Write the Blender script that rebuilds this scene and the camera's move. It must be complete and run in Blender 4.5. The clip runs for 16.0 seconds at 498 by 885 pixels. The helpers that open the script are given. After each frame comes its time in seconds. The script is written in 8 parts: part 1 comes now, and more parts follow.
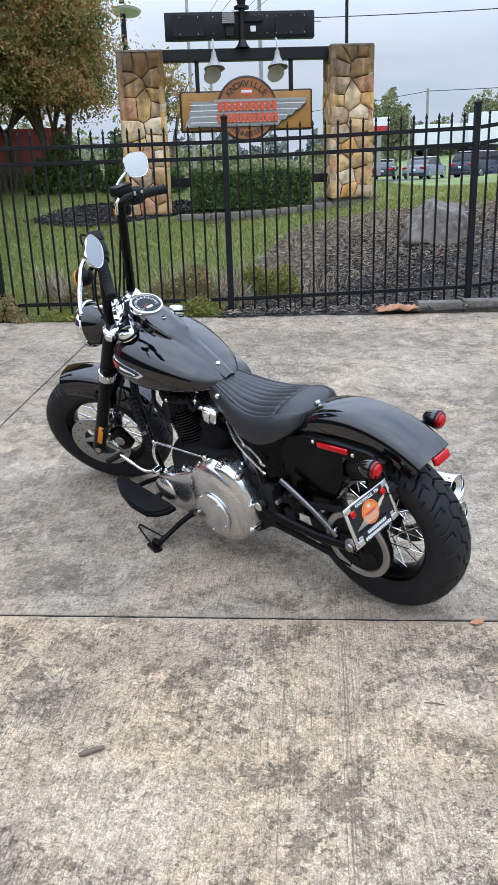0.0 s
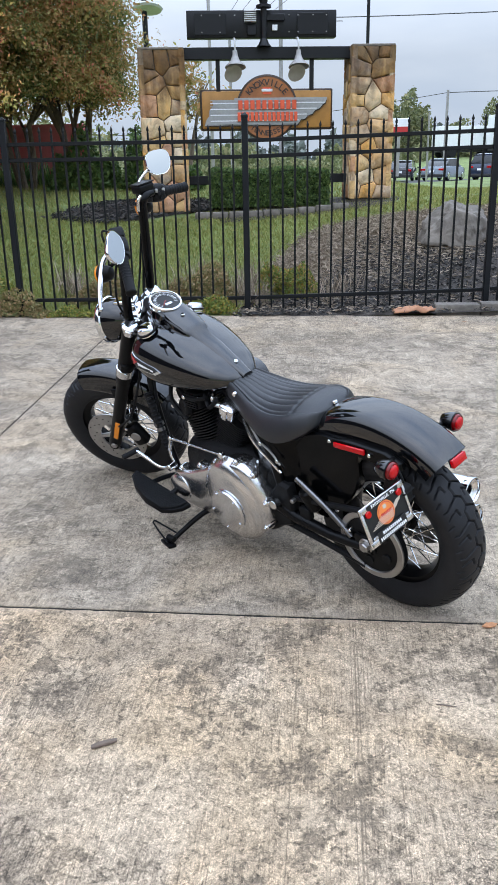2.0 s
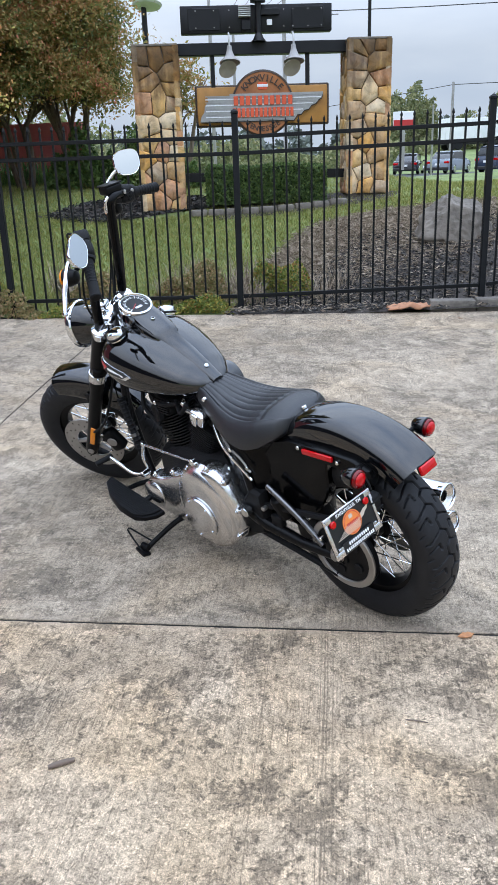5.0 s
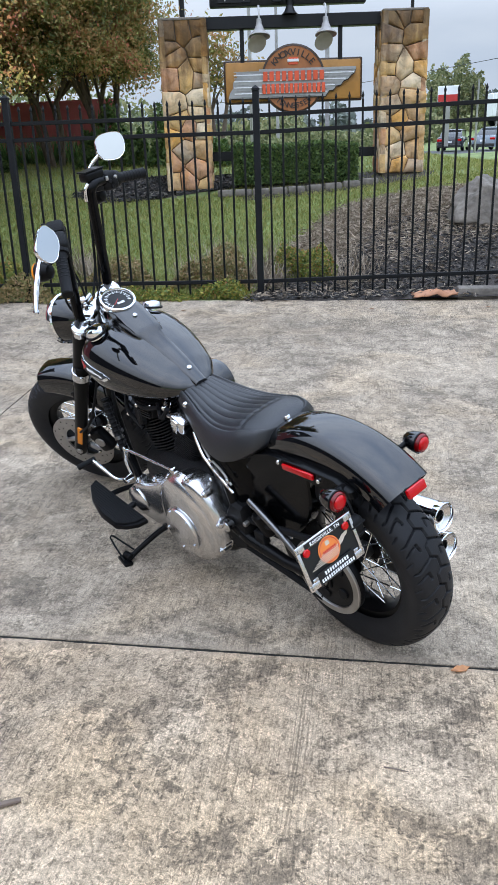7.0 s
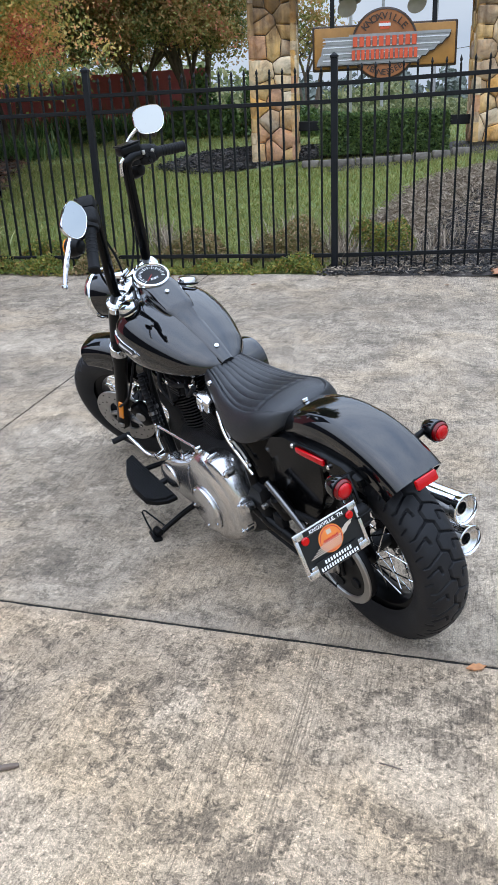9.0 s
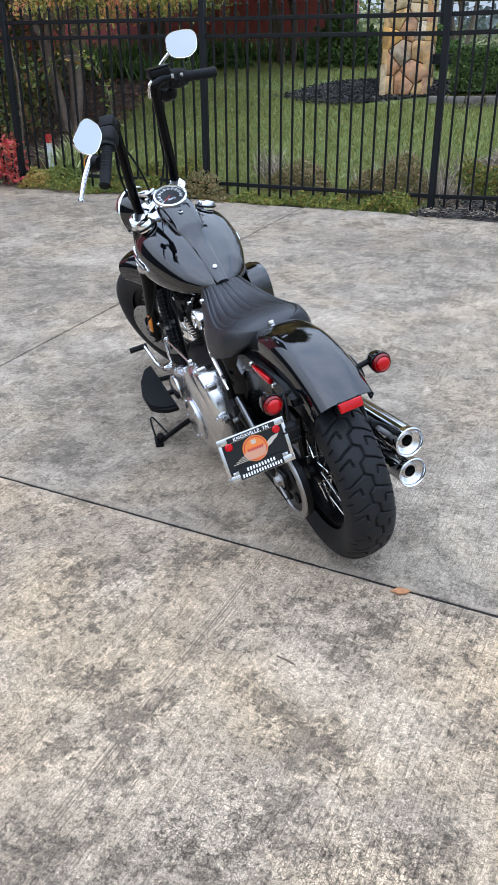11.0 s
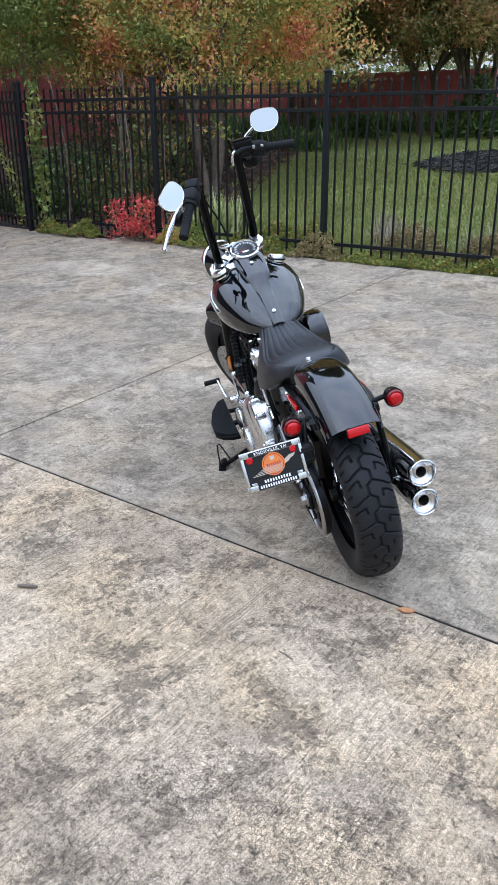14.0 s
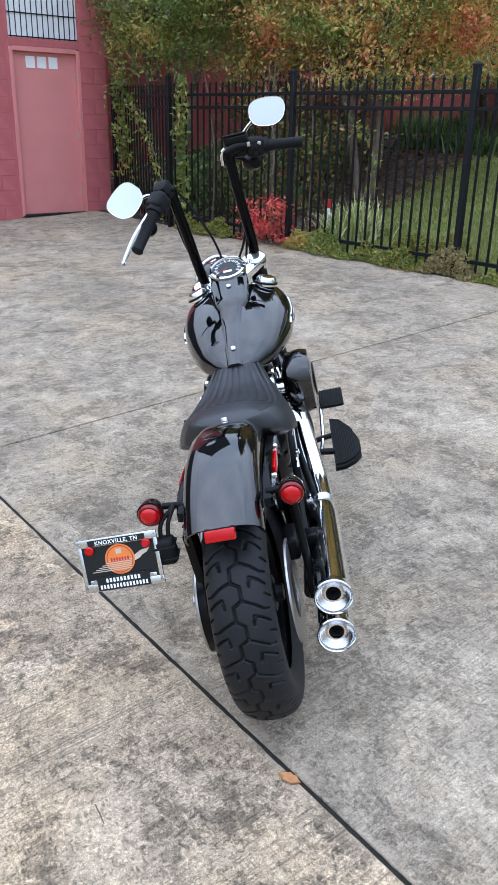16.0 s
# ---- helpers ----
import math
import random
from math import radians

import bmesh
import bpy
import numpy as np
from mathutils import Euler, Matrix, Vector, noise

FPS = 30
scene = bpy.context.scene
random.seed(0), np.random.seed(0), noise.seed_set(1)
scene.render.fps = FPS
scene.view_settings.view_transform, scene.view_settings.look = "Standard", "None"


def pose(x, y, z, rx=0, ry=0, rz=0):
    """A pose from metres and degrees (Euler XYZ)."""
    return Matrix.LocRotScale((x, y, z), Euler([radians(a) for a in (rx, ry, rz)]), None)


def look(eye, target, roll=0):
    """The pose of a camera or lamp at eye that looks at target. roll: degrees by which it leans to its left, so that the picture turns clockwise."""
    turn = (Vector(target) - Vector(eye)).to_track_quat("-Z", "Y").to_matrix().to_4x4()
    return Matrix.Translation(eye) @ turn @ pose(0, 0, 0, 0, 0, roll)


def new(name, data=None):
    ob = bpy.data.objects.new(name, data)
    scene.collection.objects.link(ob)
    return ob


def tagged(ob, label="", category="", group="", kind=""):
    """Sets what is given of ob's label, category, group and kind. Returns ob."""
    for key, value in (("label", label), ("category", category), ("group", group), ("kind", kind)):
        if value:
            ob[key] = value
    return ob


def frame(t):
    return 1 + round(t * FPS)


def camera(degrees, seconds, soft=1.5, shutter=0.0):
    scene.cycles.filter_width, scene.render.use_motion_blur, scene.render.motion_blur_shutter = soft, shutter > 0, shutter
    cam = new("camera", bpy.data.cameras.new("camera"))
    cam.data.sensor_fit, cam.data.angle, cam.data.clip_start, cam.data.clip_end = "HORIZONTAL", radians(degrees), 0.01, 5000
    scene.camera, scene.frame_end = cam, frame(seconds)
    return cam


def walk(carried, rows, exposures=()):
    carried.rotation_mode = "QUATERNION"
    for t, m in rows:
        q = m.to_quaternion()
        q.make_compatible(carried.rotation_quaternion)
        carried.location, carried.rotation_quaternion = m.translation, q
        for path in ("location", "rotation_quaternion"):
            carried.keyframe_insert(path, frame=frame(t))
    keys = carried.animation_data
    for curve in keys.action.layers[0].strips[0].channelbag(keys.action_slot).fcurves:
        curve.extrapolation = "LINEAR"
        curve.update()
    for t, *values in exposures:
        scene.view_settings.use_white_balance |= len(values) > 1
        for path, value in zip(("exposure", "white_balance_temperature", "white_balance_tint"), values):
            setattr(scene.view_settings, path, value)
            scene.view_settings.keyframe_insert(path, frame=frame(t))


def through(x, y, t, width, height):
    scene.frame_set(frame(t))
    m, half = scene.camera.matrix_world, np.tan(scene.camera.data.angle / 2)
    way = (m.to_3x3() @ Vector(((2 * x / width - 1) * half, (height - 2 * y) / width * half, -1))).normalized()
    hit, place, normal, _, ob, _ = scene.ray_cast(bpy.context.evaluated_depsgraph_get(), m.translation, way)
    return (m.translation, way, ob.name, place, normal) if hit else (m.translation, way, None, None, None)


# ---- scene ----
cam = camera(34.9, 16.0, 1.0)
PATH = [
    (0, (-0.02, -0.012, 1.499), (-0.187, 1.875, 0.858), -2.0),
    (0.5, (-0.037, -0.01, 1.5), (-0.219, 1.875, 0.859), -1.9),
    (1, (-0.037, -0.013, 1.496), (-0.229, 1.872, 0.854), -1.6),
    (1.5, (-0.041, -0.017, 1.499), (-0.238, 1.867, 0.857), -1.5),
    (2, (-0.035, -0.023, 1.5), (-0.232, 1.861, 0.857), -1.1),
    (2.5, (-0.027, -0.038, 1.508), (-0.229, 1.844, 0.861), -1.2),
    (3, (0.048, -0.069, 1.502), (-0.17, 1.81, 0.85), -1.4),
    (3.5, (0.128, -0.135, 1.51), (-0.113, 1.74, 0.855), -1.7),
    (3.7, (0.126, -0.121, 1.508), (-0.121, 1.754, 0.857), -2.0),
    (6, (0.087, 0.221, 1.51), (-0.122, 2.1, 0.855), -1.7),
    (6.5, (0.172, 0.276, 1.514), (-0.078, 2.141, 0.837), -1.8),
    (7, (0.258, 0.326, 1.532), (-0.057, 2.173, 0.833), -2.0),
    (7.5, (0.322, 0.359, 1.525), (-0.065, 2.187, 0.811), -2.3),
    (8, (0.357, 0.363, 1.528), (-0.087, 2.176, 0.808), -2.6),
    (8.5, (0.399, 0.368, 1.535), (-0.091, 2.164, 0.804), -2.7),
    (8.7, (0.423, 0.387, 1.535), (-0.084, 2.175, 0.796), -2.8),
    (10.8, (0.999, 0.537, 1.52), (0.191, 2.142, 0.642), -0.2),
    (11, (1.038, 0.428, 1.523), (0.216, 2.022, 0.638), -0.4),
    (11.5, (1.065, 0.154, 1.506), (0.253, 1.754, 0.624), -0.1),
    (12, (1.196, 0.004, 1.533), (0.376, 1.617, 0.681), -0.1),
    (12.5, (1.415, -0.116, 1.526), (0.56, 1.495, 0.705), -0.2),
    (13, (1.506, -0.118, 1.529), (0.576, 1.466, 0.737), -0.3),
    (13.5, (1.468, 0.095, 1.544), (0.433, 1.624, 0.776), -0.4),
    (14, (1.506, 0.312, 1.539), (0.371, 1.779, 0.79), -0.2),
    (14.5, (1.713, 0.592, 1.557), (0.486, 1.987, 0.816), 0.1),
    (15, (1.762, 0.829, 1.551), (0.455, 2.149, 0.81), 0.6),
    (15.5, (1.664, 1.153, 1.527), (0.281, 2.393, 0.784), 1.1),
    (16, (1.654, 1.412, 1.518), (0.193, 2.552, 0.766), 1.2),
]
# the clip's white balance is a little warmer over its first half
walk(cam, [(t, look(eye, target, roll)) for t, eye, target, roll in PATH], [(0, 0.0, 6850, 12), (8.7, -0.03, 6850, 12), (11.0, -0.04, 6600, 12), (13.5, -0.06, 6600, 12), (16, 0.0, 6550, 12)])

# ---- light ----
world = bpy.data.worlds.new("overcast_sky")
scene.world = world
world.use_nodes = True
wn, wl = world.node_tree.nodes, world.node_tree.links
wn.clear()
w_out = wn.new("ShaderNodeOutputWorld")
w_bg = wn.new("ShaderNodeBackground")
w_sky = wn.new("ShaderNodeTexSky")
w_sky.sky_type = "NISHITA"
w_sky.sun_disc = False
w_sky.sun_elevation = radians(48)
w_sky.sun_rotation = radians(200)
w_sky.air_density, w_sky.dust_density = 1.0, 2.0
w_co = wn.new("ShaderNodeTexCoord")
w_map = wn.new("ShaderNodeMapping")
w_map.inputs["Scale"].default_value = (1.0, 1.0, 3.2)
w_noise = wn.new("ShaderNodeTexNoise")
w_noise.inputs["Scale"].default_value = 2.2
w_noise.inputs["Detail"].default_value = 6
w_ramp = wn.new("ShaderNodeValToRGB")
w_ramp.color_ramp.elements[0].position, w_ramp.color_ramp.elements[0].color = 0.32, (4.2, 5.2, 6.8, 1)
w_ramp.color_ramp.elements[1].position, w_ramp.color_ramp.elements[1].color = 0.7, (6.9, 7.7, 8.8, 1)
w_mix = wn.new("ShaderNodeMix")
w_mix.data_type = "RGBA"
w_mix.inputs["Factor"].default_value = 0.92
wl.new(w_co.outputs["Generated"], w_map.inputs["Vector"])
wl.new(w_map.outputs["Vector"], w_noise.inputs["Vector"])
wl.new(w_noise.outputs["Fac"], w_ramp.inputs["Fac"])
wl.new(w_sky.outputs["Color"], w_mix.inputs["A"])
wl.new(w_ramp.outputs["Color"], w_mix.inputs["B"])
# an overcast sky is brighter overhead than at the horizon
w_sep = wn.new("ShaderNodeSeparateXYZ")
w_lift = wn.new("ShaderNodeMapRange")
w_lift.inputs["From Min"].default_value, w_lift.inputs["From Max"].default_value = 0.12, 0.95
w_lift.inputs["To Min"].default_value, w_lift.inputs["To Max"].default_value = 0.95, 4.1
w_scale = wn.new("ShaderNodeVectorMath")
w_scale.operation = "MULTIPLY"
w_tint = wn.new("ShaderNodeVectorMath")
w_tint.operation = "MULTIPLY_ADD"
w_tint.inputs[1].default_value, w_tint.inputs[2].default_value = (0.91, 1.0, 1.13), (0.065, 0.0, -0.11)
wl.new(w_co.outputs["Generated"], w_sep.inputs["Vector"])
wl.new(w_sep.outputs["Z"], w_lift.inputs["Value"])
wl.new(w_mix.outputs["Result"], w_scale.inputs[0])
wl.new(w_lift.outputs["Result"], w_tint.inputs[0])
wl.new(w_tint.outputs["Vector"], w_scale.inputs[1])
wl.new(w_scale.outputs["Vector"], w_bg.inputs["Color"])
wl.new(w_bg.outputs["Background"], w_out.inputs["Surface"])
w_bg.inputs["Strength"].default_value = 0.12

sun_data = bpy.data.lights.new("sun", "SUN")
sun_data.energy, sun_data.angle, sun_data.color = 0.35, radians(110), (1.0, 0.98, 0.95)
sun = new("sun", sun_data)
sun.matrix_world = look((0, 0, 30), (9, 16, 0))

# ---- tools ----
SLOPE = 0.05


def ground_z(x, y):
    """Height of the concrete, which rises towards the fence."""
    return SLOPE * (y - 2.455)


def smooth_step(a, b, v):
    u = min(1.0, max(0.0, (v - a) / (b - a)))
    return u * u * (3 - 2 * u)


def lawn_z(x, y):
    """Height of the bank and lawn behind the fence."""
    base = 0.235 + 0.05 * (max(0, x) * 0.6)
    bank = smooth_step(7.4, 12.4, y) * 0.86
    bump = 0.03 * math.sin(x * 0.9 + 1.3) * math.sin(y * 0.8)
    right = 0.16 * smooth_step(-0.5, 3.0, x) * smooth_step(7.5, 9.0, y)
    far = 0.24 * smooth_step(11.5, 16, y) * (1 - smooth_step(17, 24, y)) * (1 - 1.15 * smooth_step(0.2, 2.5, x))
    return base + bank + right * (1 - smooth_step(10, 13, y)) + far + bump * smooth_step(7.5, 8.5, y) * (1 - smooth_step(16, 24, y))


def nd(mt, kind, **inputs):
    n = mt.node_tree.nodes.new(kind)
    for k, v in inputs.items():
        n.inputs[k.replace("_", " ")].default_value = v
    return n


def blank(name):
    mt = bpy.data.materials.new(name)
    mt.use_nodes = True
    return mt, mt.node_tree.links, mt.node_tree.nodes["Principled BSDF"]


def ramp(mt, stops):
    r = mt.node_tree.nodes.new("ShaderNodeValToRGB")
    el = r.color_ramp.elements
    while len(el) < len(stops):
        el.new(0.5)
    for e, (p, c) in zip(el, stops):
        e.position, e.color = p, (*c, 1)
    return r


def plain(name, colour, rough=0.5, metal=0.0, var=0.12, scale=30.0, bump=0.0, coat=0.0, bscale=None, rvar=0.08, spec=None, cior=1.5):
    """A surface with grain at two scales, and fine relief."""
    mt, L, b = blank(name)
    co = nd(mt, "ShaderNodeTexCoord")
    n1 = nd(mt, "ShaderNodeTexNoise", Scale=scale, Detail=6.0)
    n2 = nd(mt, "ShaderNodeTexNoise", Scale=scale * 0.13, Detail=3.0)
    add = nd(mt, "ShaderNodeMath")
    L.new(co.outputs["Object"], n1.inputs["Vector"])
    L.new(co.outputs["Object"], n2.inputs["Vector"])
    L.new(n1.outputs["Fac"], add.inputs[0])
    L.new(n2.outputs["Fac"], add.inputs[1])
    r = ramp(mt, [(0.35, [c * (1 - var) for c in colour]), (0.65, [min(1, c * (1 + var)) for c in colour])])
    half = nd(mt, "ShaderNodeMath")
    half.operation = "MULTIPLY"
    half.inputs[1].default_value = 0.5
    L.new(add.outputs[0], half.inputs[0])
    L.new(half.outputs[0], r.inputs["Fac"])
    L.new(r.outputs["Color"], b.inputs["Base Color"])
    mr = nd(mt, "ShaderNodeMapRange")
    mr.inputs["To Min"].default_value = max(0.0, rough - rvar)
    mr.inputs["To Max"].default_value = min(1.0, rough + rvar)
    L.new(n2.outputs["Fac"], mr.inputs["Value"])
    L.new(mr.outputs["Result"], b.inputs["Roughness"])
    b.inputs["Metallic"].default_value = metal
    b.inputs["Coat Weight"].default_value = coat
    b.inputs["Coat Roughness"].default_value = 0.03
    b.inputs["Coat IOR"].default_value = cior
    if coat:
        b.inputs["Specular IOR Level"].default_value = 0.05
    if spec is not None:
        b.inputs["Specular IOR Level"].default_value = spec
    if bump:
        n3 = nd(mt, "ShaderNodeTexNoise", Scale=bscale or scale * 2, Detail=8.0)
        bp = nd(mt, "ShaderNodeBump", Strength=bump, Distance=0.01)
        L.new(co.outputs["Object"], n3.inputs["Vector"])
        L.new(n3.outputs["Fac"], bp.inputs["Height"])
        L.new(bp.outputs["Normal"], b.inputs["Normal"])
    return mt


def leafy(name, stops, rough=0.55, through=0.25, patch=0.0):
    """Leaves, each with a colour of its own, and whole sprays that have turned further than others."""
    mt, L, b = blank(name)
    g = nd(mt, "ShaderNodeNewGeometry")
    r = ramp(mt, stops)
    if patch:
        co = nd(mt, "ShaderNodeTexCoord")
        n = nd(mt, "ShaderNodeTexNoise", Scale=1.5, Detail=3.0)
        L.new(co.outputs["Object"], n.inputs["Vector"])
        st = nd(mt, "ShaderNodeMapRange")
        st.inputs["From Min"].default_value, st.inputs["From Max"].default_value = 0.36, 0.64
        st.inputs["To Min"].default_value, st.inputs["To Max"].default_value = -0.35, 1.35
        st.clamp = False
        L.new(n.outputs["Fac"], st.inputs["Value"])
        mixed = nd(mt, "ShaderNodeMix")
        mixed.inputs["Factor"].default_value = patch
        L.new(g.outputs["Random Per Island"], mixed.inputs["A"])
        L.new(st.outputs["Result"], mixed.inputs["B"])
        L.new(mixed.outputs["Result"], r.inputs["Fac"])
    else:
        L.new(g.outputs["Random Per Island"], r.inputs["Fac"])
    L.new(r.outputs["Color"], b.inputs["Base Color"])
    b.inputs["Roughness"].default_value = rough
    tr = nd(mt, "ShaderNodeBsdfTranslucent")
    mx = nd(mt, "ShaderNodeMixShader")
    mx.inputs[0].default_value = through
    L.new(r.outputs["Color"], tr.inputs["Color"])
    L.new(b.outputs[0], mx.inputs[1])
    L.new(tr.outputs[0], mx.inputs[2])
    L.new(mx.outputs[0], mt.node_tree.nodes["Material Output"].inputs["Surface"])
    return mt


def finish(bm, smooth=True, angle=38):
    bmesh.ops.recalc_face_normals(bm, faces=bm.faces)
    if smooth:
        for f in bm.faces:
            f.smooth = True
        for e in bm.edges:
            if len(e.link_faces) == 2 and e.calc_face_angle(0) > radians(angle):
                e.smooth = False


def part(name, bm, material, parent=None, label="", smooth=True, angle=38, m=None):
    """Links a bmesh as one mesh object under a thing or a part."""
    if m is not None:
        bmesh.ops.transform(bm, matrix=m, verts=bm.verts)
    finish(bm, smooth, angle)
    me = bpy.data.meshes.new(name)
    bm.to_mesh(me)
    bm.free()
    me.materials.append(material)
    ob = new(name, me)
    if parent is not None:
        ob.parent = parent
    if label:
        tagged(ob, label)
    return ob


def raw(name, verts, faces, material, parent=None, label="", smooth=False):
    me = bpy.data.meshes.new(name)
    me.from_pydata(verts, [], faces)
    me.materials.append(material)
    if smooth:
        me.polygons.foreach_set("use_smooth", [True] * len(me.polygons))
    me.update()
    ob = new(name, me)
    if parent is not None:
        ob.parent = parent
    if label:
        tagged(ob, label)
    return ob


def box(cx, cy, cz, sx, sy, sz, bevel=0.0, seg=2, m=None, bm=None):
    bm = bm or bmesh.new()
    made = bmesh.ops.create_cube(bm, size=1.0)
    bmesh.ops.scale(bm, vec=(sx, sy, sz), verts=made["verts"])
    if bevel:
        edges = list({e for v in made["verts"] for e in v.link_edges})
        out = bmesh.ops.bevel(bm, geom=edges, offset=bevel, segments=seg, affect="EDGES", profile=0.5)
        vs = list({v for f in out["faces"] for v in f.verts} | {v for v in made["verts"] if v.is_valid})
    else:
        vs = made["verts"]
    t = Matrix.Translation((cx, cy, cz))
    if m is not None:
        t = t @ m
    bmesh.ops.transform(bm, matrix=t, verts=vs)
    return bm


def curve_points(pts, n=8):
    """A smooth line through the points."""
    p = [Vector(q) for q in pts]
    if len(p) < 3:
        return p
    out = []
    for i in range(len(p) - 1):
        a, b, c, d = p[max(0, i - 1)], p[i], p[i + 1], p[min(len(p) - 1, i + 2)]
        for k in range(n):
            t = k / n
            out.append(0.5 * ((2 * b) + (c - a) * t + (2 * a - 5 * b + 4 * c - d) * t * t + (3 * b - a - 3 * c + d) * t ** 3))
    out.append(p[-1])
    return out


def tube(pts, r, n=12, smooth=6, cap=True, bm=None):
    """A round bar along a line; r is one radius, or one for each point of the line."""
    bm = bm or bmesh.new()
    p = curve_points(pts, smooth) if smooth > 1 else [Vector(q) for q in pts]
    m = len(p)
    if isinstance(r, (list, tuple)):
        rad = [float(np.interp(i / (m - 1), np.linspace(0, 1, len(r)), r)) for i in range(m)]
    else:
        rad = [r] * m
    t0 = (p[1] - p[0]).normalized()
    side = t0.orthogonal().normalized()
    rings = []
    for i in range(m):
        t = (p[min(m - 1, i + 1)] - p[max(0, i - 1)]).normalized()
        side = (side - t * side.dot(t)).normalized()
        up = t.cross(side)
        rings.append([bm.verts.new(p[i] + (side * math.cos(a) + up * math.sin(a)) * rad[i]) for a in [2 * math.pi * k / n for k in range(n)]])
    for a, b in zip(rings, rings[1:]):
        for k in range(n):
            bm.faces.new((a[k], a[(k + 1) % n], b[(k + 1) % n], b[k]))
    if cap:
        bm.faces.new(rings[0][::-1])
        bm.faces.new(rings[-1])
    return bm


def loft(rings, cap=True, bm=None, closed=True):
    bm = bm or bmesh.new()
    vs = [[bm.verts.new(v) for v in r] for r in rings]
    n = len(vs[0])
    for a, b in zip(vs, vs[1:]):
        for k in range(n if closed else n - 1):
            bm.faces.new((a[k], a[(k + 1) % n], b[(k + 1) % n], b[k]))
    if cap and closed:
        bm.faces.new(vs[0][::-1])
        bm.faces.new(vs[-1])
    return bm


def lathe(profile, centre, axis, n=32, bm=None, arc=(0, 2 * math.pi), closed_profile=False):
    """Turns a profile of (radius, along the axis) about an axis."""
    bm = bm or bmesh.new()
    ax = Vector(axis).normalized()
    u = ax.orthogonal().normalized()
    if abs(ax.z) < 0.5:
        u = (Vector((0, 0, 1)) - ax * ax.z).normalized()
    w = ax.cross(u)
    full = abs(arc[1] - arc[0] - 2 * math.pi) < 1e-6
    steps = n if full else n + 1
    c = Vector(centre)
    rings = []
    for i in range(steps):
        a = arc[0] + (arc[1] - arc[0]) * i / n
        d = u * math.cos(a) + w * math.sin(a)
        rings.append([bm.verts.new(c + d * r + ax * h) for r, h in profile])
    k = len(profile)
    for i in range(n):
        a, b = rings[i], rings[(i + 1) % steps]
        for j in range(k if closed_profile else k - 1):
            q = (a[j], a[(j + 1) % k], b[(j + 1) % k], b[j])
            try:
                bm.faces.new(q)
            except ValueError:
                pass
    if not full and closed_profile:
        bm.faces.new(rings[0][::-1])
        bm.faces.new(rings[-1])
    bmesh.ops.remove_doubles(bm, verts=bm.verts, dist=1e-6)
    return bm


def disc(centre, axis, r, h, bevel=0.003, n=28, bm=None):
    """A round plate or puck with a softened edge, its middle at centre."""
    b = min(bevel, h * 0.45, r * 0.45)
    return lathe([(0, -h / 2), (r - b, -h / 2), (r, -h / 2 + b), (r, h / 2 - b), (r - b, h / 2), (0, h / 2)], centre, axis, n, bm)


def slab(outline, z0, z1, bevel=0.0, bm=None):
    """A flat plate with the given outline in x and y, from z0 to z1."""
    bm = bm or bmesh.new()
    if bevel:
        c = sum((Vector((x, y)) for x, y in outline), Vector((0, 0))) / len(outline)

        def inset(p):
            d = Vector(p) - c
            return Vector(p) - d.normalized() * bevel
        rings = [[(x, y, z0) for x, y in outline], [(x, y, z1 - bevel) for x, y in outline], [(*inset(p), z1) for p in outline]]
    else:
        rings = [[(x, y, z0) for x, y in outline], [(x, y, z1) for x, y in outline]]
    return loft(rings, bm=bm)


def thing(name, label, category, m=None, group="", kind=""):
    ob = new(name)
    ob.empty_display_size = 0.1
    if m is not None:
        ob.matrix_world = m
    return tagged(ob, label, category, group, kind)


def words(name, text, size, material, parent, m, depth=0.002, align="CENTER", space=1.0):
    """Raised or printed letters as a mesh."""
    cu = bpy.data.curves.new(name, "FONT")
    cu.body, cu.size, cu.extrude, cu.align_x, cu.align_y, cu.space_character = text, size, depth, align, "CENTER", space
    cu.offset = size * 0.018
    tmp = bpy.data.objects.new(name, cu)
    scene.collection.objects.link(tmp)
    dg = bpy.context.evaluated_depsgraph_get()
    me = bpy.data.meshes.new_from_object(tmp.evaluated_get(dg))
    bpy.data.objects.remove(tmp)
    bpy.data.curves.remove(cu)
    me.transform(m)
    me.materials.clear()
    me.materials.append(material)
    ob = new(name, me)
    ob.parent = parent
    return ob


def frame_of(origin, xa, ya):
    """A matrix whose x and y axes point along the two given ways."""
    x = Vector(xa).normalized()
    z = x.cross(Vector(ya)).normalized()
    y = z.cross(x)
    return Matrix.Translation(origin) @ Matrix((x, y, z)).transposed().to_4x4()


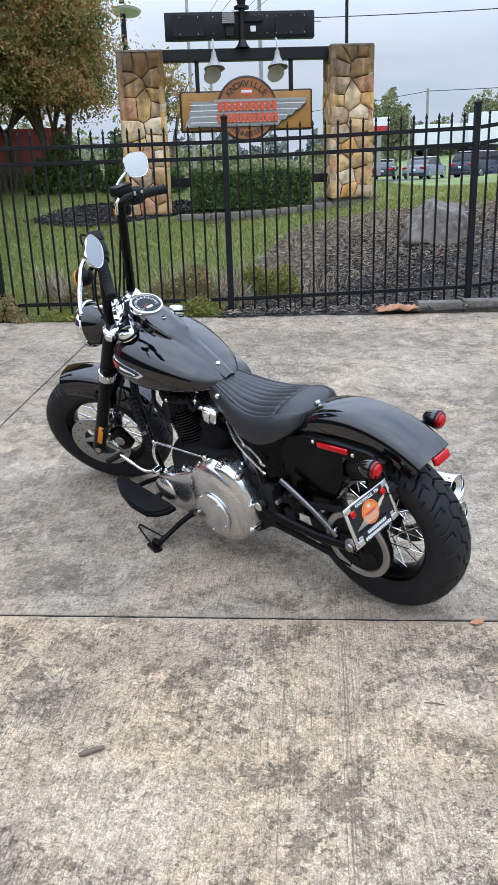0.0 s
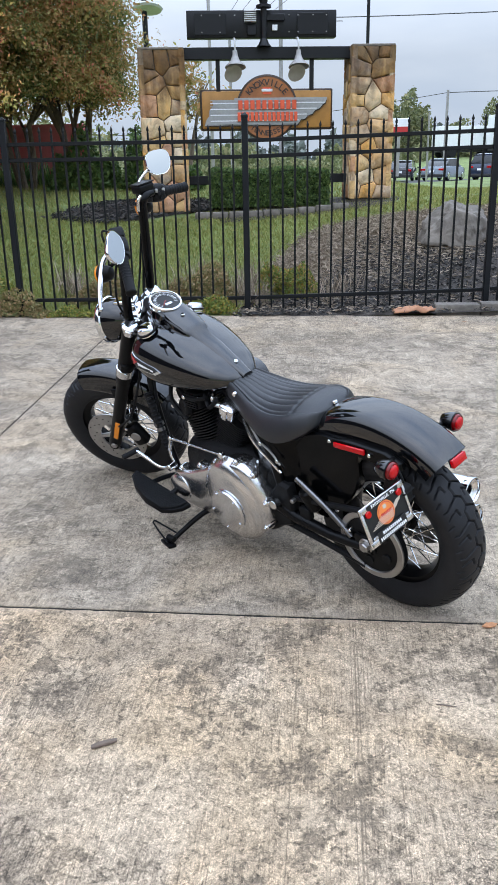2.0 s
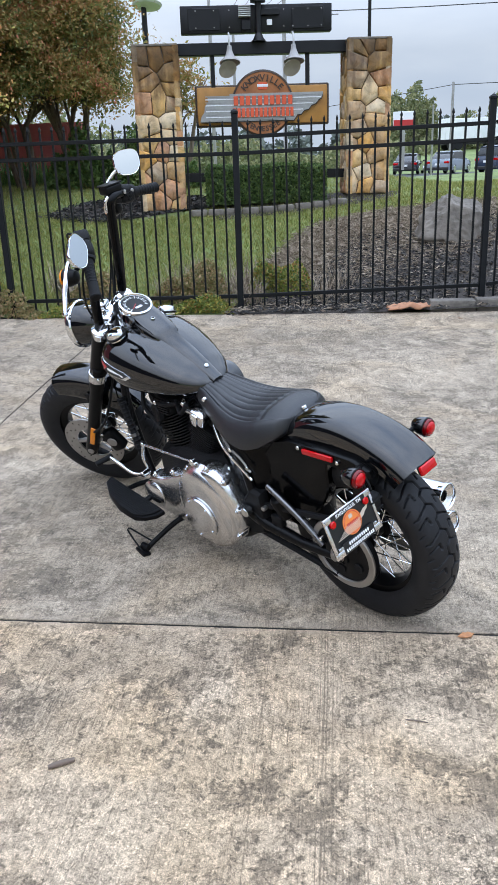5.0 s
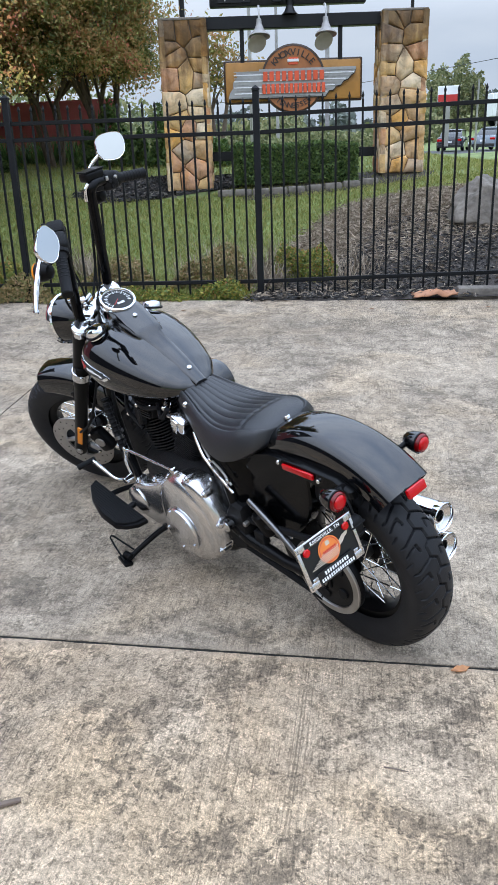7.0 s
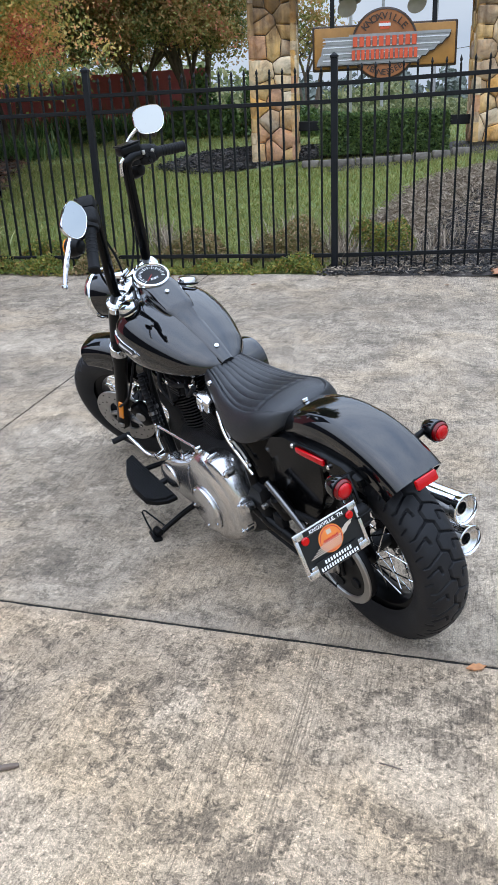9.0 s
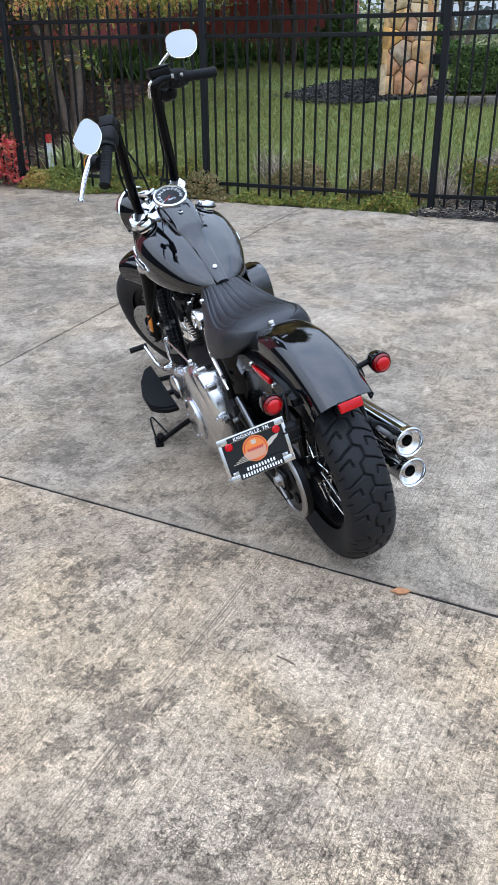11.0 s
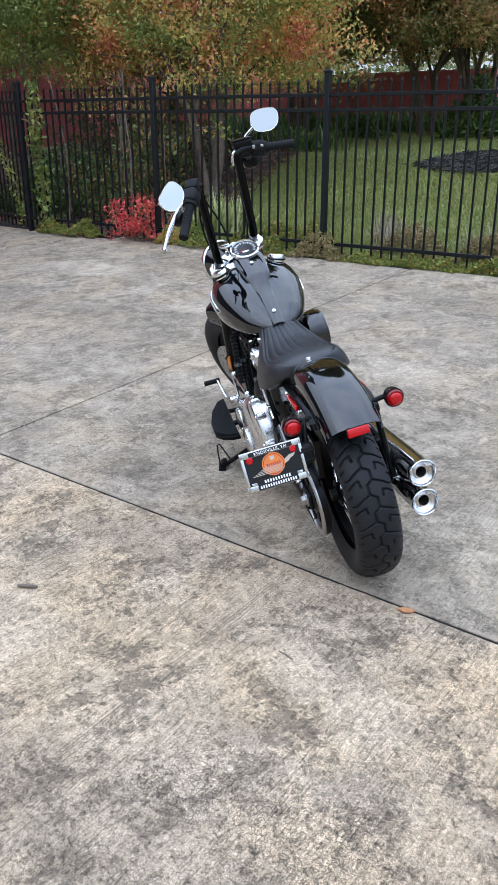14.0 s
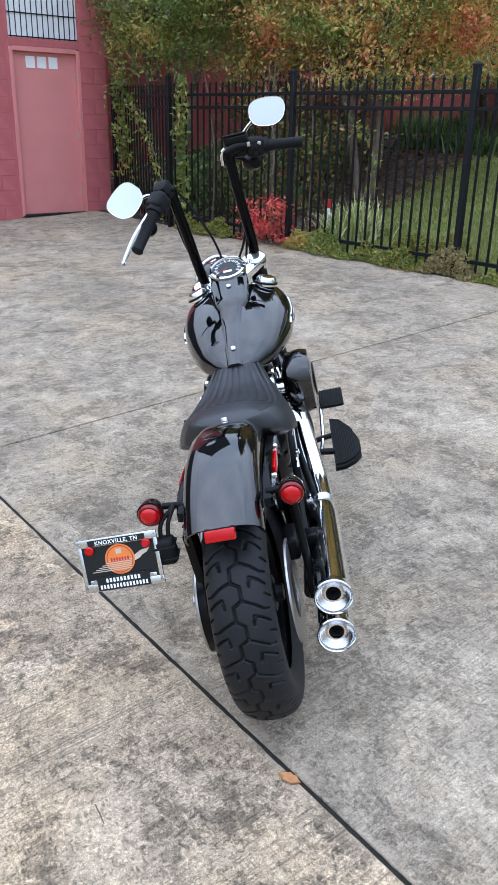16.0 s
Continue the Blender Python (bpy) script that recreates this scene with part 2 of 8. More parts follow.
# ---- materials ----
def concrete_material(name, tone, crust=1.0, stains=()):
    """Old broom-finished concrete: pale cement, ragged dark mildew, grit, brush lines, scores, hair-crack crazing and stains.
    stains: (kind, x, y, half width, half depth) with kind pale, warm or crazed."""
    mt, L, b = blank(name)
    co = nd(mt, "ShaderNodeTexCoord")

    def noise_at(scale, detail=6.0, rough=0.6, distort=0.0, src=None):
        n = nd(mt, "ShaderNodeTexNoise", Scale=scale, Detail=detail, Roughness=rough, Distortion=distort)
        L.new(src or co.outputs["Object"], n.inputs["Vector"])
        return n

    def stretched(sx, sy, detail, distort=0.15):
        mp = nd(mt, "ShaderNodeMapping")
        mp.inputs["Scale"].default_value = (sx, sy, 1.0)
        L.new(co.outputs["Object"], mp.inputs["Vector"])
        return noise_at(1.0, detail, 0.6, distort, mp.outputs["Vector"])

    def calc(op, a, c, d=None):
        n = nd(mt, "ShaderNodeMath")
        n.operation = op
        for k, v in enumerate((a, c, d)):
            if v is None:
                continue
            if isinstance(v, (int, float)):
                n.inputs[k].default_value = v
            else:
                L.new(v, n.inputs[k])
        return n.outputs[0]

    def span(v, lo, hi, a=0.0, c=1.0):
        n = nd(mt, "ShaderNodeMapRange")
        for key, val in (("From Min", lo), ("From Max", hi), ("To Min", a), ("To Max", c)):
            n.inputs[key].default_value = val
        L.new(v, n.inputs["Value"])
        return n.outputs["Result"]

    def blend(fac, a, c, how="MIX"):
        n = nd(mt, "ShaderNodeMix")
        n.data_type, n.blend_type = "RGBA", how
        for key, v in (("Factor", fac), ("A", a), ("B", c)):
            if isinstance(v, (int, float)):
                n.inputs[key].default_value = v
            elif isinstance(v, tuple):
                n.inputs[key].default_value = (*v, 1)
            else:
                L.new(v, n.inputs[key])
        return n.outputs["Result"]

    def shade(fac, colour):
        r = ramp(mt, [(p, (v, v, v)) for p, v in fac])
        L.new(colour, r.inputs["Fac"])
        return r.outputs["Color"]
    zone = noise_at(0.9, 4.0, 0.55, 0.4).outputs["Fac"]
    cloud = noise_at(3.4, 7.0, 0.62, 0.5)
    blot = noise_at(10.0, 10.0, 0.7, 0.5).outputs["Fac"]
    speck = noise_at(46.0, 8.0, 0.75, 0.8).outputs["Fac"]
    fine = noise_at(150.0, 5.0, 0.75, 0.6).outputs["Fac"]
    grit = noise_at(420.0, 2.0, 0.7).outputs["Fac"]
    broom = stretched(210.0, 9.0, 4.0).outputs["Fac"]
    broom_zone = noise_at(1.9, 4.0).outputs["Fac"]
    wob = nd(mt, "ShaderNodeVectorMath")
    wob.operation = "MULTIPLY_ADD"
    wob.inputs[1].default_value = (0.3, 0.3, 0.0)
    L.new(cloud.outputs["Color"], wob.inputs[0])
    L.new(co.outputs["Object"], wob.inputs[2])
    sep = nd(mt, "ShaderNodeSeparateXYZ")
    L.new(wob.outputs["Vector"], sep.inputs["Vector"])
    flat = nd(mt, "ShaderNodeSeparateXYZ")
    L.new(co.outputs["Object"], flat.inputs["Vector"])

    def patches(kind):
        """A mask of the stains of one kind, with frayed edges."""
        out = None
        for k, x, y, hw, hd in stains:
            if k != kind:
                continue
            dx = calc("MULTIPLY", calc("SUBTRACT", sep.outputs["X"], x + 0.15), 1 / hw)
            dy = calc("MULTIPLY", calc("SUBTRACT", sep.outputs["Y"], y + 0.15), 1 / hd)
            d = calc("ADD", calc("MULTIPLY", dx, dx), calc("MULTIPLY", dy, dy))
            d = calc("ADD", d, calc("MULTIPLY", blot, 1.6))
            m = span(d, 0.95, 1.9, 1.0, 0.0)
            out = m if out is None else calc("MAXIMUM", out, m)
        return out
    c = blend(span(zone, 0.34, 0.66), tuple(v * 0.9 for v in tone), tuple(v * 1.08 for v in tone))
    # yellowed and greyed areas
    warm = span(noise_at(1.5, 5.0, 0.6, 0.6).outputs["Fac"], 0.45, 0.66)
    c = blend(warm, c, tuple(a * q for a, q in zip(tone, (1.12, 1.05, 0.95))))
    cool = span(noise_at(2.3, 6.0, 0.65, 0.4).outputs["Fac"], 0.52, 0.68, 0.0, 0.75)
    c = blend(cool, c, tuple(a * q for a, q in zip(tone, (0.68, 0.68, 0.69))))
    pale, yellow, crazed = patches("pale"), patches("warm"), patches("crazed")
    clean = span(cloud.outputs["Fac"], 0.52, 0.66)
    if yellow is not None:
        c = blend(calc("MULTIPLY", yellow, 0.4), c, tuple(a * q for a, q in zip(tone, (1.2, 1.1, 0.92))))
    grimy = patches("grimy")
    if grimy is not None:
        c = blend(calc("MULTIPLY", grimy, 0.5), c, tuple(v * 0.62 for v in tone))
    if pale is not None:
        c = blend(calc("MULTIPLY", pale, 0.7), c, tuple(min(1.0, a * 1.28) for a in tone))
        clean = calc("MAXIMUM", clean, pale)
    # mildew: ragged dark flecks that gather in clouds and leave cleaner islands
    gather = calc("MULTIPLY_ADD", cloud.outputs["Fac"], 0.55, calc("MULTIPLY", blot, 0.75))
    gather = calc("MULTIPLY_ADD", speck, 0.5, gather)
    dark = span(gather, 0.80, 0.9, 1.0, 0.0)
    dark = calc("MULTIPLY", dark, span(clean, 0.0, 1.0, 1.0, 0.35))
    c = blend(calc("MULTIPLY", dark, 0.3 + 0.45 * crust), c, tuple(a * q for a, q in zip(tone, (0.36, 0.36, 0.36))))
    # larger scuffs and drying marks
    scuff = noise_at(4.6, 9.0, 0.68, 1.2).outputs["Fac"]
    k = 1.9 - 0.9 * crust
    c = blend(0.9, c, shade([(0.32, 1 - 0.3 * k), (0.43, 1 - 0.12 * k), (0.51, 1.0), (0.58, 1 + 0.12 * k), (0.68, 1 + 0.22 * k)], scuff), "MULTIPLY")
    c = blend(0.3 + 0.55 * crust, c, shade([(0.34, 0.34), (0.43, 0.72), (0.5, 1.0), (0.62, 1.26)], speck), "MULTIPLY")
    c = blend(0.35 + 0.55 * crust, c, shade([(0.33, 0.3), (0.44, 0.74), (0.5, 1.0), (0.62, 1.38)], fine), "MULTIPLY")
    c = blend(0.9, c, shade([(0.34, 0.5), (0.5, 1.0), (0.66, 1.45)], grit), "MULTIPLY")
    # brush lines, stronger in some places
    c = blend(span(broom_zone, 0.35, 0.6, 0.3, 0.6 + 0.35 * crust), c, shade([(0.32, 0.42), (0.44, 0.92), (0.5, 1.02), (0.62, 1.2)], broom), "MULTIPLY")
    # long scores drawn by the float
    score = stretched(46.0, 0.25, 2.0).outputs["Fac"]
    c = blend(0.5, c, shade([(0.0, 0.5), (0.25, 0.6), (0.29, 1.0), (1.0, 1.0)], score), "MULTIPLY")
    if crust > 0.8:
        sway = calc("MULTIPLY_ADD", noise_at(2.0, 3.0).outputs["Fac"], 0.008, calc("MULTIPLY", speck, 0.006))
        line = None
        for x0, wd in ((0.064, 0.0022), (0.073, 0.0016), (0.09, 0.0013), (0.176, 0.0014), (-0.12, 0.0012), (0.052, 0.001)):
            d = calc("ABSOLUTE", calc("SUBTRACT", calc("ADD", flat.outputs["X"], sway), x0 + 0.007), 0.0)
            m = span(d, wd * 0.6, wd * 1.8, 1.0, 0.0)
            line = m if line is None else calc("MAXIMUM", line, m)
        line = calc("MULTIPLY", line, span(blot, 0.42, 0.54, 0.12, 0.62))
        c = blend(line, c, tuple(v * 0.3 for v in tone))
    # crazing: pale flakes between dark hair cracks, in patches
    crack = nd(mt, "ShaderNodeTexVoronoi", Scale=74.0)
    crack.feature = "DISTANCE_TO_EDGE"
    bend = nd(mt, "ShaderNodeVectorMath")
    bend.operation = "MULTIPLY_ADD"
    bend.inputs[1].default_value = (0.05, 0.05, 0.0)
    L.new(noise_at(26.0, 5.0).outputs["Color"], bend.inputs[0])
    L.new(co.outputs["Object"], bend.inputs[2])
    L.new(bend.outputs["Vector"], crack.inputs["Vector"])
    cells = shade([(0.0, 0.35), (0.06, 0.55), (0.11, 1.4), (0.2, 1.2), (0.4, 0.95)], crack.outputs["Distance"])
    where = span(cloud.outputs["Fac"], 0.5, 0.62, 0.0, 0.4 * crust)
    if crazed is not None:
        where = calc("MAXIMUM", where, calc("MULTIPLY", crazed, 0.8))
    c = blend(where, c, cells, "MULTIPLY")
    # the tooled margin along the long joint is smoother and paler
    edge = calc("ABSOLUTE", calc("SUBTRACT", flat.outputs["Y"], 2.455), 0.0)
    edge = calc("MULTIPLY", span(edge, 0.025, 0.045, 0.4, 0.0), span(blot, 0.4, 0.6, 0.3, 1.0))
    c = blend(edge, c, tuple(v * 1.12 for v in tone))
    L.new(c, b.inputs["Base Color"])
    b.inputs["Roughness"].default_value = 0.88
    b.inputs["Specular IOR Level"].default_value = 0.25
    h = calc("ADD", calc("ADD", fine, calc("MULTIPLY", broom, 0.8)), calc("MULTIPLY", speck, 1.4))
    bp = nd(mt, "ShaderNodeBump", Strength=0.75, Distance=0.005)
    L.new(h, bp.inputs["Height"])
    L.new(bp.outputs["Normal"], b.inputs["Normal"])
    return mt


STAINS_NEAR = [("crazed", 0.4, 1.49, 0.2, 0.16), ("crazed", 0.75, 1.5, 0.3, 0.2), ("crazed", 0.95, 1.15, 0.4, 0.3),
               ("pale", 0.67, 1.95, 0.17, 0.13), ("pale", 0.41, 1.98, 0.14, 0.11), ("pale", -0.55, 1.6, 0.3, 0.2), ("pale", -1.1, 1.75, 0.22, 0.2),
               ("grimy", 0.85, 0.95, 0.75, 0.45), ("grimy", 0.1, 1.15, 0.5, 0.3), ("grimy", -0.6, 2.25, 0.5, 0.14), ("warm", 0.5, 1.85, 0.35, 0.2), ("warm", -0.3, 1.75, 0.5, 0.3)]
STAINS_FAR = [("pale", 1.2, 2.75, 0.5, 0.2), ("pale", 0.75, 2.9, 0.35, 0.2), ("grimy", -2.8, 4.6, 1.4, 0.7), ("grimy", -4.6, 4.6, 1.2, 0.6), ("grimy", -0.5, 6.4, 1.6, 0.5), ("grimy", -3.6, 6.6, 1.4, 0.4), ("warm", -1.57, 2.9, 0.26, 0.14), ("pale", -4.77, 5.81, 0.7, 0.35), ("pale", -2.6, 5.2, 0.5, 0.3), ("pale", 0.9, 3.2, 0.5, 0.35),
              ("pale", 0.6, 5.4, 0.6, 0.3), ("pale", -0.6, 4.6, 0.4, 0.25)]
M_CONC = concrete_material("weathered_concrete", (0.445, 0.342, 0.242), 1.0, STAINS_NEAR)
M_CONC_GREY = concrete_material("smoother_grey_concrete", (0.352, 0.286, 0.216), 0.6, STAINS_FAR)
M_JOINT = plain("joint_dirt", (0.012, 0.0105, 0.008), 0.95, var=0.6, scale=60, bump=0.9, bscale=140)
M_GRASS = plain("lawn_soil_and_grass", (0.15, 0.195, 0.06), 0.9, var=0.45, scale=9, bump=0.6, bscale=90)
M_BLADE = leafy("grass_blades", [(0.0, (0.152, 0.173, 0.0393)), (0.45, (0.236, 0.263, 0.0636)), (0.8, (0.312, 0.312, 0.0926)), (1.0, (0.441, 0.361, 0.156))], 0.6, 0.3)
M_MULCH = plain("dark_mulch", (0.045, 0.036, 0.03), 0.95, var=0.5, scale=60, bump=0.8)
M_CHIP = leafy("bark_chips", [(0.0, (0.014, 0.014, 0.015)), (0.5, (0.034, 0.033, 0.033)), (0.85, (0.075, 0.068, 0.062)), (1.0, (0.2, 0.18, 0.155))], 0.9, 0.0)
M_STRAW = leafy("dry_straw", [(0.0, (0.16, 0.125, 0.09)), (0.6, (0.3, 0.235, 0.17)), (1.0, (0.44, 0.36, 0.27))], 0.9, 0.0)
M_FENCE = plain("black_fence_paint", (0.005, 0.0054, 0.0062), 0.5, var=0.25, scale=15, spec=0.22)
M_POST = plain("dusty_black_post_paint", (0.008, 0.009, 0.0105), 0.55, var=0.25, scale=12, spec=0.18)
M_RED = plain("red_painted_block", (0.48, 0.12, 0.125), 0.75, var=0.14, scale=5, bump=0.35, bscale=45)
M_DOOR = plain("red_door_paint", (0.66, 0.23, 0.22), 0.5, var=0.06, scale=3)
M_FASCIA = plain("cream_fascia", (0.62, 0.6, 0.55), 0.6, var=0.08, scale=4)
M_BARK = plain("smooth_pale_bark", (0.15, 0.11, 0.085), 0.8, var=0.35, scale=14, bump=0.3)
M_MORTAR = plain("dark_mortar", (0.08, 0.065, 0.05), 0.95, var=0.25, scale=25, bump=0.4)
M_ROCK = plain("grey_boulder", (0.15, 0.13, 0.108), 0.9, var=0.45, scale=9, bump=0.9, bscale=30)
M_BLACKSTEEL = plain("black_steel", (0.006, 0.0065, 0.008), 0.45, var=0.2, scale=10, spec=0.3)
M_KERB = plain("old_grey_kerb", (0.16, 0.14, 0.118), 0.9, var=0.4, scale=18, bump=0.6, bscale=60)


def stone_material():
    mt, L, b = blank("fieldstone")
    oi = nd(mt, "ShaderNodeObjectInfo")
    co = nd(mt, "ShaderNodeTexCoord")
    r = ramp(mt, [(0.0, (0.56, 0.34, 0.16)), (0.16, (0.66, 0.34, 0.08)), (0.34, (0.7, 0.55, 0.36)), (0.46, (0.52, 0.24, 0.13)), (0.6, (0.64, 0.4, 0.15)), (0.78, (0.4, 0.29, 0.2)), (0.88, (0.78, 0.66, 0.48))])
    r.color_ramp.interpolation = "CONSTANT"
    L.new(oi.outputs["Random"], r.inputs["Fac"])
    n = nd(mt, "ShaderNodeTexNoise", Scale=7.0, Detail=9.0, Roughness=0.65, Distortion=0.6)
    L.new(co.outputs["Object"], n.inputs["Vector"])
    tints = ramp(mt, [(0.3, (0.30, 0.17, 0.09)), (0.42, (0.62, 0.33, 0.1)), (0.5, (0.7, 0.5, 0.28)), (0.6, (0.5, 0.36, 0.24)), (0.7, (0.82, 0.74, 0.58))])
    patchy = nd(mt, "ShaderNodeTexNoise", Scale=4.2, Detail=7.0, Roughness=0.6, Distortion=0.8)
    L.new(co.outputs["Object"], patchy.inputs["Vector"])
    L.new(patchy.outputs["Fac"], tints.inputs["Fac"])
    body = nd(mt, "ShaderNodeMix")
    body.data_type = "RGBA"
    body.inputs["Factor"].default_value = 0.32
    L.new(r.outputs["Color"], body.inputs["A"])
    L.new(tints.outputs["Color"], body.inputs["B"])
    s = ramp(mt, [(0.3, (0.42, 0.4, 0.38)), (0.5, (0.95, 0.93, 0.9)), (0.72, (1.25, 1.22, 1.15))])
    L.new(n.outputs["Fac"], s.inputs["Fac"])
    m = nd(mt, "ShaderNodeMix")
    m.data_type, m.blend_type = "RGBA", "MULTIPLY"
    m.inputs["Factor"].default_value = 1.0
    L.new(body.outputs["Result"], m.inputs["A"])
    L.new(s.outputs["Color"], m.inputs["B"])
    # sooty weather stains that run down from the top course
    sep = nd(mt, "ShaderNodeSeparateXYZ")
    L.new(co.outputs["Object"], sep.inputs["Vector"])
    run = nd(mt, "ShaderNodeTexNoise", Scale=1.0, Detail=6.0)
    runs = nd(mt, "ShaderNodeMapping")
    runs.inputs["Scale"].default_value = (11.0, 11.0, 1.6)
    L.new(co.outputs["Object"], runs.inputs["Vector"])
    L.new(runs.outputs["Vector"], run.inputs["Vector"])
    up = nd(mt, "ShaderNodeMath")
    up.operation = "MULTIPLY_ADD"
    up.inputs[1].default_value = 1.3
    L.new(run.outputs["Fac"], up.inputs[0])
    L.new(sep.outputs["Z"], up.inputs[2])
    stain = ramp(mt, [(0.72, (1, 1, 1)), (0.84, (0.4, 0.36, 0.34)), (0.95, (0.22, 0.21, 0.21))])
    third = nd(mt, "ShaderNodeMath")
    third.operation = "MULTIPLY"
    third.inputs[1].default_value = 0.36
    L.new(up.outputs[0], third.inputs[0])
    L.new(third.outputs[0], stain.inputs["Fac"])
    m2 = nd(mt, "ShaderNodeMix")
    m2.data_type, m2.blend_type = "RGBA", "MULTIPLY"
    m2.inputs["Factor"].default_value = 1.0
    L.new(m.outputs["Result"], m2.inputs["A"])
    L.new(stain.outputs["Color"], m2.inputs["B"])
    L.new(m2.outputs["Result"], b.inputs["Base Color"])
    b.inputs["Roughness"].default_value = 0.85
    bp = nd(mt, "ShaderNodeBump", Strength=0.7, Distance=0.03)
    L.new(n.outputs["Fac"], bp.inputs["Height"])
    L.new(bp.outputs["Normal"], b.inputs["Normal"])
    return mt


M_STONE = stone_material()

# the motorcycle
M_PAINT = plain("gloss_black_paint", (0.002, 0.0021, 0.0026), 0.09, var=0.1, scale=4, coat=1.0, rvar=0.03, cior=1.64)
# shaded copy of the gloss black: reflections turned down where they rendered grey
M_PAINT_DIM = plain("dimmed_gloss_black_paint", (0.002, 0.0021, 0.0024), 0.14, var=0.1, scale=4, rvar=0.03, spec=0.13)
M_BLACK = plain("satin_black_metal", (0.004, 0.004, 0.0045), 0.3, var=0.2, scale=20, spec=0.13)
M_CASE = plain("wrinkle_black_engine", (0.007, 0.007, 0.0075), 0.5, var=0.25, scale=40, bump=0.2, bscale=300, spec=0.15)
M_CHROME = plain("chrome", (0.78, 0.79, 0.8), 0.07, 1.0, var=0.03, scale=10, rvar=0.03)
M_SATIN = plain("satin_aluminium", (0.68, 0.68, 0.69), 0.22, 1.0, var=0.025, scale=60, rvar=0.015)
M_STEEL = plain("dull_steel", (0.42, 0.41, 0.4), 0.38, 1.0, var=0.12, scale=30)
M_DARKMETAL = plain("dark_satin_metal", (0.16, 0.16, 0.165), 0.28, 1.0, var=0.1, scale=12)
M_MATTEBLACK = plain("matte_black", (0.004, 0.004, 0.004), 0.95, scale=20)
M_RUBBER = plain("tyre_rubber", (0.0105, 0.011, 0.013), 0.52, var=0.25, scale=22, bump=0.08, bscale=200, spec=0.26)
M_GRIP = plain("black_rubber", (0.006, 0.0062, 0.007), 0.6, var=0.2, scale=40, spec=0.17)
M_LEATHER = plain("black_vinyl_seat", (0.0075, 0.0085, 0.011), 0.4, var=0.15, scale=25, bump=0.12, bscale=420, spec=0.6)
M_MIRROR = plain("mirror_glass", (0.56, 0.575, 0.56), 0.02, 1.0, var=0.01, scale=3, rvar=0.01)
M_PLATE = plain("plate_insert_black", (0.008, 0.009, 0.010), 0.35, scale=20, spec=0.35)
M_ORANGE = plain("orange_print", (0.72, 0.2, 0.04), 0.4, var=0.08, scale=30)
M_CREAM = plain("pale_print", (0.5, 0.43, 0.35), 0.4, var=0.05, scale=30)
M_WHITE = plain("white_paint", (0.78, 0.79, 0.8), 0.5, var=0.05, scale=12)
M_REDPRINT = plain("red_print", (0.5, 0.03, 0.03), 0.35, scale=30)


def lens_material(name, colour):
    mt, L, b = blank(name)
    b.inputs["Base Color"].default_value = (*colour, 1)
    b.inputs["Roughness"].default_value = 0.08
    b.inputs["Coat Weight"].default_value = 0.8
    n = nd(mt, "ShaderNodeTexVoronoi", Scale=260.0)
    co = nd(mt, "ShaderNodeTexCoord")
    L.new(co.outputs["Object"], n.inputs["Vector"])
    bp = nd(mt, "ShaderNodeBump", Strength=0.06, Distance=0.001)
    L.new(n.outputs["Distance"], bp.inputs["Height"])
    L.new(bp.outputs["Normal"], b.inputs["Normal"])
    b.inputs["Specular IOR Level"].default_value = 0.05
    return mt


M_REDLENS = lens_material("red_lens", (0.46, 0.0008, 0.004))
# darker copy of the red lens for the shaded rim of the signals
M_REDLENS_SHADED = lens_material("shaded_red_lens", (0.13, 0.0005, 0.0015))
M_AMBER = lens_material("amber_lens", (0.8, 0.25, 0.02))

# ---- the setting ----
def ground_sheet(name, x0, x1, y0, y1, nx, ny, zf, material, label, drop=0.0):
    xs, ys = np.linspace(x0, x1, nx), np.linspace(y0, y1, ny)
    v = [(x, y, zf(x, y) - drop) for y in ys for x in xs]
    f = [(j * nx + i, j * nx + i + 1, (j + 1) * nx + i + 1, (j + 1) * nx + i) for j in range(ny - 1) for i in range(nx - 1)]
    return tagged(raw(name, v, f, material, None, smooth=True), label, "ground", kind="structure")


def far_z(x, y):
    return -0.4 if y < 7 else 1.12 - 0.42 * smooth_step(26, 46, y) + 2.1 * smooth_step(66, 92, y) * smooth_step(2, 13, x) if y > 24 else lawn_z(x, y) - 0.12


# one sheet to the horizon, under everything
edges = [-2500, -400, -120, -60, -30, -20, -12, -6, 0, 3, 6, 9, 12, 16, 20, 30, 60, 120, 400, 2500]
gy = [-2500, -400, -60, -20, 0, 6.9, 7.45, 8, 9, 10, 11, 12, 13, 14.5, 16, 19, 24, 30, 36, 46, 60, 66, 72, 80, 92, 160, 400, 2500]
gv = [(x, y, min(far_z(x, y), SLOPE * (y - 2.455) - 0.35) if -30 < y < 7.2 else far_z(x, y)) for y in gy for x in edges]
gf = [(j * len(edges) + i, j * len(edges) + i + 1, (j + 1) * len(edges) + i + 1, (j + 1) * len(edges) + i) for j in range(len(gy) - 1) for i in range(len(edges) - 1)]
tagged(raw("ground", gv, gf, M_GRASS, None, smooth=True), "green grassy ground that reaches the horizon", "ground", kind="structure")
ground_sheet("lawn", -14, 9, 7.32, 24.2, 93, 68, lawn_z, M_GRASS, "mown green lawn rising behind the fence")

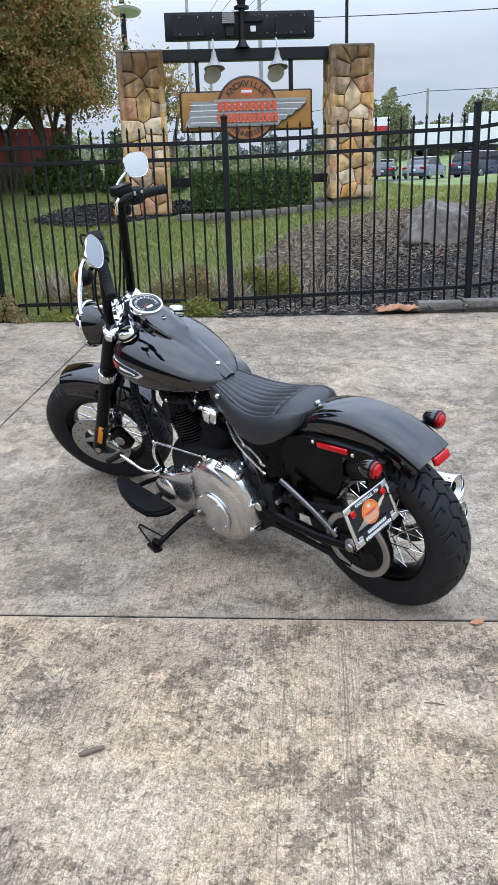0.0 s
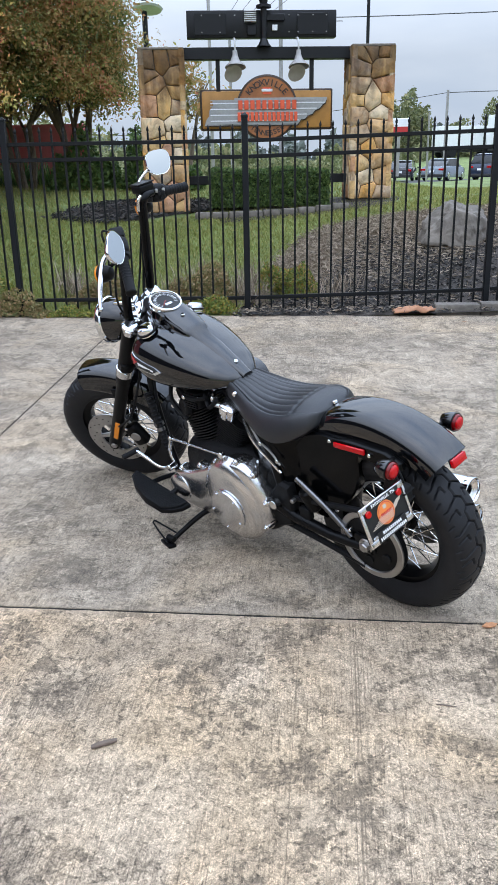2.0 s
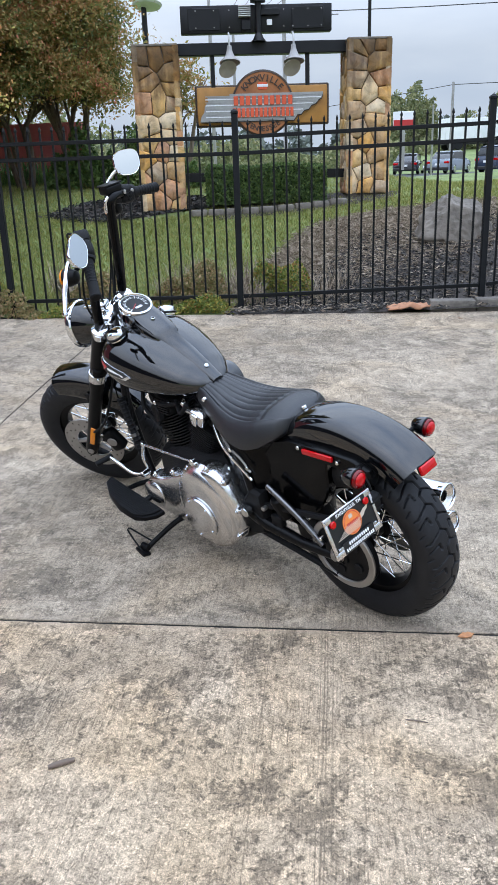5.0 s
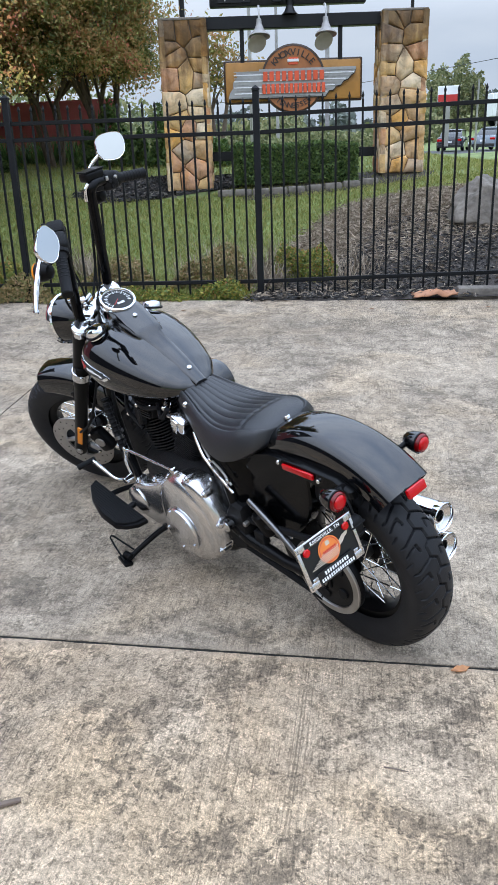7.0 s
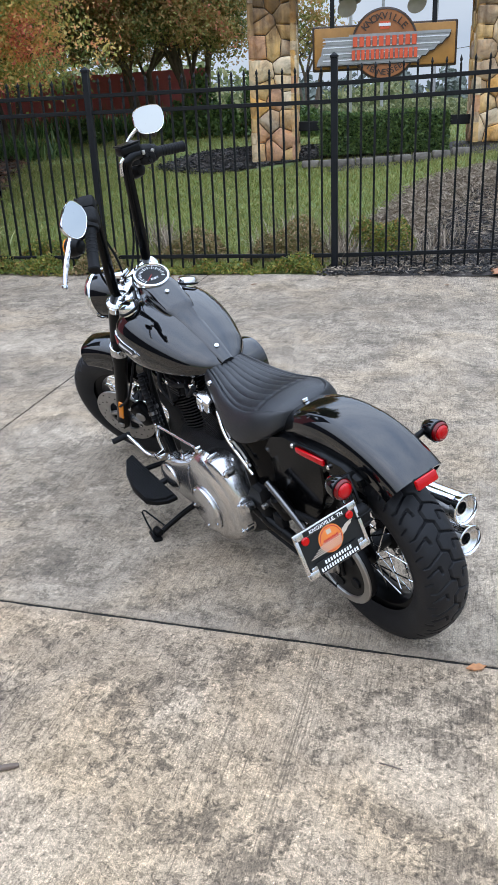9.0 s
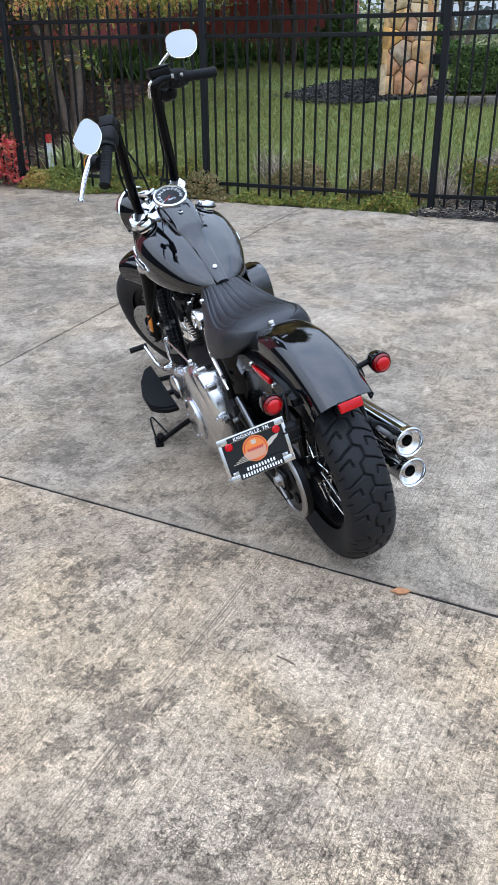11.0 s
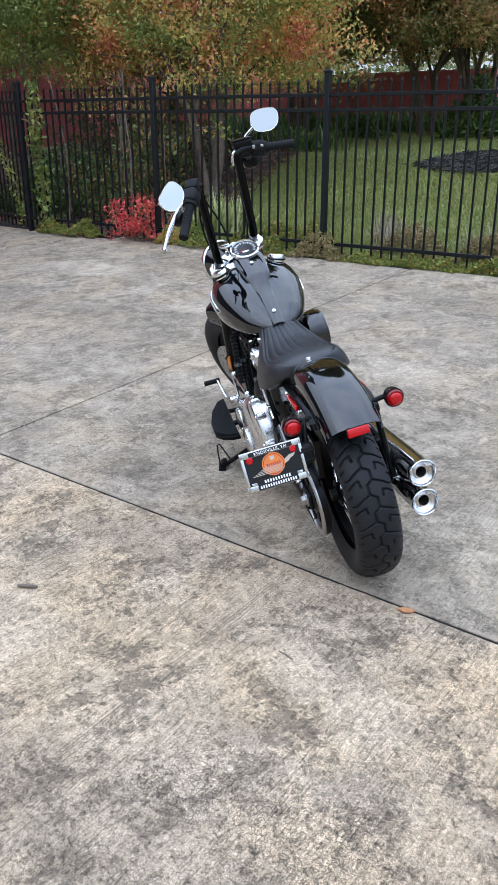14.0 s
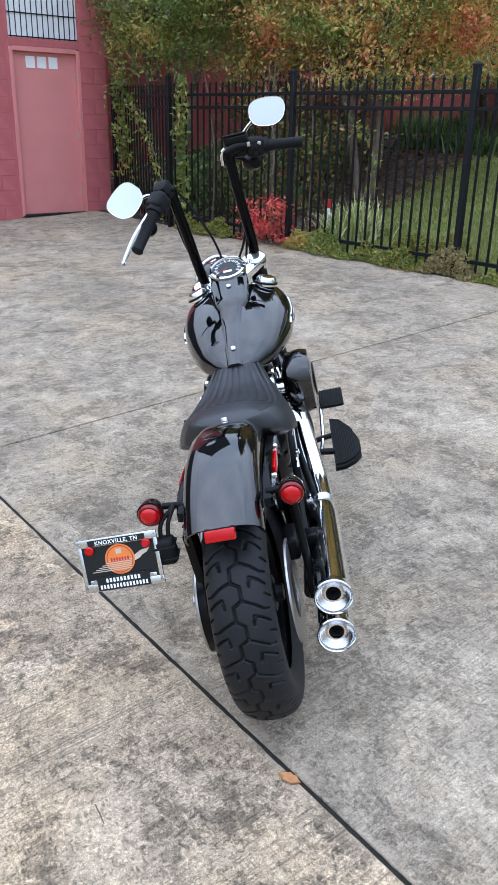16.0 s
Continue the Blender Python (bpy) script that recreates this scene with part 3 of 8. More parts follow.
# concrete slabs, each with an open joint round it
JX = [-12.0, -9.6, -5.85, -1.93, 1.98, 5.9, 9.8, 13.7]
JY = [-9.2, -5.3, -1.42, 2.455, 7.33]
pavement = tagged(new("pavement"), "weathered broom-finished concrete slabs with dark open joints", "pavement", kind="structure")
bed = raw("joint_bed", [(-12, -9.2, ground_z(0, -9.2) - 0.005), (13.7, -9.2, ground_z(0, -9.2) - 0.005), (13.7, 7.33, ground_z(0, 7.33) - 0.005), (-12, 7.33, ground_z(0, 7.33) - 0.005)], [(0, 1, 2, 3)], M_JOINT, pavement)
for i in range(len(JX) - 1):
    for j in range(len(JY) - 1):
        gap = 0.007 if j in (2, 3) else 0.0045
        x0, x1, y0, y1 = JX[i] + 0.006, JX[i + 1] - 0.006, JY[j] + gap, JY[j + 1] - gap
        if j == 3:
            y1 = JY[4] + 0.045 * min(0.0, (x0 + x1) / 2 + 2.5)
        c = 0.0015
        rings = []
        for dz, ins in ((-0.12, 0), (-c, 0), (0, c)):
            ring = []
            corners = [(x0 + ins, y0 + ins), (x1 - ins, y0 + ins), (x1 - ins, y1 - ins), (x0 + ins, y1 - ins)]
            for k, (ax, ay) in enumerate(corners):
                bx, by = corners[(k + 1) % 4]
                steps = int((x1 - x0 if k % 2 == 0 else y1 - y0) / 0.03)
                for q in range(steps):
                    x, y = ax + (bx - ax) * q / steps, ay + (by - ay) * q / steps
                    # worn, slightly ragged edges
                    e = 0.0012 * noise.noise(Vector((x * 9, y * 9, k))) + 0.0026 * noise.noise(Vector((x * 37, y * 37, k + 5)))
                    if q:
                        x, y = (x, y + e) if k % 2 == 0 else (x + e, y)
                    ring.append((x, y, ground_z(x, y) + dz))
            rings.append(ring)
        part("slab", loft(rings), M_CONC_GREY if j == 3 else M_CONC, pavement, smooth=False)


# fence: posts, rails and spear-topped pickets
def fence_y(x):
    return 7.53 + 0.075 * (x + 0.81)


def picket_mesh(h):
    bm = bmesh.new()
    r = 0.0085
    box(0, 0, h / 2 - 0.03, 2 * r, 2 * r, h - 0.06, bm=bm)
    z = h - 0.06
    rings = []
    for dz, rr in ((0, 0.008), (0.012, 0.009), (0.02, 0.014), (0.03, 0.015), (0.062, 0.0015)):
        rings.append([(rr * math.cos(a), rr * math.sin(a), z + dz) for a in [math.pi / 4 + k * math.pi / 2 for k in range(4)]])
    loft(rings, bm=bm)
    finish(bm, False)
    me = bpy.data.meshes.new("picket")
    bm.to_mesh(me)
    bm.free()
    me.materials.append(M_FENCE)
    return me


PICKET = picket_mesh(1.66)


def fence_panel(a, b):
    """One bay between two posts: three rails and the pickets."""
    a, b = Vector(a), Vector(b)
    d = b - a
    ang = math.degrees(math.atan2(d.y, d.x))
    ln = math.hypot(d.x, d.y)
    tilt = math.atan2(d.z, ln)
    bay = thing("steel_fence", "black powder-coated steel fence bay with spear-topped pickets", "fence", Matrix.Translation(a) @ pose(0, 0, 0, 0, 0, ang), "fence bays")
    for h in (0.155, 1.42, 1.555):
        part("rail", box(ln / 2, 0, h + d.z / 2, ln - 0.06, 0.028, 0.034, 0.003, 1, Matrix.Rotation(-tilt, 4, "Y")), M_FENCE, bay)
    n = round(ln / 0.111)
    for k in range(1, n):
        u = k / n
        p = new("picket", PICKET)
        p.parent = bay
        p.matrix_local = Matrix.Translation((u * ln, 0, u * d.z + 0.035))
    return bay


def fence_post(x, y, z, h=1.75):
    post = thing("fence_post", "square black steel fence post with a pyramid cap", "fence post", Matrix.Translation((x, y, z)) @ pose(0, 0, 0, 0, 0, 4), "fence posts")
    part("shaft", box(0, 0, h / 2 - 0.1, 0.056, 0.056, h + 0.2, 0.004, 1), M_POST, post)
    rings = [[(s * cx, s * cy, hh) for cx, cy in ((-1, -1), (1, -1), (1, 1), (-1, 1))] for s, hh in ((0.032, h), (0.032, h + 0.016), (0.024, h + 0.024), (0.004, h + 0.04))]
    part("cap", loft(rings), M_POST, post, smooth=False)


POSTS = [(-9.43, 7.44, 0.25)] + [(x, fence_y(x), z) for x, z in ((-7.3, 0.235), (-5.15, 0.235), (-2.98, 0.23), (-0.81, 0.225), (1.43, 0.27), (3.62, 0.55), (5.8, 0.8))]
for p in POSTS:
    fence_post(*p)
for p, q in zip(POSTS, POSTS[1:]):
    fence_panel(p, q)


# stone pillars and the sign between them
def cells(points, w, h):
    """Splits a rectangle into straight-sided cells round the points."""
    out = []
    for i, p in enumerate(points):
        poly = [Vector((0, 0)), Vector((w, 0)), Vector((w, h)), Vector((0, h))]
        for j, q in enumerate(points):
            if i == j:
                continue
            mid, nrm = (p + q) / 2, (q - p)
            cut = []
            for k in range(len(poly)):
                a, b = poly[k], poly[(k + 1) % len(poly)]
                da, db = (a - mid).dot(nrm), (b - mid).dot(nrm)
                if da <= 0:
                    cut.append(a)
                if da * db < 0:
                    cut.append(a + (b - a) * (da / (da - db)))
            poly = cut
            if len(poly) < 3:
                break
        if len(poly) >= 3:
            out.append(poly)
    return out


def pillar(x, y, z, w, d, h, yaw, seed):
    rnd = random.Random(seed)
    ob = thing("stone_pillar", "tall square pillar of irregular tan and rust fieldstones", "stone pillar", Matrix.Translation((x, y, z)) @ pose(0, 0, 0, 0, 0, yaw), "sign pillars")
    part("core", box(0, 0, h / 2 - 0.1, w - 0.07, d - 0.07, h + 0.16, 0.01, 1), M_MORTAR, ob)
    part("cap", box(0, 0, h + 0.0, w - 0.02, d - 0.02, 0.03, 0.01, 2), M_KERB, ob)
    for face in range(4):
        fw = w if face % 2 == 0 else d
        off = (d if face % 2 == 0 else w) / 2
        rot = pose(0, 0, 0, 0, 0, 90 * face)
        pts = []
        rows = 10
        for r in range(rows):
            nn = 2 if (r + face) % 3 else 3
            for c in range(nn):
                pts.append(Vector(((c + 0.5 + rnd.uniform(-0.26, 0.26)) * fw / nn, (r + 0.5 + rnd.uniform(-0.38, 0.38)) * h / rows)))
        for poly in cells(pts, fw, h):
            c = sum(poly, Vector((0, 0))) / len(poly)
            proud = rnd.uniform(0.012, 0.035)
            rings = []
            rim = []
            for k, a in enumerate(poly):
                b = poly[(k + 1) % len(poly)]
                rim += [a, (a + b) / 2]
            wob = [rnd.uniform(0.002, 0.008) for _ in rim]
            for t, (ins, dep) in enumerate(((0.0, -0.05), (0.0, proud - 0.016), (0.02, proud))):
                ring = []
                for q, wv in zip(rim, wob):
                    e = (c - q)
                    s = q + e.normalized() * min(e.length * 0.5, wv + ins)
                    ring.append((s.x - fw / 2, -(off - 0.03 + dep), s.y))
                rings.append(ring)
            part("stone", loft(rings), M_STONE, ob, m=rot, angle=50)
    return ob


SIGN_YAW = math.degrees(math.atan2(0.45, 2.65))
PL, PR = Vector((-2.33, 11.55)), Vector((0.46, 12.02))
pillar(PL.x, PL.y, 1.0, 0.62, 0.6, 2.07, SIGN_YAW, 3)
pillar(PR.x, PR.y, 1.14, 0.6, 0.6, 1.95, SIGN_YAW, 8)

# ---- the motorcycle ----
XR, XF, RR, RF = 0.112, 1.715, 0.322, 0.318
BIKE = Matrix.Translation((0.346, 2.562, 0.004)) @ pose(0, 0, 0, -13.6, -1.9, 139.9)
bike = thing("motorcycle", "gloss black cruiser motorcycle with tall handlebars leaning on its kickstand", "motorcycle", BIKE)
RAKE = 30.0
AXIS_TOP = Vector((XF + 0.14 - math.tan(radians(RAKE)) * 1.0, 0, 1.0))
AXIS_DIR = Vector((-math.sin(radians(RAKE)), 0, math.cos(radians(RAKE))))
STEER = Matrix.Translation(AXIS_TOP) @ Matrix.Rotation(radians(28), 4, AXIS_DIR) @ Matrix.Translation(-AXIS_TOP)
Y_AX = (0, 1, 0)


def smooth_curve(xs, ys):
    """A soft curve through stations, for sizes along a body."""
    def f(x):
        i = max(0, min(len(xs) - 2, int(np.searchsorted(xs, x) - 1)))
        p = [ys[max(0, i - 1)], ys[i], ys[i + 1], ys[min(len(ys) - 1, i + 2)]]
        t = (x - xs[i]) / (xs[i + 1] - xs[i])
        return 0.5 * (2 * p[1] + (p[2] - p[0]) * t + (2 * p[0] - 5 * p[1] + 4 * p[2] - p[3]) * t * t + (3 * p[1] - p[0] - 3 * p[2] + p[3]) * t ** 3)
    return f


def refined(outl, n=4):
    p = curve_points([(*q, 0) for q in outl] + [(*outl[0], 0)], n)[:-1]
    return [Vector((q.x, q.y)) for q in p]


def seg_dist(px, py, ax, ay, bx, by):
    dx, dy = bx - ax, by - ay
    t = np.clip(((px - ax) * dx + (py - ay) * dy) / (dx * dx + dy * dy), 0, 1)
    return np.hypot(px - ax - t * dx, py - ay - t * dy)


def tyre(name, centre, radius, half, m=None, around=1200, across=81):
    """A road tyre with zigzag and hooked grooves cut into a round crown."""
    turns = 22
    per = 2 * math.pi * radius / turns
    lines = [[(0, 0.11), (0.36, 0.09), (0.5, -0.11), (0.86, -0.09), (1.0, 0.11)],
             [(1.0, 0.11), (0.86, 0.4), (0.7, 0.66), (0.7, 0.8)],
             [(0.5, -0.11), (0.36, -0.4), (0.2, -0.66), (0.2, -0.8)],
             [(0.36, 0.78), (0.5, 0.56), (0.58, 0.36), (0.34, 0.32)],
             [(0.86, -0.78), (1.0, -0.56), (1.08, -0.36), (0.84, -0.32)],
             [(0.02, 0.92), (0.1, 0.74)], [(0.52, -0.92), (0.6, -0.74)]]
    v = np.linspace(-1, 1, across)
    s = np.arange(around) / around * turns
    S, V = np.meshgrid(s, v, indexing="ij")
    d = np.full(S.shape, 9.0)
    for ln in lines:
        for (a, b), (c, e) in zip(ln, ln[1:]):
            for k in (-1, 0, 1):
                d = np.minimum(d, seg_dist((S % 1) * per, V * half, (a + k) * per, b * half, (c + k) * per, e * half))
    depth = 0.010 * np.clip((0.0033 - d) / 0.0011, 0, 1)
    yy = half * np.sin(V * 1.25) / math.sin(1.25)
    rr = radius - 0.040 * np.abs(V) ** 2.3 - depth
    side = [(radius - 0.115, 0.72), (radius - 0.1, 0.86), (radius - 0.078, 0.99), (radius - 0.058, 1.03)]
    verts = []
    a = np.arange(around) / around * 2 * math.pi
    prof = across + 2 * len(side)
    for i in range(around):
        ca, sa = math.cos(a[i]), math.sin(a[i])
        col = [(r, -half * y) for r, y in side] + list(zip(rr[i], yy[i])) + [(r, half * y) for r, y in side[::-1]]
        for r, y in col:
            verts.append((centre[0] + r * sa, y, centre[2] + r * ca))
    faces = []
    for i in range(around):
        j = (i + 1) % around
        for k in range(prof - 1):
            faces.append((i * prof + k, i * prof + k + 1, j * prof + k + 1, j * prof + k))
    if m is not None:
        verts = [tuple(m @ Vector(q)) for q in verts]
    ob = raw(name, verts, faces, M_RUBBER, bike, "black tyre with a zigzag road tread", smooth=True)
    return ob


def wheel(prefix, centre, radius, half, n_spokes, m):
    """Black rim, hub and laced steel spokes."""
    c = Vector(centre)
    r0 = radius - 0.118
    prof = [(r0 + 0.014, -half), (r0 + 0.016, -half + 0.006), (r0 - 0.01, -half + 0.01), (r0 - 0.024, -0.022), (r0 - 0.03, 0), (r0 - 0.024, 0.022), (r0 - 0.01, half - 0.01), (r0 + 0.016, half - 0.006), (r0 + 0.014, half)]
    inner = [(r + 0.01, y * 0.9) for r, y in prof[::-1]]
    rim = part(prefix + "_rim", lathe(prof + inner, c, Y_AX, 72, closed_profile=True), M_BLACK, bike, "gloss black spoked wheel rim", m=m)
    hub = lathe([(0.0, -0.075), (0.022, -0.075), (0.026, -0.055), (0.048, -0.05), (0.048, -0.038), (0.03, -0.03), (0.03, 0.03), (0.048, 0.038), (0.048, 0.05), (0.026, 0.055), (0.022, 0.075), (0.0, 0.075)], c, Y_AX, 32)
    part("hub", hub, M_BLACK, rim, m=m)
    bm = tube([(0, 0, 0), (0, 0, 1)], 1.0, n=6, smooth=1)
    finish(bm)
    me = bpy.data.meshes.new("spoke")
    bm.to_mesh(me)
    bm.free()
    me.materials.append(M_CHROME)
    for k in range(n_spokes):
        side = 1 if k % 2 else -1
        lean = 0.62 if (k // 2) % 2 else -0.62
        a = 2 * math.pi * k / n_spokes
        p0 = c + Vector((0.046 * math.sin(a + lean * 1.6), 0.044 * side, 0.046 * math.cos(a + lean * 1.6)))
        p1 = c + Vector(((r0 - 0.026) * math.sin(a), 0.012 * side, (r0 - 0.026) * math.cos(a)))
        if m is not None:
            p0, p1 = m @ p0, m @ p1
        d = p1 - p0
        sp = new("spoke", me)
        sp.parent = rim
        sp.matrix_local = Matrix.Translation(p0) @ d.to_track_quat("Z", "Y").to_matrix().to_4x4() @ Matrix.Diagonal((0.0024, 0.0024, d.length, 1))
    return rim


def bolt(p, axis, r=0.008, h=0.008, material=None, parent=None):
    b = disc(p, axis, r, h, 0.002, 10)
    return part("bolt", b, material or M_CHROME, parent or bike)


# rear wheel, pulley, brake disc
tyre("rear_tyre", (XR, 0, RR), RR, 0.078)
rear_rim = wheel("rear", (XR, 0, RR), RR, 0.052, 36, None)
pulley = part("belt_pulley", lathe([(0.0, 0.118), (0.03, 0.12), (0.06, 0.112), (0.11, 0.112), (0.13, 0.114), (0.132, 0.11), (0.132, 0.088), (0.09, 0.085), (0.0, 0.085)], (XR + 0.012, 0.028, RR - 0.005), Y_AX, 48), M_BLACK, bike, "black belt pulley with a bare metal rim")
part("pulley_rim", lathe([(0.109, 0.113), (0.111, 0.1165), (0.131, 0.1165), (0.134, 0.113), (0.134, 0.108), (0.109, 0.108)], (XR + 0.012, 0.03, RR - 0.005), Y_AX, 48, closed_profile=True), M_STEEL, pulley, "bare grey metal ring")
for k in range(5):
    a = 2 * math.pi * k / 5 + 0.4
    q = (XR + 0.012 + 0.072 * math.sin(a), 0.143, RR - 0.005 + 0.072 * math.cos(a))
    part("slot", disc(q, Y_AX, 0.018, 0.006, 0.001, 14), M_GRIP, pulley)
part("axle_nut", disc((XR + 0.02, 0.17, RR), Y_AX, 0.019, 0.022, 0.004, 6), M_STEEL, bike)
part("axle_washer", disc((XR + 0.02, 0.162, RR), Y_AX, 0.028, 0.008, 0.002, 24), M_STEEL, bike)
part("axle_nut", disc((XR + 0.01, -0.165, RR), Y_AX, 0.02, 0.03, 0.004, 6), M_CHROME, bike)
rear_disc = part("brake_disc", lathe([(0.075, -0.108), (0.14, -0.108), (0.142, -0.105), (0.142, -0.102), (0.075, -0.102)], (XR, 0, RR), Y_AX, 48, closed_profile=True), M_STEEL, bike)
part("brake_caliper", box(XR + 0.1, -0.115, RR + 0.09, 0.1, 0.045, 0.07, 0.014, 3), M_BLACK, bike)


# rear fender: a deep rounded mudguard
FX, FZ, FR = 0.161, 0.32, 0.466


def fender_sheet(cx, cz, r, half, a0, a1, skirt, steps=44, thick=0.005, flare=None):
    prof_n = 33
    outer, inner = [], []
    for i in range(steps + 1):
        u = i / steps
        a = a0 + (a1 - a0) * u
        ro, ri = [], []
        sk = skirt(u)
        for k in range(prof_n):
            t = -1 + 2 * k / (prof_n - 1)
            if abs(t) < 0.72:
                s = t / 0.72
                y = half * (s if abs(s) < 0.7 else math.copysign(0.7 + 0.3 * math.sin((abs(s) - 0.7) / 0.3 * math.pi / 2), s))
                rr = r - 0.016 * s * s - 0.046 * max(0.0, (abs(s) - 0.55) / 0.45) ** 2.4
            else:
                y = half * math.copysign(1.0, t) * (1.0 + 0.02 * (abs(t) - 0.72))
                rr = r - 0.062 - sk * (abs(t) - 0.72) / 0.28
            for dst, off in ((ro, 0), (ri, thick)):
                q = rr - off
                yy = y * (1 - off / half)
                dst.append((cx - q * math.sin(a), yy, cz + q * math.cos(a)))
        outer.append(ro)
        inner.append(ri)
    bm = bmesh.new()
    vo = [[bm.verts.new(q) for q in r_] for r_ in outer]
    vi = [[bm.verts.new(q) for q in r_] for r_ in inner]
    for i in range(steps):
        for k in range(prof_n - 1):
            bm.faces.new((vo[i][k], vo[i][k + 1], vo[i + 1][k + 1], vo[i + 1][k]))
            bm.faces.new((vi[i][k + 1], vi[i][k], vi[i + 1][k], vi[i + 1][k + 1]))
        for k in (0, prof_n - 1):
            q = (vo[i][k], vo[i + 1][k], vi[i + 1][k], vi[i][k])
            bm.faces.new(q)
    for i in (0, steps):
        for k in range(prof_n - 1):
            bm.faces.new((vo[i][k], vi[i][k], vi[i][k + 1], vo[i][k + 1]))
    return bm


part("rear_fender", fender_sheet(FX, FZ, FR, 0.096, radians(39), radians(-92), lambda u: 0.014 + 0.19 * smooth_step(0.14, 0.5, u)), M_PAINT, bike, "gloss black bobbed rear fender", angle=60)
tail = part("tail_reflector", box(-0.142, 0.0, 0.668, 0.014, 0.072, 0.028, 0.004, 2, Euler((0, radians(20), 0)).to_matrix().to_4x4()), M_REDLENS, bike, "red rectangular reflector")
part("backing", box(-0.134, 0.0, 0.668, 0.008, 0.074, 0.03, 0.003, 1, Euler((0, radians(20), 0)).to_matrix().to_4x4()), M_BLACK, tail)

# fender struts with the side reflectors
for sd in (1, -1):
    outl = [(0.455, 0.6), (0.4, 0.665), (0.33, 0.69), (0.172, 0.698), (0.05, 0.694), (-0.01, 0.672), (-0.018, 0.652), (0.03, 0.642), (0.17, 0.652), (0.29, 0.645), (0.37, 0.615), (0.42, 0.575)]
    m = Matrix(((1, 0, 0, 0), (0, 0, sd, 0), (0, 1, 0, 0), (0, 0, 0, 1)))
    st = part("fender_strut", slab(outl, 0.098, 0.12, 0.006), M_PAINT_DIM, bike, m=m)
    part("side_reflector", box(0.192, 0.124 * sd, 0.675, 0.13, 0.01, 0.02, 0.004, 2, Euler((0, radians(2.5), 0)).to_matrix().to_4x4()), M_REDLENS, st, "slim red reflector")
    bolt((0.275, 0.123 * sd, 0.679), Y_AX, 0.0075, 0.01, None, st)
    bolt((0.109, 0.123 * sd, 0.672), Y_AX, 0.0075, 0.01, None, st)

# rear turn signals
for sd, q in ((1, Vector((-0.011, 0.18, 0.688))), (-1, Vector((-0.02, -0.169, 0.686)))):
    sg = part("turn_signal", lathe([(0.0, 0.05), (0.011, 0.049), (0.021, 0.041), (0.029, 0.021), (0.0325, 0.0), (0.032, -0.006), (0.0, -0.006)], q, (1, 0, 0), 28), M_PAINT, bike, "black bullet turn signal with a red lens")
    # one red lens in two reds: shaded rim here, glowing centre below
    part("lens", lathe([(0.0295, -0.004), (0.0298, -0.012), (0.0285, -0.017), (0.026, -0.0195), (0.0235, -0.0195), (0.021, -0.0185), (0.0, -0.0195)], q, (1, 0, 0), 28), M_REDLENS_SHADED, sg, "round red lens with its rim darkened in colour")
    part("lens_glow", lathe([(0.0225, -0.0175), (0.021, -0.0225), (0.016, -0.0262), (0.009, -0.0285), (0.0, -0.0292)], q, (1, 0, 0), 28), M_REDLENS, sg, "centre of the red lens, its glow put into the colour")
    part("trim_ring", lathe([(0.03, -0.005), (0.0328, -0.005), (0.0325, -0.009), (0.03, -0.009)], q, (1, 0, 0), 28, closed_profile=True), M_BLACK, sg)
    part("stalk", tube([q + Vector((0.03, 0, 0.0)), (q.x + 0.035, 0.105 * sd, q.z - 0.01)], 0.009, 10, 1), M_BLACK, sg)

# side-mounted plate
P0 = Vector((-0.061, 0.272, 0.597))
p_up = Vector((0.035, 0.0, 0.107)).normalized()
PM = frame_of(P0, (-0.03, -1, 0), p_up)
plate = part("licence_plate", box(0, 0, 0, 0.186, 0.112, 0.003, 0.001, 1), M_PLATE, bike, "black dealer plate with an orange disc in a chrome frame", m=PM)
fr = bmesh.new()
for (cx, cy, sx, sy) in ((0, 0.0565, 0.204, 0.021), (0, -0.0555, 0.204, 0.021), (-0.096, 0, 0.011, 0.125), (0.096, 0, 0.011, 0.125)):
    box(cx, cy, 0.003, sx, sy, 0.007, 0.0025, 2, bm=fr)
for cx in (-0.07, 0.07):
    box(cx, -0.043, 0.003, 0.03, 0.014, 0.006, 0.002, 2, bm=fr)
part("plate_frame", fr, M_SATIN, plate, "chrome plate frame", m=PM)
part("name_band", box(0, 0.0555, 0.0074, 0.145, 0.0145, 0.0012), M_PLATE, plate, m=PM)
part("dealer_band", box(0, -0.047, 0.0072, 0.134, 0.034, 0.002, 0.0006, 1), M_PLATE, plate, m=PM)
words("place_name", "KNOXVILLE, TN", 0.0138, M_WHITE, plate, PM @ Matrix.Translation((0, 0.0545, 0.0086)), 0.0004, space=1.12)
for n_l, w, y in ((10, 0.09, -0.0395), (15, 0.124, -0.0545)):
    for k in range(n_l):
        part("name_bar", box(-w / 2 + (k + 0.5) * w / n_l, y, 0.0086, w / n_l * 0.58, 0.0098, 0.0012), M_WHITE, plate, m=PM)
part("orange_disc", disc((0.0, 0.008, 0.0028), (0, 0, 1), 0.0375, 0.002, 0.0005, 40, ), M_ORANGE, plate, "printed orange disc", m=PM)
part("emblem_ring", lathe([(0.031, 0.0036), (0.033, 0.0044), (0.034, 0.0036)], (0, 0.008, 0), (0, 0, 1), 40), M_REDPRINT, plate, m=PM)
part("state_tip", slab([(0.034, -0.002), (0.05, 0.004), (0.058, 0.011), (0.07, 0.016), (0.078, 0.026), (0.055, 0.022), (0.036, 0.012)], 0.0022, 0.0032), M_CREAM, plate, "pale state-shaped tip", m=PM)
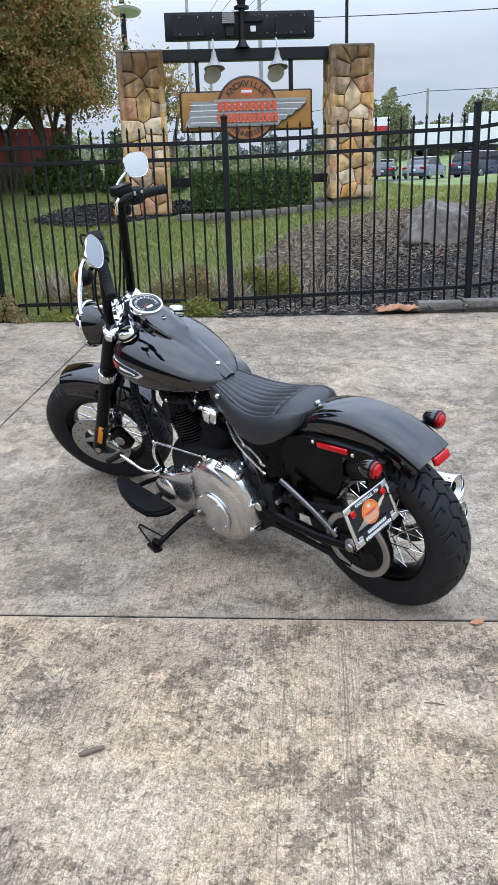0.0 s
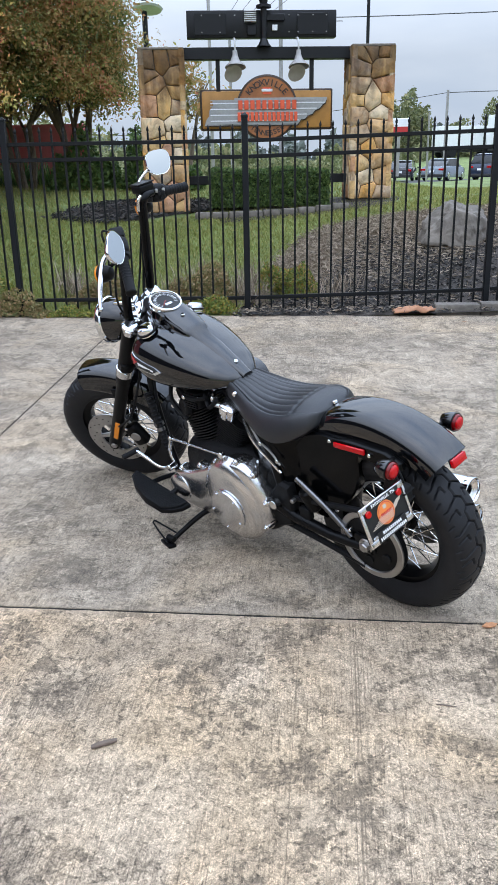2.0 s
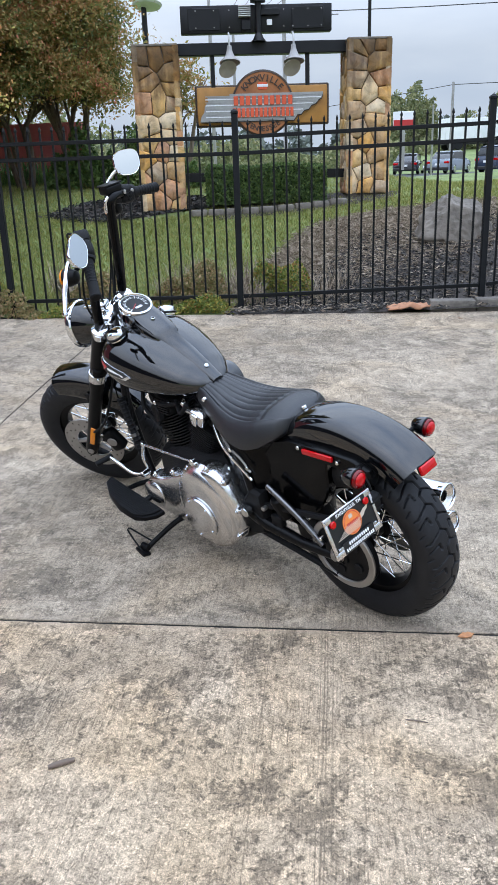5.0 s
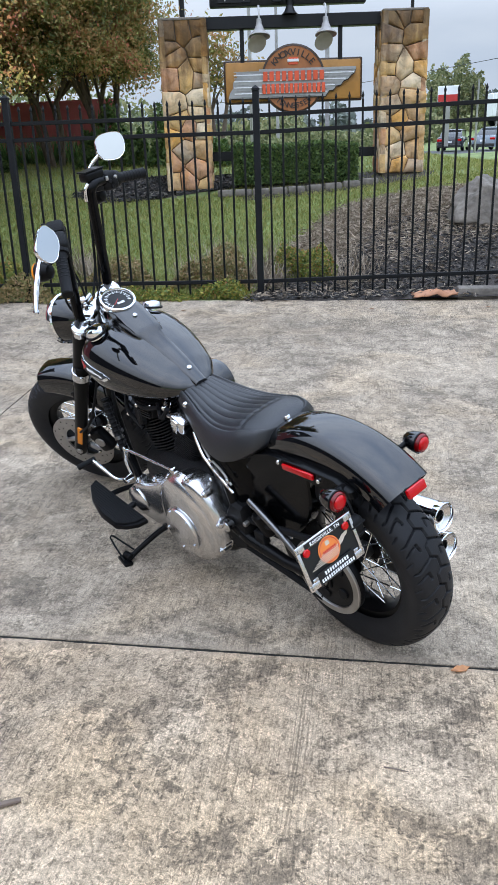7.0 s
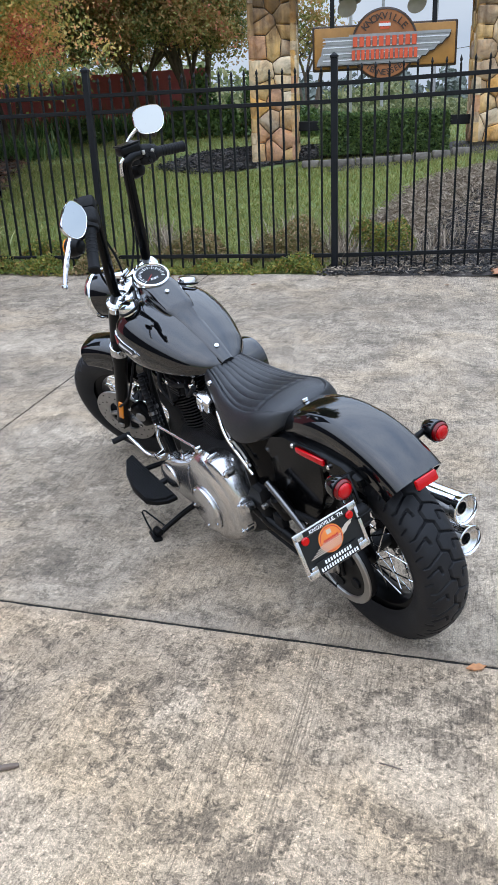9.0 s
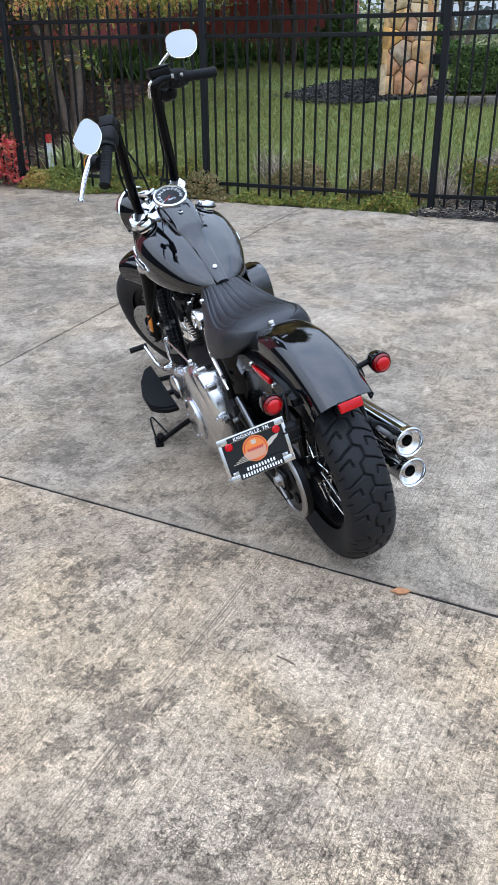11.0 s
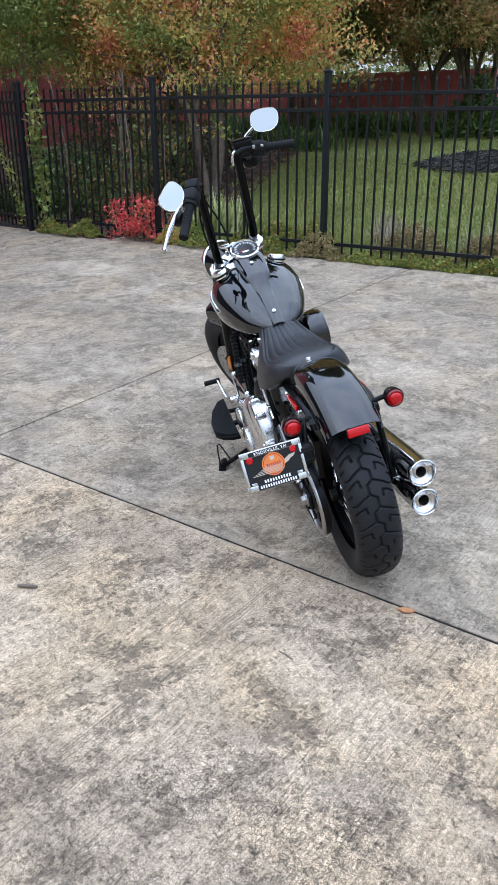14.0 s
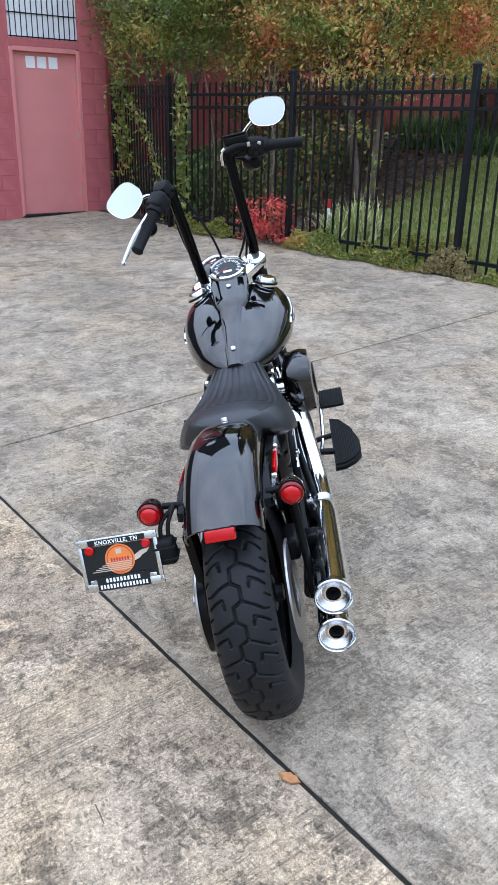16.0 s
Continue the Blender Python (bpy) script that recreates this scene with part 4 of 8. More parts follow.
for k in range(6):
    part("stripe", box(-0.024 + k * 0.005, -0.017 + k * 0.0045, 0.0042, 0.1 - 0.008 * k, 0.0019, 0.0009), M_CREAM, plate, m=PM)
for k in range(7):
    part("emblem_bar", box(-0.021 + k * 0.007, 0.0085 - 0.004 * (k % 2) * 0.2, 0.0044, 0.0042, 0.009, 0.0009), M_REDPRINT, plate, m=PM)
part("emblem_shield", box(0.0, 0.028, 0.0042, 0.014, 0.012, 0.0009), M_CREAM, plate, m=PM)
for cx in (-0.072, 0.072):
    part("round_reflector", disc((cx, 0.038, 0.006), (0, 0, 1), 0.0115, 0.01, 0.003, 20), M_REDLENS, plate, "small round red reflector", m=PM)
    part("screw", disc((cx, -0.04, 0.007), (0, 0, 1), 0.005, 0.004, 0.001, 10), M_STEEL, plate, m=PM)
part("back_plate", box(0, 0, -0.006, 0.196, 0.12, 0.006, 0.002, 1), M_BLACK, plate, m=PM)
lampbox = part("plate_lamp", box(-0.043, 0.158, 0.598, 0.045, 0.05, 0.07, 0.014, 3), M_GRIP, bike, "black plate lamp housing")
for k in (-1, 1):
    part("lamp_rib", box(-0.043, 0.158, 0.598 + 0.016 * k, 0.049, 0.054, 0.006, 0.002, 1), M_GRIP, lampbox)
for y in (0.148, 0.166):
    part("plate_bracket", tube([(-0.04, y, 0.625), (-0.02, y - 0.006, 0.66), (0.02, 0.125, 0.685)], 0.0055, 8), M_BLACK, bike)
part("side_bracket", slab([(-0.012, 0.61), (0.055, 0.62), (0.085, 0.46), (0.05, 0.425), (0.005, 0.46)], 0.1, 0.122, 0.005), M_PAINT_DIM, bike, m=Matrix(((1, 0, 0, 0), (0, 0, 1, 0), (0, 1, 0, 0), (0, 0, 0, 1))))

# seat: solo saddle with fore-and-aft rolls
SX = [0.33, 0.345, 0.37, 0.43, 0.5, 0.58, 0.66, 0.74, 0.8, 0.825]
s_w = smooth_curve(SX, [0.05, 0.1, 0.138, 0.168, 0.178, 0.168, 0.143, 0.112, 0.092, 0.078])
s_top = smooth_curve(SX, [0.745, 0.757, 0.767, 0.768, 0.75, 0.735, 0.738, 0.758, 0.772, 0.765])
s_bot = smooth_curve(SX, [0.722, 0.708, 0.69, 0.655, 0.635, 0.64, 0.66, 0.69, 0.71, 0.72])
rings = []
N_SEAT = 180
for x in np.linspace(0.33, 0.825, 70):
    w, zt, zb = s_w(x), s_top(x), s_bot(x)
    ring = []
    field = smooth_step(0.43, 0.46, x) * (1 - smooth_step(0.785, 0.8, x))
    for i in range(N_SEAT + 1):
        u = math.sin(math.pi / 2 * (-1 + 2 * i / N_SEAT))
        y, au = w * u, abs(u)
        z = zt - (zt - zb) * (0.14 * au * au + 0.86 * (1 - math.sqrt(max(0.0, 1 - au ** 3))))
        # eight rolls between sewn grooves, that draw together towards the tank
        inside = (1 - smooth_step(0.68, 0.72, au)) * field
        z += ((0.0035 + 0.002 * (1 - smooth_step(0.6, 0.75, x))) * abs(math.cos(math.pi * u / 0.175)) ** 0.6 - 0.004) * inside * min(1.0, w / 0.11)
        # bolster with a sewn seam round the rolls
        z += 0.008 * smooth_step(0.69, 0.77, au) * (1 - smooth_step(0.8, 1.0, au))
        z -= 0.004 * math.exp(-((au - 0.7) / 0.012) ** 2) * field
        z -= 0.004 * math.exp(-((x - 0.445) / 0.006) ** 2) * (1 - smooth_step(0.66, 0.72, au))
        ring.append((x, y, z))
    for i in range(1, 12):
        y = w * (1 - 2 * i / 12) * 0.96
        ring.append((x, y, zb - 0.012))
    rings.append(ring)
seat = part("seat", loft(rings), M_LEATHER, bike, "black vinyl solo seat with rolled pleats", angle=70)
bolt((0.338, 0.006, 0.757), (0.4, 0, 1), 0.011, 0.012)

# fuel tank, dash and caps
TX = [0.775, 0.8, 0.86, 0.95, 1.05, 1.15, 1.23, 1.28, 1.305]
t_w = smooth_curve(TX, [0.035, 0.075, 0.125, 0.163, 0.19, 0.2, 0.19, 0.15, 0.09])
t_top = smooth_curve(TX, [0.77, 0.79, 0.828, 0.874, 0.915, 0.94, 0.937, 0.912, 0.875])
t_bot = smooth_curve(TX, [0.745, 0.725, 0.71, 0.7, 0.695, 0.7, 0.725, 0.765, 0.81])


def tank_ring(x, n=44):
    w, zt, zb = t_w(x), t_top(x), t_bot(x)
    zc = zb + (zt - zb) * 0.42
    out = []
    for k in range(n):
        a = 2 * math.pi * k / n
        c, s = math.cos(a), math.sin(a)
        e = 0.86
        y = w * math.copysign(abs(c) ** e, c)
        z = zc + ((zt - zc) if s > 0 else (zc - zb)) * math.copysign(abs(s) ** (0.8 if s > 0 else 0.7), s)
        out.append((x, y, z))
    return out


tank = part("fuel_tank", loft([tank_ring(x) for x in np.linspace(0.775, 1.305, 48)]), M_PAINT, bike, "gloss black teardrop fuel tank", angle=60)
# dash console along the top
cons = []
for x, w, h in ((0.77, 0.026, 0.008), (0.83, 0.032, 0.006), (0.92, 0.038, 0.006), (1.015, 0.045, 0.007), (1.02, 0.052, 0.016), (1.04, 0.06, 0.02), (1.07, 0.064, 0.025), (1.13, 0.066, 0.042), (1.17, 0.066, 0.055), (1.23, 0.06, 0.055), (1.27, 0.045, 0.045)):
    z = t_top(min(x, 1.24)) + h
    z0 = t_top(min(x, 1.24)) - 0.03
    cons.append([(x, -w, z0), (x, -w, z - 0.014), (x, -w * 0.82, z - 0.004), (x, -w * 0.45, z), (x, w * 0.45, z), (x, w * 0.82, z - 0.004), (x, w, z - 0.014), (x, w, z0)])
console = part("console", loft(cons), M_PAINT, bike, "black dash console on the tank", angle=50)
bolt((1.095, 0.0, 0.963), (-0.3, 0, 1), 0.009, 0.008, None, console)
bolt((0.825, 0.0, 0.813), (-0.5, 0, 1), 0.009, 0.008, None, console)
G_AX = Vector((-0.45, 0, 1)).normalized()
GC = Vector((1.19, 0.0, 1.005))
gauge = part("speedometer", lathe([(0.058, -0.05), (0.062, -0.015), (0.064, 0.0), (0.0, 0.0)], GC, G_AX, 40), M_BLACK, bike, "round speedometer with a chrome bezel")
part("bezel", lathe([(0.0655, -0.016), (0.0675, -0.004), (0.0655, 0.007), (0.059, 0.009), (0.055, 0.003), (0.055, -0.002)], GC, G_AX, 48), M_CHROME, gauge, "chrome bezel")
part("dial", disc(GC + G_AX * 0.001, G_AX, 0.056, 0.003, 0.0005, 40), M_PLATE, gauge)
g_x = Vector((0, -1, 0))
g_y = G_AX.cross(g_x)
for k in range(23):
    a = radians(-120 + 240 * k / 22)
    d = g_x * math.sin(a) + g_y * math.cos(a)
    big = k % 2 == 0
    part("dial_mark", box(0, 0, 0, 0.003 if big else 0.0015, 0.013 if big else 0.007, 0.001), M_WHITE, gauge, m=frame_of(GC + G_AX * 0.003 + d * 0.043, d.cross(G_AX), d))
part("needle", box(0, 0, 0, 0.002, 0.036, 0.001), M_REDPRINT, gauge, m=frame_of(GC + G_AX * 0.0045 + (-g_x * 0.8 - g_y * 0.6) * 0.017, (g_x * 0.6 - g_y * 0.8), (g_x * 0.8 + g_y * 0.6)))
part("readout", box(0, 0, 0, 0.03, 0.011, 0.001), M_SATIN, gauge, m=frame_of(GC + G_AX * 0.003 - g_y * 0.02, g_x, g_y))
for sd in (1, -1):
    q = Vector((1.18, 0.13 * sd, 0.938))
    n = Vector((0.05, 0.32 * sd, 1)).normalized()
    cap = part("fuel_cap", lathe([(0.0, 0.016), (0.02, 0.0155), (0.031, 0.012), (0.036, 0.004), (0.036, -0.02), (0.0, -0.02)], q, n, 32), M_CHROME, bike, "chrome fuel cap")
    part("cap_ring", lathe([(0.036, -0.012), (0.042, -0.012), (0.042, -0.006), (0.036, -0.004)], q, n, 32), M_BLACK, cap)
# tank badges
for sd in (1, -1):
    def on_tank(x, z, off):
        r = tank_ring(x, 720)
        pts = [p for p in r if p[1] * sd > 0]
        p = min(pts, key=lambda p: abs(p[2] - z))
        return Vector((x, p[1] + off * sd, z))
    outl = [(1.262, 0.838), (1.235, 0.853), (1.208, 0.843), (1.09, 0.817), (1.058, 0.798), (1.088, 0.784), (1.195, 0.795), (1.23, 0.806), (1.245, 0.815)]
    c = Vector((1.175, 0.82))

    def badge(scale, off0, off1):
        pts = []
        for i, p in enumerate(outl):
            a, b = Vector(p), Vector(outl[(i + 1) % len(outl)])
            for t in (0, 0.5):
                q = a.lerp(b, t)
                pts.append(c + (q - c) * scale)
        return loft([[on_tank(q.x, q.y, o) for q in pts] for o in (off0, off1)])
    bd = part("tank_badge", badge(1.0, -0.004, 0.004), M_CHROME, bike, "chrome-edged arrow badge")
    part("badge_field", badge(0.84, 0.001, 0.0062), M_PLATE, bd)
    part("badge_red", loft([[on_tank(x, z, o) for x, z in ((1.25, 0.838), (1.225, 0.843), (1.195, 0.822), (1.222, 0.806), (1.24, 0.818))] for o in (0.001, 0.0068)]), M_REDPRINT, bd)
    part("name_bar", loft([[on_tank(x, z, o) for x, z in ((1.185, 0.822), (1.095, 0.804), (1.095, 0.797), (1.185, 0.811))] for o in (0.001, 0.0066)]), M_WHITE, bd)

# frame
part("frame_backbone", tube([(1.29, 0, 0.86), (1.1, 0, 0.74), (0.85, 0, 0.7), (0.6, 0, 0.66), (0.5, 0, 0.56)], 0.026, 12), M_BLACK, bike)
part("steering_head", tube([AXIS_TOP - AXIS_DIR * 0.2, AXIS_TOP - AXIS_DIR * 0.02], 0.036, 16, 1), M_BLACK, bike)
for sd in (1, -1):
    part("frame_tube", tube([(1.33, 0.04 * sd, 0.8), (1.3, 0.09 * sd, 0.6), (1.2, 0.12 * sd, 0.25), (1.08, 0.13 * sd, 0.17), (0.7, 0.13 * sd, 0.17), (0.55, 0.13 * sd, 0.25)], 0.017, 12), M_BLACK, bike)
    part("frame_tube", tube([(0.86, 0.045 * sd, 0.7), (0.7, 0.1 * sd, 0.66), (0.58, 0.13 * sd, 0.57), (0.53, 0.14 * sd, 0.42), (0.52, 0.14 * sd, 0.28)], 0.019, 12), M_BLACK, bike)
    # swing arm
    part("swing_arm", tube([(0.57, 0.14 * sd, 0.34), (0.47, 0.146 * sd, 0.305), (0.3, 0.148 * sd, 0.292), (XR, 0.148 * sd, RR - 0.015)], [0.03, 0.024, 0.02, 0.02], 12, 1), M_BLACK, bike)
    part("swing_arm_strut", tube([(0.44, 0.145 * sd, 0.485), (0.3, 0.15 * sd, 0.405), (XR + 0.09, 0.152 * sd, RR + 0.005)], [0.0125, 0.0115, 0.011], 12, 4), M_DARKMETAL if sd > 0 else M_BLACK, bike)
    part("axle_plate", box(XR + 0.03, 0.15 * sd, RR, 0.09, 0.016, 0.06, 0.006, 2), M_BLACK, bike)
    part("side_plate", slab([(0.49, 0.26), (0.56, 0.23), (0.6, 0.29), (0.585, 0.38), (0.53, 0.45), (0.48, 0.44), (0.47, 0.35)], 0.12, 0.16, 0.012), M_GRIP, bike, m=Matrix(((1, 0, 0, 0), (0, 0, sd, 0), (0, 1, 0, 0), (0, 0, 0, 1))))
    bolt((0.54, 0.18 * sd, 0.36), Y_AX, 0.019, 0.03, M_CHROME)
    bolt((0.585, 0.178 * sd, 0.26), Y_AX, 0.013, 0.03, M_CHROME)
    bolt((0.45, 0.17 * sd, 0.4), Y_AX, 0.009, 0.02, M_STEEL)
part("drive_belt", tube([(XR + 0.05, 0.135, RR + 0.118), (0.4, 0.14, 0.4), (0.62, 0.14, 0.36)], [0.012, 0.012, 0.012], 8, 1), M_GRIP, bike)
part("lower_belt_guard", tube([(XR + 0.05, 0.137, RR - 0.116), (0.35, 0.14, 0.235), (0.6, 0.14, 0.262)], 0.012, 8, 1), M_GRIP, bike)
part("inner_fender", box(0.47, 0, 0.45, 0.16, 0.16, 0.36, 0.04, 3), M_GRIP, bike)
# also stands proud of the fender skirt, to hide its grey reflections
part("belt_guard", slab([tuple(q) for q in refined([(0.18, 0.64), (0.19, 0.52), (0.24, 0.43), (0.31, 0.37), (0.42, 0.32), (0.54, 0.3), (0.57, 0.45), (0.54, 0.6), (0.45, 0.67), (0.3, 0.69)], 4)], 0.06, 0.1035, 0.006), M_PAINT_DIM, bike, m=Matrix(((1, 0, 0, 0), (0, 0, 1, 0), (0, 1, 0, 0), (0, 0, 0, 1))))
part("shock_reservoir", disc((0.4, 0.13, 0.4), (0.2, 0.3, 1), 0.028, 0.1, 0.008, 20), M_BLACK, bike)
part("wiring_plug", box(0.42, 0.14, 0.34, 0.05, 0.03, 0.05, 0.006, 2), M_GRIP, bike)
bolt((0.27, 0.13, 0.405), Y_AX, 0.01, 0.02)
bolt((0.19, 0.165, 0.37), Y_AX, 0.007, 0.02)
# oil tank and electrics under the seat
part("oil_tank", loft([[(x, w * y, z0 + (z1 - z0) * z) for y, z in ((-1, 0.1), (-1, 0.9), (-0.9, 1), (0.9, 1), (1, 0.9), (1, 0.1), (0.9, 0), (-0.9, 0))] for x, w, z0, z1 in ((0.45, 0.1, 0.46, 0.66), (0.5, 0.135, 0.42, 0.66), (0.6, 0.14, 0.44, 0.67), (0.68, 0.12, 0.5, 0.68))]), M_PAINT_DIM, bike)
for sd in (1, -1):
    part("trim_strip", tube([(0.69, 0.13 * sd, 0.66), (0.64, 0.148 * sd, 0.59), (0.56, 0.152 * sd, 0.53), (0.51, 0.152 * sd, 0.49)], 0.006, 8), M_CHROME, bike)
    part("trim_strip", tube([(0.66, 0.135 * sd, 0.665), (0.6, 0.155 * sd, 0.61), (0.54, 0.158 * sd, 0.575), (0.5, 0.158 * sd, 0.53)], 0.004, 8), M_STEEL, bike)
    bolt((0.585, 0.16 * sd, 0.6), Y_AX, 0.009, 0.012)
    bolt((0.51, 0.16 * sd, 0.545), Y_AX, 0.009, 0.012)
    bolt((0.63, 0.145 * sd, 0.5), Y_AX, 0.007, 0.014)

# engine
crank = part("crankcase", loft([[(x, w * math.copysign(abs(math.cos(a)) ** 0.6, math.cos(a)), zc + h * math.copysign(abs(math.sin(a)) ** 0.6, math.sin(a))) for a in [2 * math.pi * k / 24 for k in range(24)]] for x, w, zc, h in ((0.52, 0.1, 0.36, 0.1), (0.56, 0.14, 0.36, 0.15), (0.75, 0.15, 0.33, 0.16), (0.95, 0.15, 0.32, 0.16), (1.1, 0.13, 0.32, 0.13), (1.16, 0.08, 0.32, 0.07))]), M_CASE, bike, "black engine cases")


def cylinder(base, top, name):
    """A finned barrel with its head and rocker box."""
    base, top = Vector(base), Vector(top)
    d = (top - base)
    ln = d.length
    d.normalize()
    side = Vector((0, 1, 0))
    fore = side.cross(d).normalized()
    m = Matrix.Translation(base) @ Matrix((fore, side, d)).transposed().to_4x4()
    body = part(name, box(0, 0, ln * 0.5, 0.1, 0.12, ln, 0.02, 2), M_CASE, bike, "black finned engine cylinder", m=m)
    for k in range(20):
        z = ln * (0.04 + 0.92 * k / 19)
        big = 1.04 if k < 13 else 1.12
        part("cooling_fin", slab([(0.078 * big * math.copysign(abs(math.cos(a)) ** 0.45, math.cos(a)), 0.092 * big * math.copysign(abs(math.sin(a)) ** 0.45, math.sin(a))) for a in [2 * math.pi * j / 24 for j in range(24)]], z - 0.0024, z + 0.0024), M_CASE, body, m=m)
    part("rocker_box", box(0, 0, ln + 0.03, 0.135, 0.165, 0.065, 0.018, 3), M_CASE, body, m=m)
    part("rocker_cover", box(0, 0, ln + 0.068, 0.12, 0.15, 0.024, 0.01, 3), M_BLACK, body, m=m)
    return m


cylinder((0.985, 0.0, 0.40), (1.075, 0.0, 0.625), "front_cylinder")
cylinder((0.9, 0.0, 0.40), (0.81, 0.0, 0.61), "rear_cylinder")
part("rocker_end", box(0.79, 0.1, 0.655, 0.075, 0.07, 0.055, 0.012, 3, Euler((0, radians(-18), 0)).to_matrix().to_4x4()), M_SATIN, bike, "bare aluminium rocker end cover")
part("rocker_rib", box(0.79, 0.137, 0.655, 0.03, 0.012, 0.05, 0.004, 2, Euler((0, radians(-18), 0)).to_matrix().to_4x4()), M_CHROME, bike)
coil = part("coil_cover", box(1.0, 0.085, 0.655, 0.085, 0.07, 0.075, 0.015, 2), M_CASE, bike, "ribbed black coil housing")
for k in range(6):
    part("rib", box(1.0, 0.124, 0.628 + k * 0.011, 0.07, 0.008, 0.005, 0.001, 1), M_BLACK, coil)
# ribbed boot and banded hose on the front down tube
for x, y, r0, nm in ((1.29, 0.115, 0.021, "ribbed_boot"), (1.245, 0.14, 0.016, "ribbed_hose")):
    p0, p1 = Vector((x + 0.015, y, 0.62)), Vector((x - 0.06, y + 0.02, 0.4))
    boot = part(nm, tube([p0, p1], r0 * 0.8, 12, 1), M_GRIP, bike)
    for k in range(13):
        part("rib", lathe([(r0 * 0.78, -0.005), (r0, 0.0), (r0 * 0.78, 0.005)], p0.lerp(p1, (k + 0.5) / 13), p1 - p0, 14), M_GRIP, boot)
    part("band", lathe([(r0 * 0.8, -0.008), (r0 * 1.08, -0.007), (r0 * 1.08, 0.007), (r0 * 0.8, 0.008)], p0.lerp(p1, 0.62), p1 - p0, 16), M_DARKMETAL, boot)
part("horn", disc((1.06, 0.11, 0.61), (0.3, 1, 0.1), 0.04, 0.03, 0.006), M_CASE, bike)
for q in (((1.1, 0.1, 0.69), (1.0, 0.13, 0.67), (0.9, 0.12, 0.69)), ((1.17, 0.08, 0.68), (1.13, 0.12, 0.62), (1.05, 0.12, 0.56)), ((0.93, 0.1, 0.69), (0.88, 0.13, 0.66), (0.84, 0.12, 0.7))):
    part("engine_hose", tube(q, 0.009, 8), M_GRIP, bike)
for q in ((1.03, 0.13, 0.67), (0.95, 0.12, 0.68), (0.86, 0.12, 0.7), (0.75, 0.1, 0.735), (1.13, 0.12, 0.6)):
    bolt(q, Y_AX, 0.009, 0.014, M_CHROME)
part("head_bracket", tube([(0.88, 0.09, 0.7), (0.86, 0.115, 0.68), (0.83, 0.11, 0.67)], 0.012, 8), M_CHROME, bike)

# primary cover: long satin casing
prim_out = [(1.15, 0.26), (1.13, 0.315), (1.08, 0.35), (0.98, 0.385), (0.88, 0.43), (0.78, 0.482), (0.69, 0.5), (0.62, 0.47), (0.575, 0.39), (0.565, 0.3), (0.6, 0.215), (0.68, 0.165), (0.78, 0.16), (0.88, 0.185), (1.0, 0.19), (1.1, 0.2)]


def plan_rings(outl, levels):
    c = sum(outl, Vector((0, 0))) / len(outl)
    return [[(q.x, y, q.y) for q in [c + (p - c) * s for p in outl]] for s, y in levels]


po = refined(prim_out)
primary = part("primary_cover", loft(plan_rings(po, ((1.0, 0.13), (1.0, 0.185), (0.985, 0.2), (0.93, 0.212), (0.82, 0.219), (0.5, 0.221), (0.05, 0.222)))), M_SATIN, bike, "satin silver primary cover", angle=60)
part("primary_bulge", loft(plan_rings([Vector((0.75 + 0.128 * math.cos(a), 0.315 + 0.145 * math.sin(a))) for a in [2 * math.pi * k / 40 for k in range(40)]], ((1.3, 0.185), (1.22, 0.208), (1.1, 0.223), (0.95, 0.232), (0.8, 0.237), (0.1, 0.239)))), M_SATIN, primary, angle=60)
derby = part("derby_cover", lathe([(0.088, 0.0), (0.09, 0.006), (0.086, 0.012), (0.078, 0.014), (0.0, 0.0165)], (0.752, 0.239, 0.288), Y_AX, 48), M_SATIN, bike, "round silver derby cover")
for k in range(5):
    a = 2 * math.pi * k / 5 + 0.5
    bolt((0.752 + 0.079 * math.sin(a), 0.2545, 0.288 + 0.079 * math.cos(a)), Y_AX, 0.006, 0.005, M_CHROME, derby)
part("nose_cap", lathe([(0.062, 0.0), (0.06, 0.012), (0.045, 0.024), (0.0, 0.03)], (1.07, 0.212, 0.275), Y_AX, 36), M_SATIN, primary)
for x, z in ((1.06, 0.362), (0.93, 0.415), (0.82, 0.468), (0.7, 0.502), (0.615, 0.47), (0.57, 0.36), (0.59, 0.24), (0.68, 0.165)):
    part("cover_lug", disc((x, 0.185, z), Y_AX, 0.014, 0.04, 0.005, 16), M_SATIN, primary)
    bolt((x, 0.206, z), Y_AX, 0.007, 0.012, M_CHROME, primary)

# right side: cam cover, air cleaner, pushrods, exhaust
part("cam_cover", disc((0.92, -0.165, 0.36), Y_AX, 0.115, 0.05, 0.02, 40), M_CHROME, bike)
for x, dx in ((0.98, 0.12), (1.0, 0.15), (0.86, -0.03), (0.84, -0.05)):
    part("pushrod_tube", tube([(x, -0.13, 0.42), (x + dx * 0.8, -0.1, 0.62)], 0.011, 10, 1), M_CHROME, bike)
air = part("air_cleaner", loft([[(0.985 + rx * math.copysign(abs(math.cos(a)) ** 0.8, math.cos(a)), y, 0.6 + rz * math.copysign(abs(math.sin(a)) ** 0.8, math.sin(a))) for a in [2 * math.pi * k / 36 for k in range(36)]] for y, rx, rz in ((-0.13, 0.06, 0.06), (-0.15, 0.095, 0.105), (-0.2, 0.1, 0.112), (-0.228, 0.092, 0.104), (-0.236, 0.06, 0.07))]), M_PAINT, bike, "black round air cleaner cover")
part("cover_trim", loft([[(0.985 + rx * math.cos(a), y, 0.6 + rx * 1.1 * math.sin(a)) for a in [2 * math.pi * k / 36 for k in range(36)]] for y, rx in ((-0.235, 0.058), (-0.241, 0.052), (-0.242, 0.02))]), M_BLACK, air)
